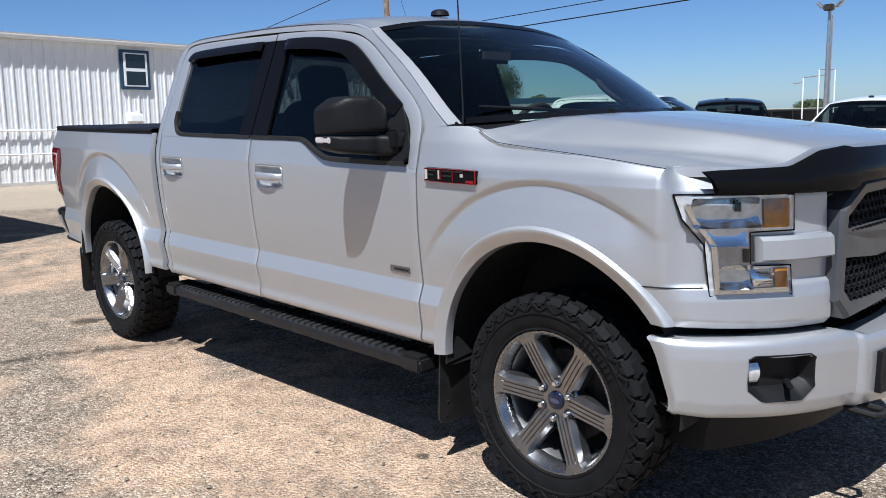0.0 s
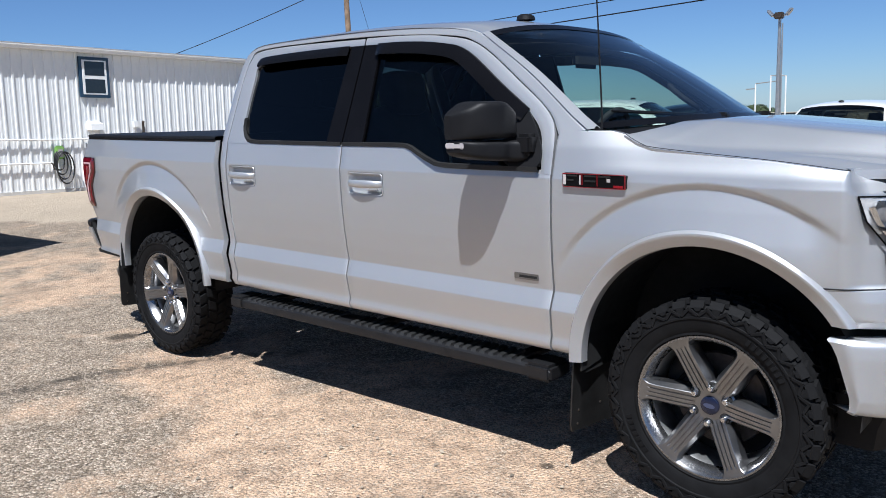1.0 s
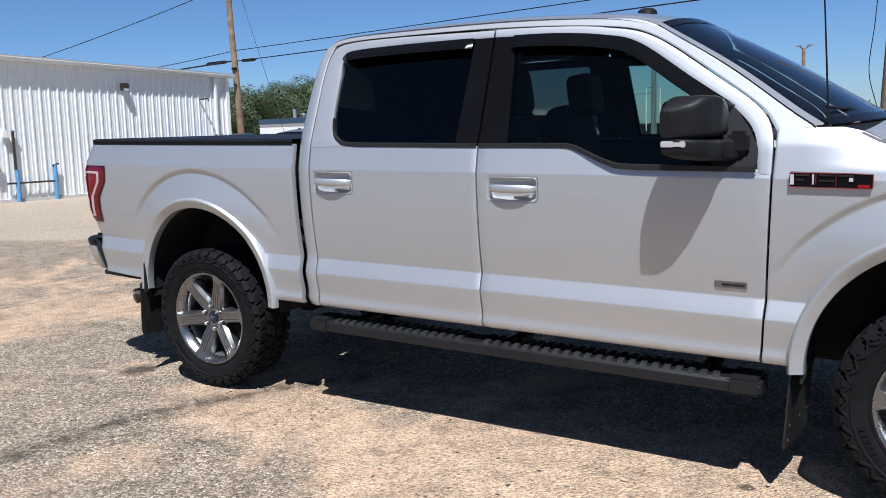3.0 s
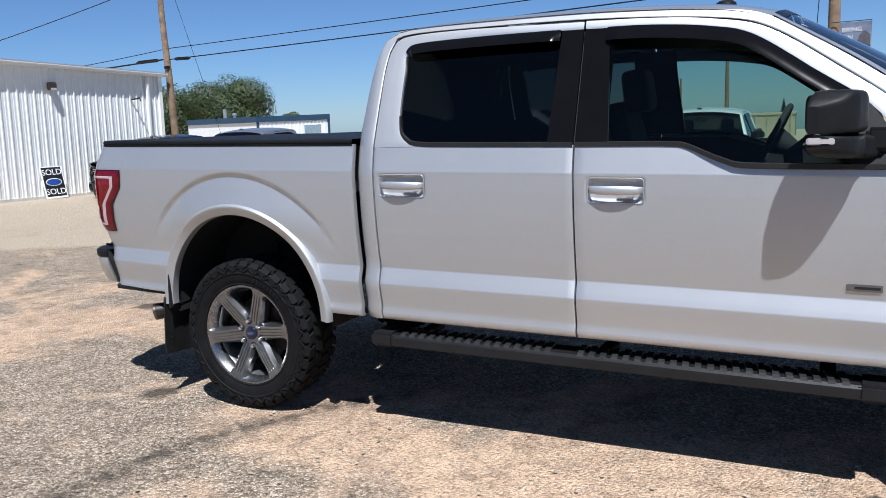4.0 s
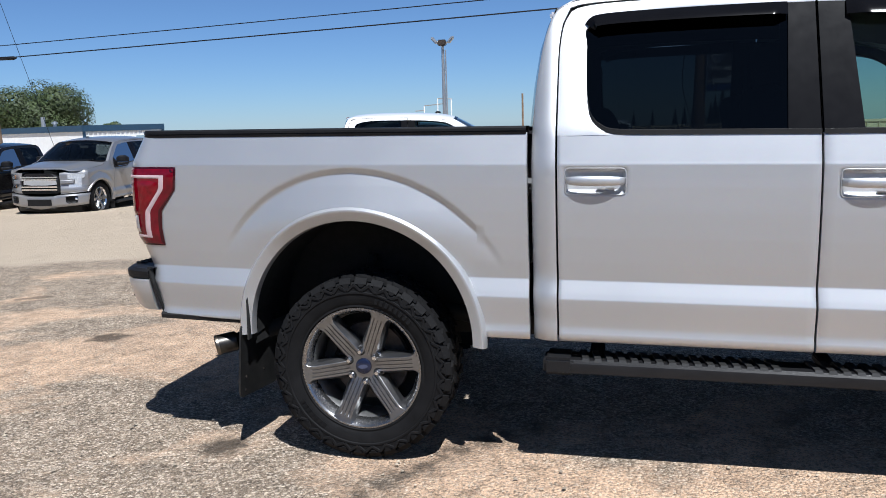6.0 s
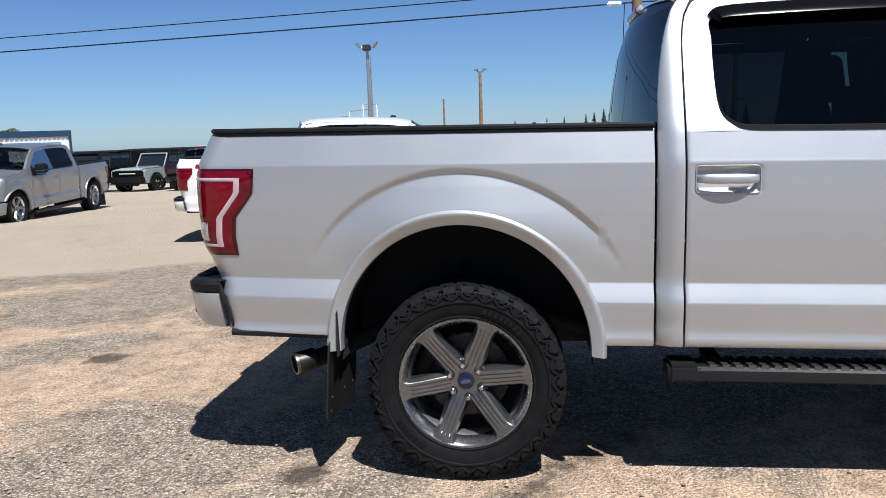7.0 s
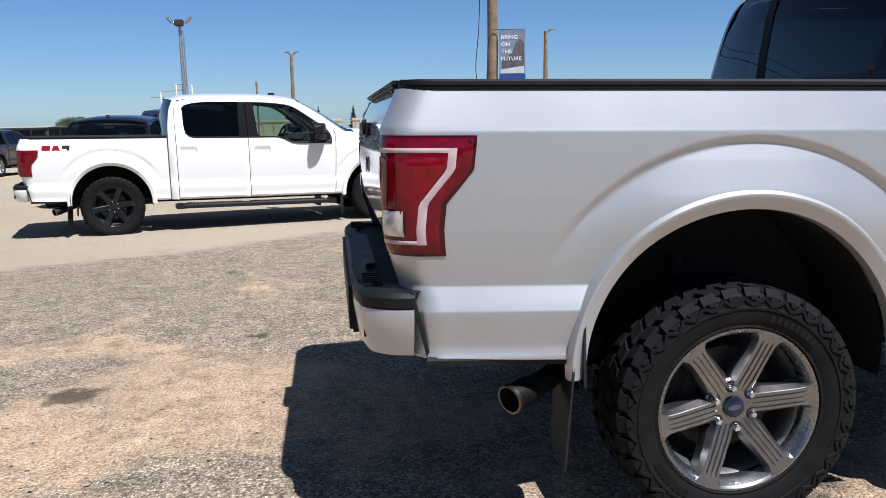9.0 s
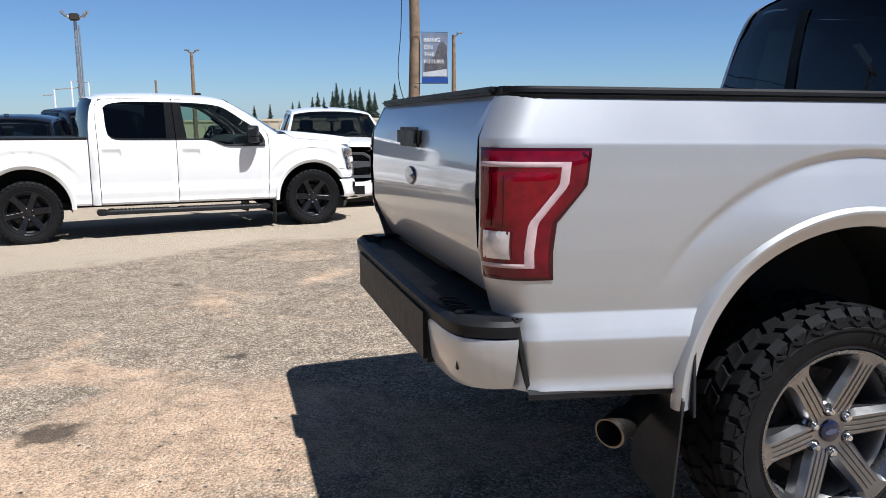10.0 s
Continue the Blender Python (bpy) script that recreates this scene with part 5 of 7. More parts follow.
# ---- ground ----
def soft(v):
    return v + math.log1p(math.exp(-abs(2 * v))) / 2 if v > 0 else math.log1p(math.exp(2 * v)) / 2


def ground_z(x, y):
    """The lot is level round the truck and falls gently away beyond it."""
    return -0.03 * soft(min(y, 2000.0) - 0.3) - 0.009 * soft(min(-x, 2000.0) - 3.0)


def ground_material():
    m, t, p = material("worn_exposed_aggregate")
    c = t.nodes.new("ShaderNodeTexCoord").outputs["Object"]

    def noise_at(scale, detail=6.0, rough=0.6, dist=0.0):
        n = node(t, "TexNoise", Scale=scale, Detail=detail, Roughness=rough, Distortion=dist)
        t.links.new(c, n.inputs[0])
        return n.outputs[0]

    def cells(scale, feature="F1"):
        v = node(t, "TexVoronoi", Scale=scale)
        v.feature = feature
        t.links.new(c, v.inputs[0])
        return v
    stones = cells(70.0)
    fines = cells(170.0)
    gaps = cells(70.0, "DISTANCE_TO_EDGE")
    pick = math_node(t, "FRACT", math_node(t, "MULTIPLY", stones.outputs["Color"], 3.7))
    stone_col = ramp(t, pick, [(0.0, (0.05, 0.040, 0.031)), (0.24, (0.23, 0.187, 0.142)), (0.6, (0.54, 0.447, 0.345)), (1.0, (0.95, 0.855, 0.72))])
    fine_col = ramp(t, math_node(t, "FRACT", math_node(t, "MULTIPLY", fines.outputs["Color"], 5.3)), [(0.0, (0.05, 0.040, 0.031)), (0.5, (0.43, 0.352, 0.268)), (1.0, (0.86, 0.76, 0.62))])
    base = mix(t, 0.28, stone_col, fine_col)
    pit = ramp(t, gaps.outputs["Distance"], [(0.0, (1, 1, 1)), (0.14, (0, 0, 0))])
    base = mix(t, math_node(t, "MULTIPLY", pit, 0.86), base, (0.045, 0.038, 0.031))
    base = mix(t, 0.16, base, (0.62, 0.47, 0.33))
    # sharp dark pits and pale chips
    pits = ramp(t, noise_at(62, 6, 0.82), [(0.40, (1, 1, 1)), (0.46, (0, 0, 0))])
    base = mix(t, math_node(t, "MULTIPLY", pits, 0.72), base, (0.030, 0.026, 0.021))
    chips = ramp(t, noise_at(85, 5, 0.8), [(0.585, (0, 0, 0)), (0.625, (1, 1, 1))])
    base = mix(t, math_node(t, "MULTIPLY", chips, 0.65), base, (0.95, 0.88, 0.77))
    # sand lying in the hollows
    off = t.nodes.new("ShaderNodeVectorMath")
    off.operation = "MULTIPLY_ADD"
    off.inputs[1].default_value, off.inputs[2].default_value = (0.62, 1.05, 0), (-1.0, 1.32, 0)
    t.links.new(c, off.inputs[0])
    far = t.nodes.new("ShaderNodeVectorMath")
    far.operation = "LENGTH"
    t.links.new(off.outputs[0], far.inputs[0])
    drift = math_node(t, "MULTIPLY", math_node(t, "SUBTRACT", 1.0, math_node(t, "MINIMUM", far.outputs["Value"], 1.25)), 0.24)
    off2 = t.nodes.new("ShaderNodeVectorMath")
    off2.operation = "MULTIPLY_ADD"
    off2.inputs[1].default_value, off2.inputs[2].default_value = (0.22, 0.30, 0), (0.70, 0.05, 0)
    t.links.new(c, off2.inputs[0])
    far2 = t.nodes.new("ShaderNodeVectorMath")
    far2.operation = "LENGTH"
    t.links.new(off2.outputs[0], far2.inputs[0])
    drift = math_node(t, "ADD", drift, math_node(t, "MULTIPLY", math_node(t, "SUBTRACT", 1.0, math_node(t, "MINIMUM", far2.outputs["Value"], 1.0)), 0.16))
    sand = ramp(t, math_node(t, "ADD", noise_at(0.9, 7, 0.62, 0.6), drift), [(0.49, (0, 0, 0)), (0.60, (1, 1, 1))])
    speck = ramp(t, noise_at(75, 4, 0.75), [(0.46, (0, 0, 0)), (0.53, (1, 1, 1))])
    sand_fac = math_node(t, "MULTIPLY", sand, math_node(t, "ADD", math_node(t, "MULTIPLY", speck, 0.62), 0.22))
    base = mix(t, sand_fac, base, (0.83, 0.585, 0.40))
    blot = ramp(t, noise_at(6.0, 8, 0.75), [(0.30, (0.55, 0.55, 0.55)), (0.50, (1, 1, 1)), (0.70, (1.25, 1.25, 1.25))])
    base = mix(t, 1.0, base, blot, "MULTIPLY")
    # worn grey areas and darker bitumen
    tar = ramp(t, noise_at(0.8, 8, 0.66, 0.8), [(0.52, (0, 0, 0)), (0.66, (1, 1, 1))])
    base = mix(t, math_node(t, "MULTIPLY", tar, 0.28), base, (0.17, 0.145, 0.118))
    # cracks
    warp = t.nodes.new("ShaderNodeVectorMath")
    warp.operation = "ADD"
    wn_ = node(t, "TexNoise", Scale=1.6, Detail=5.0)
    t.links.new(c, wn_.inputs[0])
    t.links.new(c, warp.inputs[0])
    t.links.new(wn_.outputs["Color"], warp.inputs[1])
    cr = node(t, "TexVoronoi", Scale=0.24)
    cr.feature = "DISTANCE_TO_EDGE"
    t.links.new(warp.outputs[0], cr.inputs[0])
    crack = ramp(t, cr.outputs["Distance"], [(0.0, (1, 1, 1)), (0.003, (0.8, 0.8, 0.8)), (0.011, (0, 0, 0))])
    base = mix(t, math_node(t, "MULTIPLY", crack, math_node(t, "MULTIPLY", ramp(t, noise_at(2.2, 5), [(0.48, (0, 0, 0)), (0.64, (1, 1, 1))]), 0.45)), base, (0.06, 0.05, 0.04))
    # one long weathered crack with bitumen bleeding out of it
    near = None
    for k in range(18):
        u = k / 17
        d_ = t.nodes.new("ShaderNodeVectorMath")
        d_.operation = "DISTANCE"
        d_.inputs[1].default_value = (float(np.interp(u, [0, 0.15, 0.3, 0.5, 0.65, 1.0], [0.70, 0.42, 0.27, 0.08, -0.03, -0.14])), -0.50 - 1.70 * u, 0)
        t.links.new(c, d_.inputs[0])
        near = d_.outputs["Value"] if near is None else math_node(t, "MINIMUM", near, d_.outputs["Value"])
    near = math_node(t, "ADD", near, math_node(t, "MULTIPLY", math_node(t, "SUBTRACT", noise_at(9, 8, 0.78), 0.5), 0.36))
    base = mix(t, math_node(t, "MULTIPLY", ramp(t, math_node(t, "MULTIPLY", near, 4.0), [(0.10, (1, 1, 1)), (0.24, (0.45, 0.45, 0.45)), (0.55, (0, 0, 0))]), 0.72), base, (0.045, 0.040, 0.034))
    # oil spots
    oil = ramp(t, noise_at(1.9, 2, 0.4), [(0.735, (0, 0, 0)), (0.76, (1, 1, 1))])
    base = mix(t, math_node(t, "MULTIPLY", oil, 0.6), base, (0.05, 0.042, 0.035))
    for sx, sy, sr in ((-2.60, 0.85, 0.19), (-0.70, -0.93, 0.14), (2.99, -0.96, 0.04), (-1.75, 1.9, 0.12)):
        d_ = t.nodes.new("ShaderNodeVectorMath")
        d_.operation = "DISTANCE"
        d_.inputs[1].default_value = (sx, sy, 0)
        t.links.new(c, d_.inputs[0])
        dd_ = math_node(t, "ADD", math_node(t, "DIVIDE", d_.outputs["Value"], sr), math_node(t, "MULTIPLY", noise_at(14, 4), 1.2))
        base = mix(t, math_node(t, "MULTIPLY", ramp(t, math_node(t, "MULTIPLY", dd_, 0.5), [(0.55, (1, 1, 1)), (0.75, (0, 0, 0))]), 0.8), base, (0.045, 0.038, 0.03))
    # tan concrete apron beyond the worn aggregate
    sep = t.nodes.new("ShaderNodeSeparateXYZ")
    t.links.new(c, sep.inputs[0])
    line = math_node(t, "SUBTRACT", sep.outputs[1], math_node(t, "ADD", math_node(t, "MULTIPLY", sep.outputs[0], 0.52), 7.7))
    line = math_node(t, "ADD", line, math_node(t, "MULTIPLY", math_node(t, "SUBTRACT", noise_at(0.9, 6), 0.5), 2.4))
    fac = ramp(t, math_node(t, "ADD", line, 0.5), [(0.30, (0, 0, 0)), (0.70, (1, 1, 1))])
    conc = mix(t, noise_at(0.35, 8, 0.65), (0.50, 0.40, 0.29), (0.70, 0.58, 0.43))
    conc = mix(t, 0.16, conc, fine_col)
    conc = mix(t, math_node(t, "MULTIPLY", ramp(t, noise_at(0.9, 8, 0.7, 1.0), [(0.55, (0, 0, 0)), (0.75, (1, 1, 1))]), 0.35), conc, (0.27, 0.215, 0.16))
    base = mix(t, fac, mix(t, 1.0, base, (0.88, 0.845, 0.81), "MULTIPLY"), mix(t, 1.0, conc, (0.80, 0.80, 0.81), "MULTIPLY"))
    t.links.new(base, p.inputs["Base Color"])
    p.inputs["Roughness"].default_value = 0.88
    p.inputs["Specular IOR Level"].default_value = 0.25
    h = math_node(t, "ADD", math_node(t, "MULTIPLY", stones.outputs["Distance"], -1.0), math_node(t, "MULTIPLY", fines.outputs["Distance"], -0.5))
    rough_h = math_node(t, "ADD", h, math_node(t, "MULTIPLY", noise_at(26, 5, 0.7), 0.7))
    bump(t, p, rough_h, 1.0, 0.013)
    return m


GROUND = ground_material()


def axis(lo, hi, dense_lo, dense_hi, step):
    inner = list(np.arange(dense_lo, dense_hi + step / 2, step))
    out, v, d = [], dense_lo, step
    while v > lo:
        d *= 1.35
        v -= d
        out.append(max(v, lo))
    right, v, d = [], dense_hi, step
    while v < hi:
        d *= 1.35
        v += d
        right.append(min(v, hi))
    return out[::-1] + inner + right


gx_, gy_ = axis(-900, 900, -6, 8, 0.25), axis(-900, 900, -6, 4, 0.25)
rows = [[(x, y, ground_z(x, y) + (0.006 * noise.noise((x * 1.7, y * 1.7, 0)) - 0.006 if abs(x) < 9 and abs(y) < 8 else 0)) for y in gy_] for x in gx_]
tagged(part("ground", Mesh().grid(rows), GROUND, None, "sandy worn aggregate lot running into tan concrete"), category="ground", kind="structure")
rng = random.Random(5)
grit = Mesh()
for _ in range(2600):
    x, y = rng.uniform(-4.5, 5.5), rng.triangular(-3.6, 3.5, -1.6)
    r = rng.choice((0.004, 0.005, 0.006, 0.008, 0.012))
    z = ground_z(x, y) + r * 0.3
    a = rng.uniform(0, 3)
    ring = [(x + r * rng.uniform(0.7, 1.2) * math.cos(a + k * 1.571), y + r * rng.uniform(0.7, 1.2) * math.sin(a + k * 1.571), z) for k in range(4)]
    o = len(grit.v)
    grit.v += ring + [(x, y, z + r * 0.7)]
    grit.f += [(o + k, o + (k + 1) % 4, o + 4) for k in range(4)]
GRIT = plain("loose_grit", (0.34, 0.28, 0.21), 0.85, vary=0.6, scale=9)
tagged(part("gravel", grit, GRIT, None, "loose grit scattered on the lot", smooth_shade=False), category="gravel", kind="stuff")

# ---- metal shop building ----
SHEET = plain("white_ribbed_sheet_metal", (0.80, 0.81, 0.80), 0.42, metal=0.05, vary=0.05, scale=0.8)
TRIMWHITE = plain("white_trim", (0.80, 0.80, 0.78), 0.45, vary=0.04)
BLUETRIM = plain("dark_blue_trim", (0.02, 0.055, 0.10), 0.45)
DARKPANE = plain("dark_pane", (0.012, 0.015, 0.02), 0.08, coat=0.5)
BRONZE = plain("bronze_fixture", (0.06, 0.045, 0.035), 0.45, metal=0.4)
GALV = plain("galvanised_steel", (0.42, 0.43, 0.44), 0.4, metal=0.8, vary=0.12)
WOOD = plain("weathered_pole_wood", (0.20, 0.135, 0.085), 0.85, vary=0.35, scale=5, grain=0.5, grain_scale=60)
CONCRETE = plain("pale_concrete", (0.55, 0.53, 0.49), 0.85, vary=0.12, scale=3, grain=0.3)


def ribbed(length, height, pitch=0.305, depth=0.032):
    """A ribbed sheet in the y-z plane, ribs towards +x."""
    ys = []
    k = int(length / pitch) + 1
    for i in range(k):
        y = i * pitch
        ys += [(y, 0), (y + 0.105, 0), (y + 0.110, depth * 0.25), (y + 0.150, depth * 0.25), (y + 0.155, 0), (y + 0.205, 0), (y + 0.225, depth), (y + 0.265, depth), (y + 0.285, 0)]
    ys = [(min(y, length), d) for y, d in ys if y <= length + 0.01] + [(length, 0)]
    return Mesh().grid([[(d, y, z) for z in (0.0, height)] for y, d in ys])


TILT = Matrix.Rotation(radians(2.0), 4, "Z") @ Matrix.Rotation(radians(-1.84), 4, "X")
shop_y0, shop_len, shop_h = -9.0, 27.7, 4.17
shop = thing("shop_building", "white ribbed metal shop building with a white eave", "building", Matrix.Translation((-19.32, 4.5, -0.26)) @ TILT @ Matrix.Translation((0, -4.5 + shop_y0, 0)))
for k in range(int(shop_len / 0.915) + 1):
    w = min(0.915, shop_len - k * 0.915)
    if w > 0.1:
        mm = ribbed(w, shop_h - 0.02)
        part("wall_sheet", mm, SHEET, shop, angle=20, m=Matrix.Translation((0, k * 0.915, 0.0)))
part("wall_backing", Mesh().box((-6.0, shop_len / 2, shop_h / 2 - 0.2), (11.98, shop_len - 0.01, shop_h + 0.36)), TRIMWHITE, shop, smooth_shade=False)
part("base_strip", Mesh().box((0.02, shop_len / 2, 0.04), (0.06, shop_len, 0.10)), CONCRETE, shop)
part("roof", Mesh().slab([(0.26, -0.2, shop_h + 0.05), (0.26, shop_len + 0.2, shop_h + 0.05), (-6.0, shop_len + 0.2, shop_h + 0.75), (-6.0, -0.2, shop_h + 0.75)], [(0.26, -0.2, shop_h - 0.0), (0.26, shop_len + 0.2, shop_h - 0.0), (-6.0, shop_len + 0.2, shop_h + 0.7), (-6.0, -0.2, shop_h + 0.7)]), TRIMWHITE, shop)
part("gutter", Mesh().grid([[(x, y, z) for x, z in ((0.10, shop_h - 0.02), (0.10, shop_h - 0.09), (0.22, shop_h - 0.09), (0.27, shop_h + 0.06), (0.25, shop_h + 0.06))] for y in (-0.2, shop_len + 0.2)]), TRIMWHITE, shop, "white eave gutter")
part("corner_trim", Mesh().box((0.03, shop_len - 0.06, shop_h / 2), (0.10, 0.16, shop_h)), TRIMWHITE, shop)
part("downspout", Mesh().box((0.10, shop_len - 0.75, shop_h / 2 - 0.05), (0.10, 0.10, shop_h - 0.1), 0.01), TRIMWHITE, shop, "white downspout")


wy, wz = 17.25, 3.37
win = part("window_frame", Mesh().box((0.05, wy, wz), (0.07, 0.95, 1.20), 0.01), BLUETRIM, shop, "dark blue window surround")
part("sash", Mesh().box((0.075, wy, wz), (0.05, 0.77, 1.02), 0.008), TRIMWHITE, win, "white sash")
for dz in (0.26, -0.26):
    part("pane", Mesh().box((0.098, wy, wz + dz), (0.012, 0.63, 0.42), 0.004), DARKPANE, win, "dark glass pane")
ly, lz = 22.8, 3.52
wl = part("wall_lamp", Mesh().box((0.12, ly, lz), (0.22, 0.24, 0.24), 0.03), BRONZE, shop, "bronze wall pack lamp")
part("lamp_lens", Mesh().box((0.19, ly, lz - 0.09), (0.10, 0.20, 0.08), 0.01), CLEARLENS, wl)
part("wall_bracket", Mesh().tube([(0.02, 26.2, 3.22), (0.32, 26.3, 3.26), (0.34, 26.35, 3.16)], 0.03, 8), BRONZE, shop)
PIPEBLUE = plain("blue_pipe_paint", (0.10, 0.28, 0.50), 0.5)
part("conduit", Mesh().tube([(0.09, 18.74, 0.9), (0.09, 18.74, 2.0), (0.14, 18.72, 2.06)], 0.04, 10), BRONZE, shop, "dark conduit pipe")
for y_, top_ in ((18.75, 0.93), (19.99, 1.05)):
    part("pipe_guard", Mesh().tube([(0.12, y_, -0.02), (0.12, y_, top_)], 0.06, 10), PIPEBLUE, shop, "blue painted pipe")
part("cross_pipe", Mesh().tube([(0.13, 18.42, 0.55), (0.13, 20.05, 0.56)], 0.028, 8), BRONZE, shop, "dark pipe between the blue ones")
part("valve_stub", Mesh().tube([(0.13, 19.9, 1.02), (0.13, 20.12, 1.08)], 0.03, 8), BRONZE, shop)
part("meter_box", Mesh().box((0.09, 18.48, 1.97), (0.10, 0.18, 0.22), 0.02), TRIMWHITE, shop, "small white wall box")
part("vent_hood", Mesh().slab([(0.0, 16.92, 1.80), (0.30, 16.92, 1.80), (0.28, 16.92, 1.98), (0.0, 16.92, 2.08)], [(0.0, 17.30, 1.80), (0.30, 17.30, 1.80), (0.28, 17.30, 1.98), (0.0, 17.30, 2.08)]), TRIMWHITE, shop, "white vent hood")
part("vent_box", Mesh().box((0.14, 17.91, 1.38), (0.24, 0.26, 0.40), 0.02), CONCRETE, shop, "beige vent box")
part("vent_elbow", Mesh().lathe([(0, 0.02), (0.08, 0.015), (0.09, -0.06)], 16, Matrix.Translation((0.27, 17.93, 1.45)) @ Matrix.Rotation(radians(90), 4, "Y")), TRIMWHITE, shop)
part("drain_pipe", Mesh().tube([(0.07, 17.93, 1.2), (0.07, 17.93, -0.02)], 0.045, 8), TRIMWHITE, shop)
part("outlet_box", Mesh().box((0.09, 16.86, 0.70), (0.14, 0.22, 0.20), 0.02), CONCRETE, shop, "grey outlet box")
part("outlet_conduit", Mesh().tube([(0.05, 16.86, 0.78), (0.05, 16.84, 1.42)], 0.022, 8), GALV, shop)
# pipes along the wall
for y1, z1 in ((17.3, 1.53), (15.7, 0.86)):
    part("wall_rail", Mesh().tube([(0.10, 12.4, z1 + 0.02), (0.10, y1, z1)], 0.026, 8), TRIMWHITE, shop, "thin white pipe along the wall")
    part("rail_end", Mesh().tube([(0.10, y1, z1), (0.10, y1 + 0.06, z1 - 0.03), (0.10, y1 + 0.10, z1 - 0.20)], 0.024, 8), BRONZE, shop)
# vehicle charger with its coiled cable
gy0, gz0 = 15.98, 1.16
charger = thing("vehicle_charger", "green wall-mounted vehicle charger with a coiled black cable", "charger", shop.matrix_world @ Matrix.Translation((0.10, gy0, gz0)))
part("charger_body", Mesh().box((0, 0, 0), (0.14, 0.26, 0.40), 0.04), plain("charger_green", (0.22, 0.42, 0.10), 0.45), charger, "lime green charger body")
part("charger_face", Mesh().box((0.075, 0, -0.02), (0.012, 0.15, 0.22), 0.01), CLEARLENS, charger)
for k in range(4):
    rr = 0.26 + 0.06 * k
    part("cable_loop", Mesh().tube([(0.05 + 0.02 * k, 0.05 * (k - 1) + rr * 0.58 * math.sin(a), -0.24 - 0.07 * k + rr * 1.05 * math.cos(a)) for a in np.linspace(0, 2 * math.pi, 25)], 0.022, 6), FLAPRUBBER, charger, "looped black cable")


# ---- signs, poles, wires ----
def text_mesh(words, size, mat, parent, m, name="lettering"):
    cu = bpy.data.curves.new(name, "FONT")
    cu.body, cu.size, cu.align_x, cu.align_y, cu.extrude = words, size, "CENTER", "CENTER", 0.002
    tmp = bpy.data.objects.new(name, cu)
    data = bpy.data.meshes.new_from_object(tmp)
    bpy.data.objects.remove(tmp)
    data.materials.append(mat)
    ob = new(name, data)
    ob.matrix_local = m
    ob.parent = parent
    return ob


SIGNBLACK = plain("sign_black", (0.012, 0.012, 0.014), 0.4)
SIGNWHITE = plain("sign_white", (0.78, 0.78, 0.77), 0.5, vary=0.04)
SIGNBLUE = plain("sign_blue", (0.02, 0.06, 0.25), 0.35)
FACE = Matrix(((0, 0, 1, 0), (1, 0, 0, 0), (0, 1, 0, 0), (0, 0, 0, 1)))
board = thing("sold_sign", "black folding sign board lettered SOLD twice, leaning by the wall", "sign", Matrix.Translation((-19.25, 13.42, ground_z(-19.25, 13.42))) @ Matrix.Scale(0.84, 4) @ Matrix.Rotation(radians(-8), 4, "Z") @ Matrix.Rotation(radians(-14), 4, "Y"))
part("board", Mesh().box((0, 0, 0.62), (0.03, 0.86, 1.22), 0.008), SIGNWHITE, board, "white edged board")
part("panel", Mesh().box((0.012, 0, 0.64), (0.012, 0.78, 1.12), 0.004), SIGNBLACK, board)
text_mesh("SOLD", 0.31, SIGNWHITE, board, Matrix.Translation((0.022, 0, 1.0)) @ FACE)
text_mesh("SOLD", 0.31, SIGNWHITE, board, Matrix.Translation((0.022, 0, 0.26)) @ FACE)
part("oval_rim", Mesh().lathe([(0, 0.004), (0.31, 0.003), (0.32, 0)], 36, Matrix.Translation((0.016, 0, 0.63)) @ FACE @ Matrix.Diagonal((1.0, 0.46, 1, 1))), SIGNWHITE, board)
part("oval", Mesh().lathe([(0, 0.004), (0.285, 0.003), (0.29, 0)], 36, Matrix.Translation((0.020, 0, 0.63)) @ FACE @ Matrix.Diagonal((1.0, 0.43, 1, 1))), SIGNBLUE, board, "plain blue oval")
part("back_leg", Mesh().box((-0.30, 0, 0.60), (0.02, 0.80, 1.22), 0.004, Matrix.Rotation(radians(28), 4, "Y")), SIGNWHITE, board)


def utility_pole(x, y, h, r, lean, label):
    z = ground_z(x, y)
    pole = thing("utility_pole", label, "utility pole", Matrix.Translation((x, y, z)) @ Matrix.Rotation(radians(lean), 4, "Y"))
    part("shaft", Mesh().tube([(0.012 * math.sin(k * 1.3), 0, -0.3 + (h + 0.3) * k / 12) for k in range(13)], [r * (1.08 - 0.035 * k) for k in range(13)], 14), WOOD, pole)
    return pole


POLE_L, POLE_R = (-19.7, 19.3), (2.655, 16.3)
pl = utility_pole(*POLE_L, 8.4, 0.14, -1.4, "tall weathered wooden utility pole beside the shop")
part("cable_clamp", Mesh().box((0.05, -0.1, 4.45), (0.18, 0.16, 0.10), 0.02), PLASTIC, pl)
part("crossbar", Mesh().box((0, -0.12, 7.9), (1.6, 0.10, 0.12), 0.01), WOOD, pl)
utility_pole(*POLE_R, 7.0, 0.148, 0.6, "wooden utility pole carrying a vertical banner")
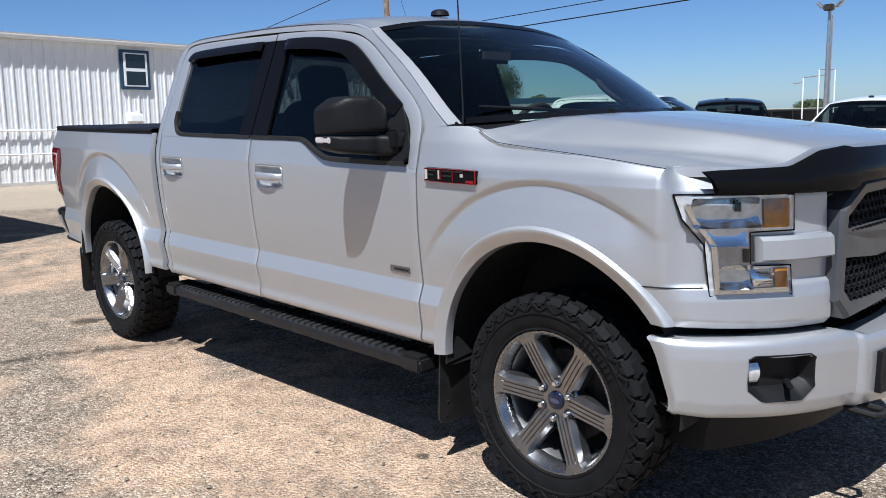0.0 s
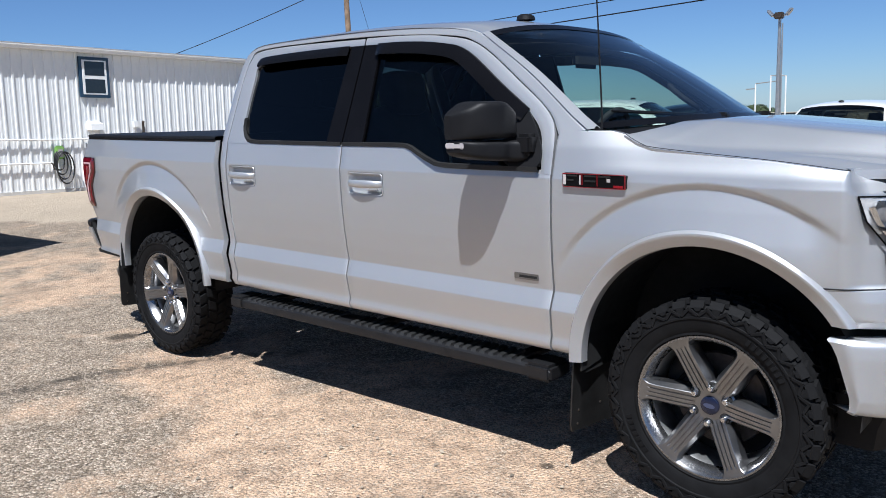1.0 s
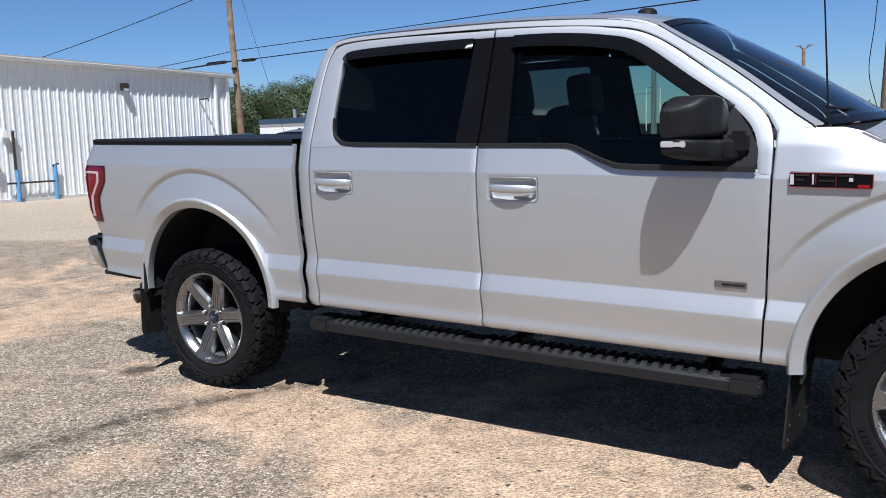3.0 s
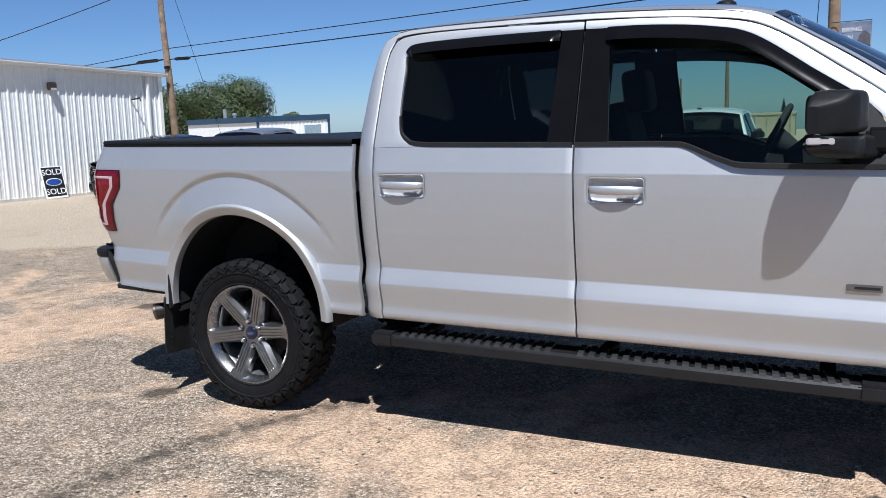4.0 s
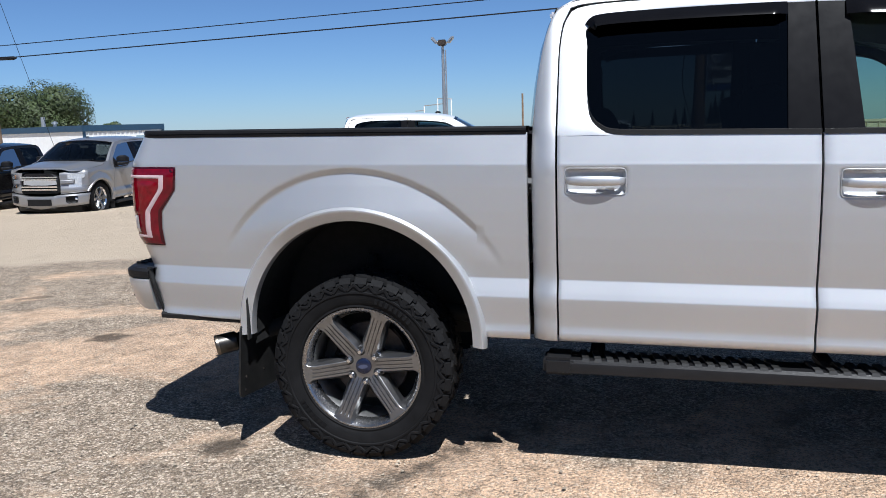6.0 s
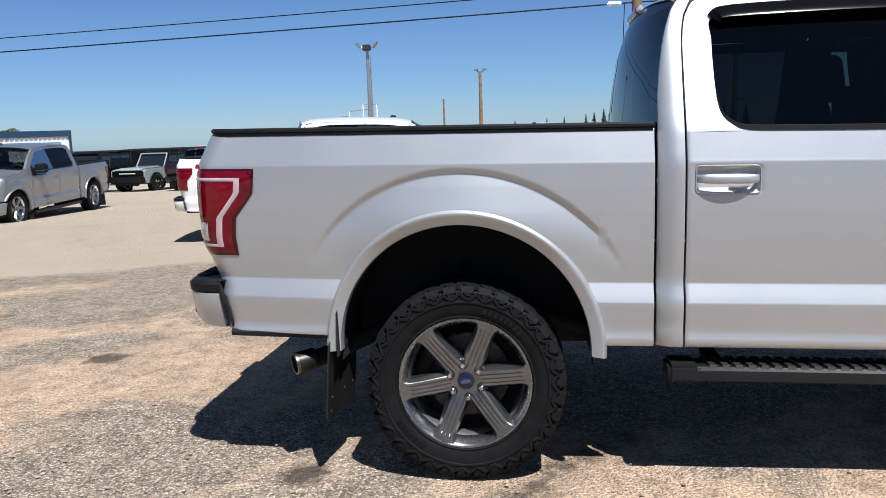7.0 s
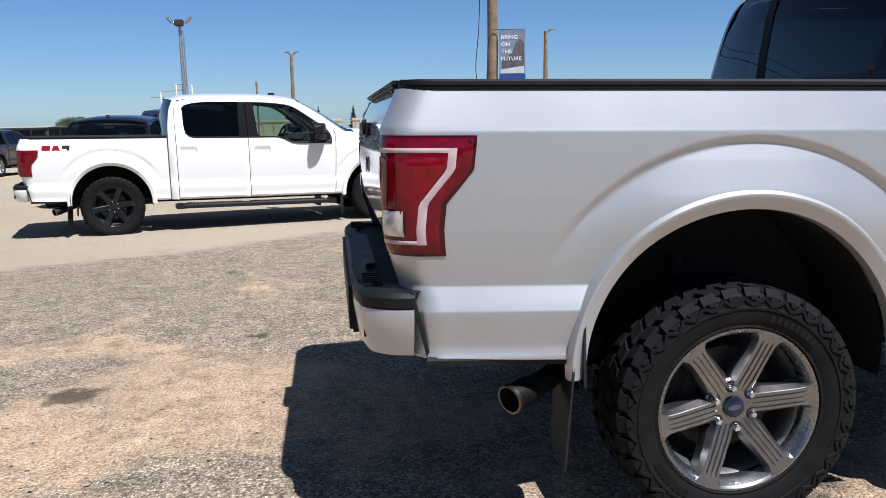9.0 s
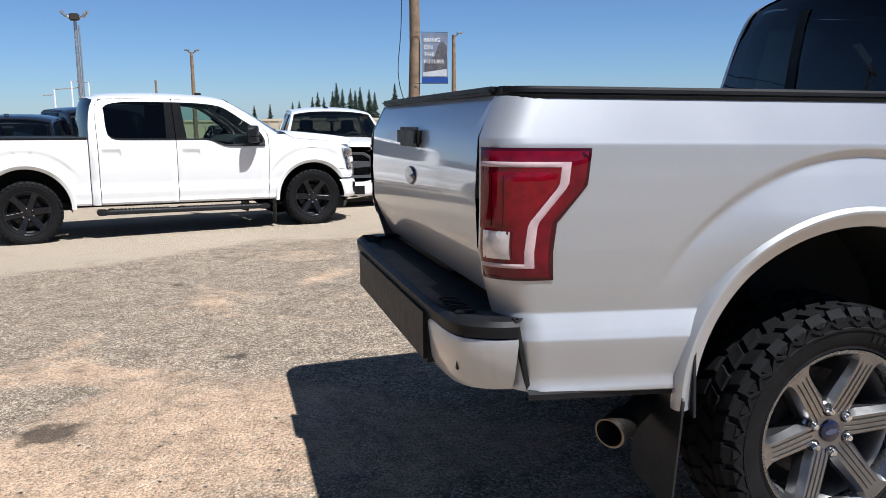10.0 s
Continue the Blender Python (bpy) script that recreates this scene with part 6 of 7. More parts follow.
# banner with its printed words
banner = thing("banner", "blue and grey vertical banner lettered with an advertising line", "banner", Matrix.Translation((POLE_R[0] + 0.16, POLE_R[1] - 0.18, 2.57)) @ Matrix.Rotation(radians(-4), 4, "Z") @ Matrix.Diagonal((1.13, 1.13, 1.03, 1)))
part("cloth", Mesh().grid([[(x, 0.003 * math.sin(9 * x + 2 * z), z) for z in np.linspace(-0.56, 0.56, 12)] for x in np.linspace(0, 0.56, 10)]), plain("banner_cloth", (0.17, 0.20, 0.27), 0.6, vary=0.35, scale=3), banner, "blue grey cloth")
part("cloth_edge", Mesh().grid([[(x, -0.004 + 0.003 * math.sin(9 * x + 2 * z), z) for z in (-0.56, -0.43)] for x in np.linspace(0, 0.56, 10)]), SIGNBLUE, banner)
part("printed_hill", Mesh().poly([(x, -0.006, z) for x, z in ((0.28, 0.05), (0.36, 0.30), (0.44, 0.37), (0.54, 0.28), (0.54, -0.30), (0.06, -0.30), (0.06, -0.12))]), plain("banner_dark_print", (0.075, 0.07, 0.08), 0.6, vary=0.5, scale=9), banner)
part("printed_road", Mesh().poly([(x, -0.007, z) for x, z in ((0.03, -0.32), (0.53, -0.24), (0.53, -0.41), (0.03, -0.41))]), plain("banner_pale_print", (0.45, 0.47, 0.50), 0.6), banner)
for k, w in enumerate(("BRING", "ON", "THE", "FUTURE")):
    ob = text_mesh(w, 0.122, SIGNWHITE, banner, Matrix.Translation((0.05, -0.009, 0.40 - 0.16 * k)) @ Matrix.Rotation(radians(90), 4, "X"))
    x0 = min(v.co.x for v in ob.data.vertices)
    for v in ob.data.vertices:
        v.co.x -= x0
for z in (0.58, -0.57):
    part("banner_arm", Mesh().tube([(-0.14, 0, z), (0.56, 0, z)], 0.008, 8), GASKET, banner)


def wire(a, b, sag, r, label):
    pts = [(a[0] + (b[0] - a[0]) * u, a[1] + (b[1] - a[1]) * u, a[2] + (b[2] - a[2]) * u - 4 * sag * u * (1 - u)) for u in np.linspace(0, 1, 25)]
    return tagged(part("overhead_wire", Mesh().tube(pts, r, 5), PLASTIC), label, "wire")


wire((POLE_L[0], POLE_L[1], 4.42), (POLE_R[0], POLE_R[1], 4.57), 0.02, 0.014, "black overhead wire between two poles")
wire((POLE_L[0], POLE_L[1], 4.02), (POLE_R[0], POLE_R[1], 4.20), 0.02, 0.018, "black overhead cable between two poles")
wire((POLE_R[0], POLE_R[1], 4.20), (32, 11.0, 4.7), 0.25, 0.018, "black overhead cable between two poles")
wire((POLE_R[0], POLE_R[1], 4.57), (32, 11.0, 5.3), 0.25, 0.014, "black overhead wire between two poles")
wire((POLE_L[0], POLE_L[1], 6.9), (-36.0, 14.0, 3.0), 0.3, 0.016, "black overhead wire down to the shop")
wire((POLE_L[0], POLE_L[1], 4.05), (-34, 17.5, 3.6), 0.15, 0.03, "thick black cable behind the shop")
wire((POLE_L[0] + 0.1, POLE_L[1], 7.5), (-18.4, 21.0, -0.7), 0.0, 0.008, "thin steel guy wire of a pole")
splice = part("cable_splice", Mesh().tube([(POLE_L[0] + 0.3, POLE_L[1] - 0.06, 4.01), (POLE_L[0] + 0.4, POLE_L[1] - 0.07, 4.01), (POLE_L[0] + 1.1, POLE_L[1] - 0.2, 3.99), (POLE_L[0] + 1.2, POLE_L[1] - 0.2, 3.99)], [0.02, 0.06, 0.06, 0.02], 8), PLASTIC)
tagged(splice, "black splice case on an overhead cable", "cable")
wire((POLE_L[0], POLE_L[1], 4.42), (-34, 16.5, 3.35), 0.2, 0.014, "black overhead wire behind the shop")
for x_, y_, z_ in ((-1.5, -0.16, 3.98), (-3.4, -0.40, 3.70)):
    case = part("splice_case", Mesh().tube([(POLE_L[0] + x_, POLE_L[1] + y_, z_), (POLE_L[0] + x_ + 0.12, POLE_L[1] + y_, z_ + 0.01), (POLE_L[0] + x_ + 0.95, POLE_L[1] + y_ + 0.1, z_ + 0.04), (POLE_L[0] + x_ + 1.05, POLE_L[1] + y_ + 0.1, z_ + 0.04)], [0.02, 0.065, 0.065, 0.02], 8), PLASTIC)
    tagged(case, "black splice case on a cable behind the shop", "cable")
drop = part("drop_wire", Mesh().tube(spline([(POLE_R[0] - 0.25, POLE_R[1], 4.2), (POLE_R[0] - 0.30, POLE_R[1] - 0.05, 3.2), (POLE_R[0] - 0.38, POLE_R[1] - 0.05, 2.2), (POLE_R[0] - 0.22, POLE_R[1] - 0.05, 1.5), (POLE_R[0] - 0.12, POLE_R[1] - 0.05, 1.2)], 20), 0.010, 5), PLASTIC)
tagged(drop, "slack black wire hanging beside a pole", "wire")
conn = part("wire_connector", Mesh().box((POLE_R[0] - 0.48, POLE_R[1] + 0.05, 4.20), (0.36, 0.10, 0.10), 0.03), SIGNWHITE)
tagged(conn, "white connector case hanging on a cable", "cable")


def light_pole(x, y, top, heads, mat, r=0.09, label="grey steel light pole"):
    z = ground_z(x, y)
    pole = thing("light_pole", label, "light pole", Matrix.Translation((x, y, z)))
    h = top - z
    part("shaft", Mesh().tube([(0, 0, -0.2), (0, 0, h * 0.5), (0, 0, h - 0.1)], [r * 1.2, r, r * 0.7], 10), mat, pole)
    for dx, ang in heads:
        part("lamp_arm", Mesh().tube([(0, 0, h - 0.25), (dx * 0.5, 0, h - 0.12), (dx, 0, h)], 0.03, 6), mat, pole)
        part("lamp_head", Mesh().box((dx * 1.1, 0, h + 0.02), (0.36, 0.26, 0.12), 0.04, Matrix.Rotation(radians(ang), 4, "Y")), GALV, pole)
    return pole


la = light_pole(-7.07, 31.6, 5.03, ((-0.34, 48), (0.34, -48)), GALV, 0.085, "grey steel light pole with flood lamps and antennas")
part("lamp_head", Mesh().box((0, -0.1, 5.90), (0.36, 0.3, 0.26), 0.04), BRONZE, la)
for dx, z0, z1 in ((-0.95, 1.5, 3.2), (-0.32, 1.5, 3.5), (0.30, 1.75, 3.47)):
    part("antenna_rod", Mesh().tube([(dx, 0.05, z0), (dx, 0.05, z1)], 0.03, 6), SIGNWHITE, la)
for x0, z0, x1, z1 in ((-0.95, 3.2, 0.0, 3.27), (-1.36, 2.98, -0.95, 3.0), (-0.34, 3.5, 0.34, 3.46)):
    part("antenna_boom", Mesh().tube([(x0, 0.05, z0), (x1, 0.05, z1)], 0.022, 6), GALV, la)
part("conduit", Mesh().tube([(0.14, -0.04, 0.0), (0.13, -0.04, 5.6)], 0.035, 6), GALV, la)
light_pole(-3.5, 51.0, 5.06, ((-0.25, 0), (0.3, 0)), WOOD, 0.13, "brown light pole with two flat lamps")
pc = light_pole(10.9, 42.0, 5.55, ((0.32, 0),), WOOD, 0.14, "wooden light pole with one flat lamp")
part("cross_arm", Mesh().tube([(0.0, -0.12, 3.6), (0.85, -0.12, 3.6)], 0.05, 6), WOOD, pc)
thin = part("marker_pole", Mesh().tube([(-5.2, 44, ground_z(-5.2, 44)), (-5.2, 44, 3.0)], 0.06, 6), WOOD)
tagged(thin, "thin bare wooden pole", "pole")

# ---- low office with blue fascia ----
office = thing("office_building", "low white building with a dark blue fascia band", "building", Matrix.Translation((-26.6, 32.8, ground_z(-26.6, 32.8))))
ux, uy = Vector((1.6, 4.9, 0)).normalized(), Vector((-5.8, 1.7, 0)).normalized()
oh = 3.10


def quad_wall(a, b, z0, z1, out, depth):
    a, b, out = Vector(a), Vector(b), Vector(out)
    return Mesh().slab([a + Vector((0, 0, z0)), b + Vector((0, 0, z0)), b + Vector((0, 0, z1)), a + Vector((0, 0, z1))],
                       [a - out * depth + Vector((0, 0, z0)), b - out * depth + Vector((0, 0, z0)), b - out * depth + Vector((0, 0, z1)), a - out * depth + Vector((0, 0, z1))])


c0, c1, c2 = Vector((0, 0, 0)), ux * 5.2, uy * 7.2
nrm1, nrm2 = Vector((ux.y, -ux.x, 0)), Vector((uy.y, -uy.x, 0)) * -1
part("wall", quad_wall(c0, c1, -0.6, oh - 0.3, nrm1, 0.2), SHEET, office)
part("wall", quad_wall(c0, c2, -0.6, oh - 0.3, -nrm2 if nrm2.y > 0 else nrm2, 0.2), TRIMWHITE, office)
part("fascia", quad_wall(c0 + nrm1 * 0.08, c1 + nrm1 * 0.08, oh - 0.32, oh, nrm1, 0.3), BLUETRIM, office, "dark blue fascia")
part("fascia", quad_wall(c0 - uy * 0.1 + Vector((0, -0.08, 0)), c2 + Vector((0, -0.08, 0)), oh - 0.32, oh, Vector((0, -1, 0)), 0.3), BLUETRIM, office)
part("corner_trim", quad_wall(c0 + nrm1 * 0.06, c0 + nrm1 * 0.06 + ux * 0.14, -0.6, oh - 0.3, nrm1, 0.1), BLUETRIM, office)
part("corner_trim", quad_wall(c1 + nrm1 * 0.06, c1 + nrm1 * 0.06 - ux * 0.14, -0.6, oh - 0.3, nrm1, 0.1), BLUETRIM, office)
for k in range(17):
    part("wall_rib", quad_wall(ux * (0.3 + k * 0.28) + nrm1 * 0.04, ux * (0.36 + k * 0.28) + nrm1 * 0.04, -0.5, oh - 0.34, nrm1, 0.05), TRIMWHITE, office)
part("window_pane", quad_wall(ux * 3.3 + nrm1 * 0.05, ux * 4.5 + nrm1 * 0.05, 1.6, 2.5, nrm1, 0.05), plain("pale_window", (0.25, 0.33, 0.38), 0.15), office)
part("flat_roof", Mesh().slab([c0 + Vector((0, 0, oh - 0.1)), c1 + Vector((0, 0, oh - 0.1)), c1 + c2 + Vector((0, 0, oh - 0.1)), c2 + Vector((0, 0, oh - 0.1))], [c0 + Vector((0, 0, oh - 0.2)), c1 + Vector((0, 0, oh - 0.2)), c1 + c2 + Vector((0, 0, oh - 0.2)), c2 + Vector((0, 0, oh - 0.2))]), GALV, office)
part("roof_vent", Mesh().tube([uy * 4.6 + ux + Vector((0, 0, oh - 0.2)), uy * 4.6 + ux + Vector((0, 0, oh + 0.55))], 0.11, 10), GALV, office)
part("roof_vent", Mesh().lathe([(0, 0.30), (0.15, 0.27), (0.17, 0.17), (0.09, 0.14), (0.09, -0.2)], 12, Matrix.Translation(uy * 3.9 + ux * 1.2 + Vector((0, 0, oh)))), GALV, office)

# ---- trees ----
LEAF = plain("oak_leaves", (0.040, 0.060, 0.016), 0.65, vary=0.55, scale=1.2)
NEEDLE = plain("spruce_needles", (0.020, 0.036, 0.021), 0.7, vary=0.5, scale=2.0)
BARK = plain("bark", (0.09, 0.07, 0.055), 0.9, vary=0.35, grain=0.5, grain_scale=40)


def broadleaf(x, y, height, width, seed, leaves=34000, size=0.095):
    rr = random.Random(seed)
    z = ground_z(x, y)
    tree = thing("tree", "broad dark green leafy tree", "tree", Matrix.Translation((x, y, z)), "trees behind the office")
    trunk = Mesh().tube([(0, 0, -0.2), (0.1, 0, height * 0.2), (0.0, 0.1, height * 0.42)], [0.38, 0.30, 0.2], 10)
    lumps = []
    for k in range(24):
        a, e = rr.uniform(0, 6.28), rr.uniform(0.0, 1.0)
        c = Vector((math.cos(a) * width * 0.34 * e ** 0.5, math.sin(a) * width * 0.34 * e ** 0.5, height * (0.40 + 0.42 * rr.random() * (1.2 - 0.5 * e))))
        lumps.append((c, rr.uniform(0.17, 0.26) * width))
        trunk.tube([(0, 0, height * 0.3), tuple(c * 0.6 + Vector((0, 0, height * 0.12))), tuple(c)], [0.14, 0.08, 0.03], 6)
    part("trunk", trunk, BARK, tree)
    crown = Mesh()
    for _ in range(leaves):
        c, r = rr.choice(lumps)
        d = Vector((rr.gauss(0, 1), rr.gauss(0, 1), rr.gauss(0, 1))).normalized()
        p = c + d * r * rr.uniform(0.7, 1.0)
        if p.z < height * 0.16:
            continue
        s = size * rr.uniform(0.6, 1.3)
        u = d.orthogonal().normalized()
        u.rotate(Matrix.Rotation(rr.uniform(0, 6.28), 3, d))
        v = (d.cross(u) + d * rr.uniform(-0.5, 0.5)).normalized()
        crown.poly([p - u * s, p + v * s * 0.6, p + u * s, p - v * s * 0.6])
    part("crown", crown, LEAF, tree, smooth_shade=False)


def spruce(x, y, height, seed):
    rr = random.Random(seed)
    tree = thing("spruce", "dark pointed spruce tree", "tree", Matrix.Translation((x, y, ground_z(x, y))), "spruces on the horizon")
    part("trunk", Mesh().tube([(0, 0, -0.2), (0, 0, height)], [0.18, 0.03], 6), BARK, tree)
    crown = Mesh()
    for k in range(int(110 * height)):
        z = height * rr.random() ** 0.8
        r = (1 - z / height) * height * 0.25 * rr.uniform(0.5, 1.2) + 0.08
        a = rr.uniform(0, 6.28)
        d, w = Vector((math.cos(a), math.sin(a), 0)), Vector((-math.sin(a), math.cos(a), 0)) * r * 0.32
        p = Vector((0, 0, z))
        tipp = p + d * r - Vector((0, 0, r * 0.45))
        crown.poly([p, tipp + w - d * r * 0.3, tipp, tipp - w - d * r * 0.3])
    part("crown", crown, NEEDLE, tree, smooth_shade=False)


for x, y, h, w, sd in ((-45.4, 52.4, 7.5, 9.0, 1), (-49.8, 49.8, 6.5, 8.6, 2), (-53.5, 47.0, 6.3, 8.0, 3), (-57.5, 44.0, 6.1, 7.5, 4), (-42.6, 57.9, 4.6, 2.8, 6), (-25.0, 79.0, 3.5, 4.6, 7)):
    broadleaf(x, y, h, w, sd)
rr = random.Random(11)
for k, (dx, top) in enumerate(((0.066, 0.008), (0.075, 0.010), (0.088, 0.014), (0.096, 0.020), (0.104, 0.014), (0.112, 0.021), (0.118, 0.031), (0.126, 0.024), (0.133, 0.024), (0.140, 0.022), (0.147, 0.026), (0.155, 0.023), (0.163, 0.02), (0.188, 0.030), (0.200, 0.014), (0.210, 0.018), (0.221, 0.016), (0.232, 0.018), (0.245, 0.015), (-0.02, 0.004), (0.02, 0.005), (0.04, 0.006))):
    d = 92 + 9 * math.sin(k * 2.1)
    x, y = -0.5 + dx * d, -3.7 + d * math.sqrt(1 - dx * dx)
    spruce(x, y, 1.44 + top * d - ground_z(x, y), 40 + k)

# ---- hopper rail cars ----
TAN = plain("tan_railcar_paint", (0.46, 0.40, 0.29), 0.6, vary=0.15, scale=0.6)


def rail_car(x, y):
    z = ground_z(x, y)
    car = thing("hopper_car", "tan ribbed hopper rail car far beyond the lot", "rail car", Matrix.Translation((x, y, z)), "train of hopper cars")
    L, H = 15.2, 2.62
    part("body", Mesh().box((0, 0, 0.75 + (H - 0.75) / 2), (L, 2.6, H - 0.75), 0.03), TAN, car)
    part("top_sill", Mesh().box((0, 0, H), (L + 0.1, 2.75, 0.18), 0.02), TAN, car)
    for k in range(17):
        part("rib", Mesh().box((-L / 2 + 0.3 + k * (L - 0.6) / 16, -1.34, 0.75 + (H - 0.85) / 2), (0.10, 0.12, H - 0.85)), TAN, car)
    for sx in (-1, 1):
        for e in (-0.85, 0.85):
            part("wheel", Mesh().lathe([(0, 0.06), (0.40, 0.06), (0.42, 0), (0.44, -0.05)], 20, Matrix.Translation((sx * 5.4 + e, -0.85, 0.44)) @ Matrix.Rotation(radians(90), 4, "X")), DARK, car)
        part("truck_frame", Mesh().box((sx * 5.4, -0.9, 0.5), (2.2, 0.2, 0.3), 0.03), DARK, car)
    return car


first = rail_car(-24, 70)
for k in range(1, 8):
    x = -24 + k * 16.2
    copy_thing(first, Matrix.Translation((x, 70 + k * 0.4, ground_z(x, 70 + k * 0.4))))


def box_trailer(x, y, length, h, turn):
    z = ground_z(x, y)
    tr = thing("box_trailer", "long dark enclosed trailer at the back of the lot", "trailer", Matrix.Translation((x, y, z)) @ Matrix.Rotation(radians(turn), 4, "Z"), "dark trailers along the back")
    part("body", Mesh().box((0, 0, h / 2 + 0.25), (length, 2.4, h - 0.5), 0.04), BLACKPAINT, tr)
    part("top_rail", Mesh().box((0, 0, h), (length + 0.04, 2.45, 0.10), 0.02), GASKET, tr)
    for k in range(int(length / 1.2)):
        part("side_rib", Mesh().box((-length / 2 + 0.6 + k * 1.2, -1.215, h / 2 + 0.25), (0.06, 0.05, h - 0.6)), GASKET, tr)
    for e in (-0.5, 0.5):
        part("wheel", Mesh().lathe([(0, 0.1), (0.2, 0.1), (0.36, 0.12), (0.38, 0), (0.36, -0.12)], 20, Matrix.Translation((length * 0.2 + e * 0.95, -1.1, 0.38)) @ Matrix.Rotation(radians(90), 4, "X")), RUBBER, tr)
    part("drawbar", Mesh().box((-length / 2 - 0.7, 0, 0.5), (1.5, 0.12, 0.12), 0.01), DARK, tr)


for k in range(4):
    box_trailer(-38.5 + k * 8.6, 43.0 + k * 1.2, 8.5, 2.15, 8)

# ---- showroom behind the camera's path, seen only in reflections ----
show = thing("showroom", "low pale showroom building with dark glass front", "building", Matrix.Translation((2, -26, 0)))
part("wall", Mesh().box((0, 0, 2.3), (44, 0.4, 4.6)), TRIMWHITE, show)
for k in range(9):
    part("glazing", Mesh().box((-18 + k * 4.5, 0.22, 1.5), (3.9, 0.06, 2.6)), DARKPANE, show)
part("sign_band", Mesh().box((0, 0.25, 4.0), (44, 0.1, 0.7)), BLUETRIM, show)

# ---- vehicles ----
make_pickup("pickup_truck", "silver lifted crew cab pickup with black trim and all-terrain tyres", SILVER, Matrix.Identity(4), True, deflector=True, lean=0.018)


def placed(x, y, heading, scale=1.0):
    return Matrix.Translation((x, y, ground_z(x, y))) @ Matrix.Rotation(radians(heading), 4, "Z") @ Matrix.Scale(scale, 4)


ROWS = "parked vehicles on the lot"
BLACKRIM = plain("black_alloy", (0.02, 0.02, 0.022), 0.3, metal=0.5)
make_pickup("pickup_truck", "white crew cab pickup with black wheels on the concrete", WHITE, placed(-4.40, 9.05, 13.1, 1.01), False, BLACKRIM, BLACKRIM, group=ROWS, sticker=True, drop=0.095)
make_pickup("pickup_truck", "silver grey heavy-duty crew cab pickup with bright wheels", GREYPAINT, placed(-13.55, 17.95, -85.5, 1.08), False, ALLOY, CHROME, cover=False, group=ROWS, drop=0.13, grille_mat=CHROME)
make_pickup("pickup_truck", "black heavy-duty crew cab pickup beside the shop", BLACKPAINT, placed(-17.3, 17.9, -84, 1.04), False, CHROME, CHROME, cover=False, group=ROWS, drop=0.13, grille_mat=CHROME)
make_pickup("pickup_truck", "dark maroon pickup seen from behind at the back row", DARKPAINT, placed(-15.3, 31.4, 88), False, ALLOYDARK, ALLOY, group=ROWS, drop=0.12)
make_pickup("pickup_truck", "white pickup parked nose-on behind the others", WHITE, placed(0.3, 15.9, -90, 1.0), False, ALLOYDARK, ALLOY, group=ROWS, drop=0.08)
make_pickup("pickup_truck", "black pickup parked beyond the white one", BLACKPAINT, placed(-5.9, 17.6, -90), False, ALLOYDARK, ALLOY, group=ROWS, drop=0.10)
# unseen trailer added left of the view, only to cast its shadow on the lot
box_trailer(-10.2, -1.22, 8.9, 2.6, 180)


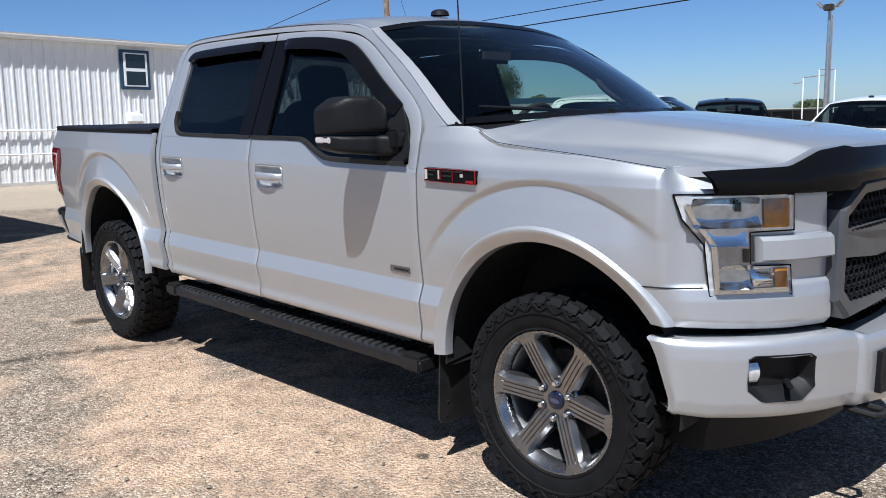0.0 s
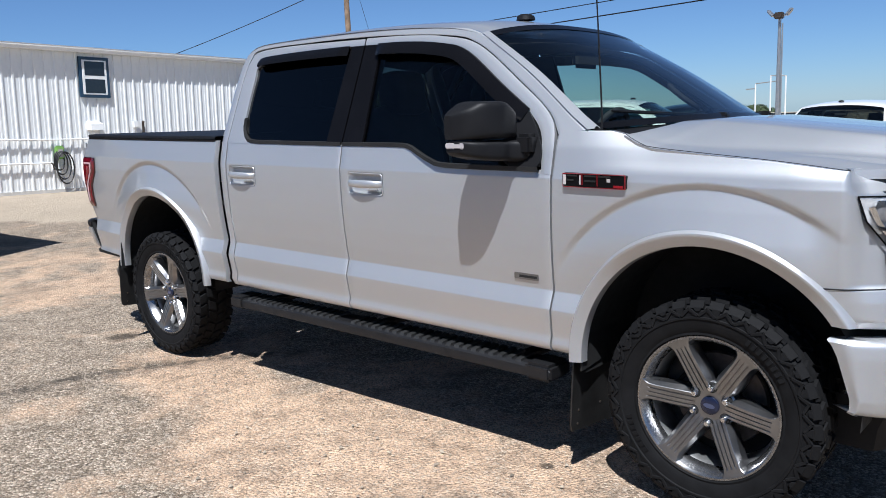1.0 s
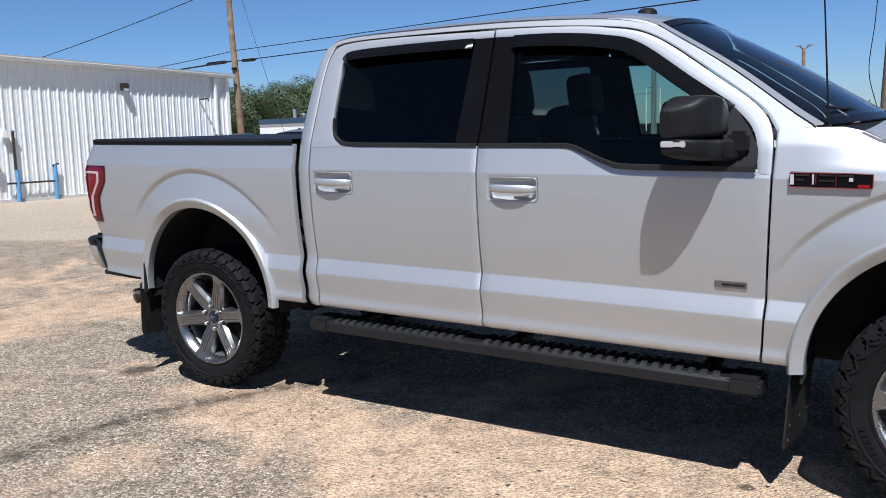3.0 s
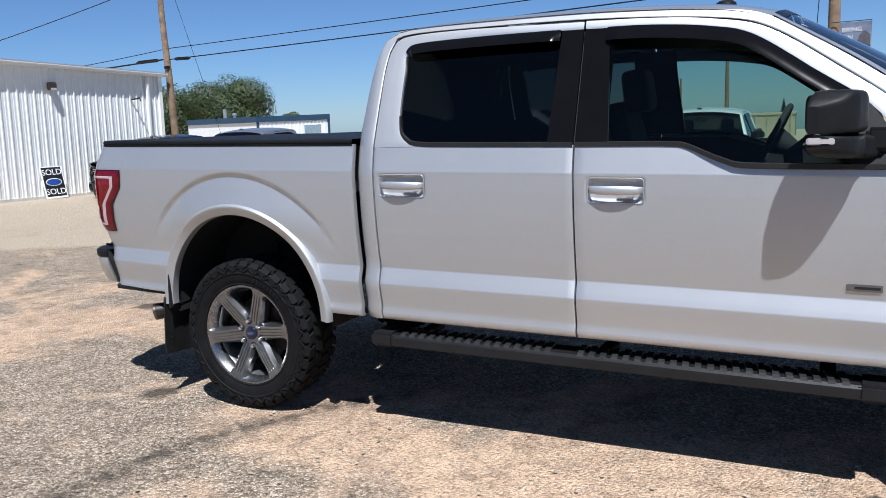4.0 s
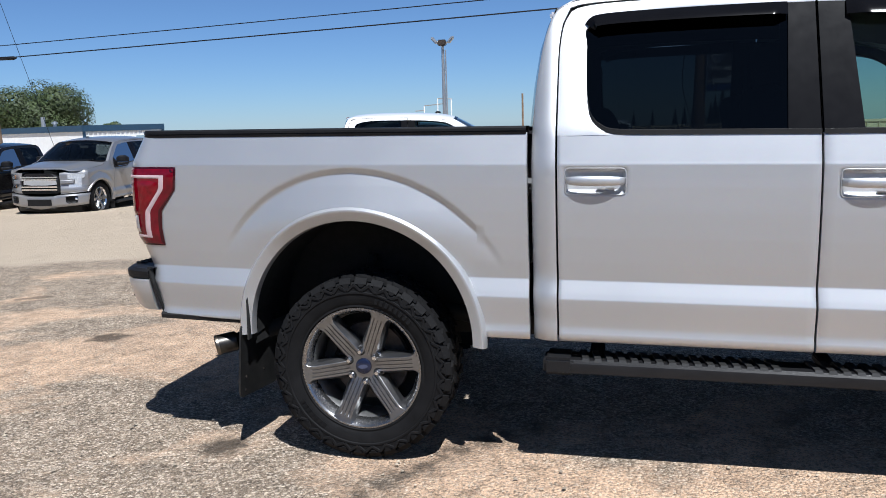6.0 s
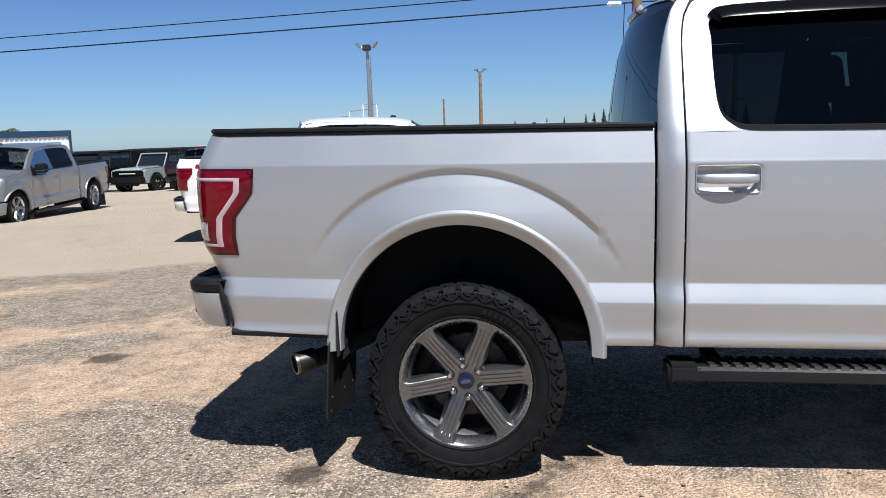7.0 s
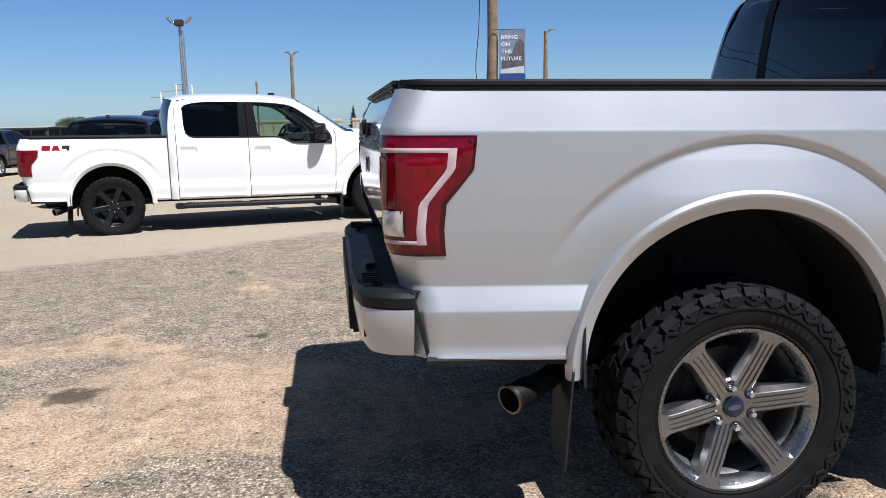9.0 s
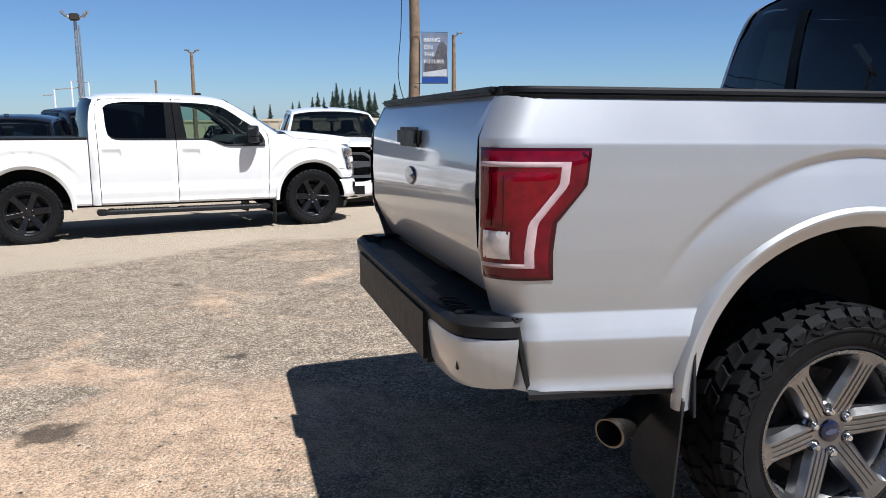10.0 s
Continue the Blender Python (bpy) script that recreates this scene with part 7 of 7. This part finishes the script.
def make_suv(label, paint_mat, m):
    """A boxy off-roader with a flat hood, upright glass and a spare wheel."""
    suv = thing("off_roader", label, "car", m, ROWS)
    low = [(-0.85, 0.55), (-0.88, 1.10), (1.75, 1.14), (1.85, 1.16), (3.25, 1.10), (3.40, 1.02), (3.42, 0.62), (3.3, 0.50), (-0.7, 0.48)]
    part("body", Mesh().slab([(x, -0.92, z) for x, z in low], [(x, 0.92, z) for x, z in low]), paint_mat, suv)
    cab = [(-0.84, 1.10), (-0.80, 1.74), (1.30, 1.78), (1.75, 1.14)]
    part("cabin", Mesh().slab([(x, -0.84 + 0.10 * (z - 1.1), z) for x, z in cab], [(x, 0.84 - 0.10 * (z - 1.1), z) for x, z in cab]), PLASTIC, suv, "black soft top")
    for y in (-0.78, 0.78):
        part("screen_pillar", Mesh().tube([(1.78, y, 1.12), (1.36, y * 0.93, 1.77)], 0.035, 8), paint_mat, suv)
    part("screen_header", Mesh().tube([(1.36, -0.74, 1.77), (1.36, 0.74, 1.77)], 0.04, 8), paint_mat, suv)
    for s in (-1, 1):
        for x0, x1 in ((-0.70, -0.05), (0.02, 0.62), (0.69, 1.36)):
            q = [(x0, 1.18), (x1 + (0.16 if x1 > 1 else 0), 1.18), (x1 - (0.10 if x1 > 1 else 0), 1.66), (x0, 1.66)]
            part("side_window", Mesh().slab([(x, s * (0.848 - 0.10 * (z - 1.1)), z) for x, z in q], [(x, s * (0.80 - 0.10 * (z - 1.1)), z) for x, z in q]), DARKPANE, suv)
        for x in (0.0, 2.6):
            make_wheel(suv, x, s, paint_mat, BLACKRIM, BLACKRIM, False, hub_y=0.93)
            part("fender_flare", Mesh().grid([[(x + r * math.cos(a), s * d, 0.42 + r * math.sin(a)) for r, d in ((0.46, 0.85), (0.46, 0.97), (0.52, 0.96), (0.54, 0.90))] for a in np.radians(np.linspace(0, 180, 18))]), PLASTIC, suv)
        part("door_mirror", Mesh().box((1.55, s * 1.02, 1.22), (0.12, 0.22, 0.17), 0.03), PLASTIC, suv)
        part("head_lamp", Mesh().lathe([(0, 0.03), (0.08, 0.02), (0.10, 0)], 20, Matrix.Translation((3.42, s * 0.68, 0.93)) @ Matrix.Rotation(radians(90), 4, "Y")), CLEARLENS, suv)
    part("windshield", Mesh().slab([(1.34, -0.70, 1.72), (1.34, 0.70, 1.72), (1.74, 0.74, 1.18), (1.74, -0.74, 1.18)], [(1.30, -0.70, 1.70), (1.30, 0.70, 1.70), (1.70, 0.74, 1.16), (1.70, -0.74, 1.16)]), DARKPANE, suv)
    part("hood", Mesh().grid([[(x, y, 1.185 - 0.035 * (x - 1.8) / 1.5 + 0.03 * (abs(y) < 0.5) - 0.10 * max(0.0, abs(y) - 0.66)) for y in np.linspace(-0.74, 0.74, 25)] for x in (1.78, 2.2, 2.8, 3.28)] + [[(3.38, y, 1.08) for y in np.linspace(-0.74, 0.74, 25)]]), paint_mat, suv)
    part("grille", Mesh().box((3.43, 0, 0.93), (0.05, 1.70, 0.24), 0.02), GLOSSBLACK, suv)
    part("grille_mark", Mesh().box((3.46, 0, 0.93), (0.02, 0.9, 0.05), 0.01), SIGNWHITE, suv)
    part("bumper", Mesh().box((3.50, 0, 0.64), (0.24, 1.84, 0.32), 0.05), PLASTIC, suv)
    part("skid_plate", Mesh().box((3.46, 0, 0.44), (0.16, 1.2, 0.14), 0.04), DARK, suv)
    for s in (-1, 1):
        part("rocker", Mesh().box((1.3, s * 0.92, 0.54), (1.7, 0.08, 0.16), 0.02), PLASTIC, suv)
    return suv


make_suv("pale grey-green boxy off-roader in the far row", CYANPAINT, placed(-17.9, 34.7, -100))
make_pickup("pickup_truck", "black pickup in the row behind the white ones", BLACKPAINT, placed(-5.7, 19.9, -62, 1.06), False, ALLOYDARK, ALLOY, group=ROWS)
make_suv("black boxy off-roader among the far row", BLACKPAINT, placed(-20.6, 33.2, -96, 1.05))
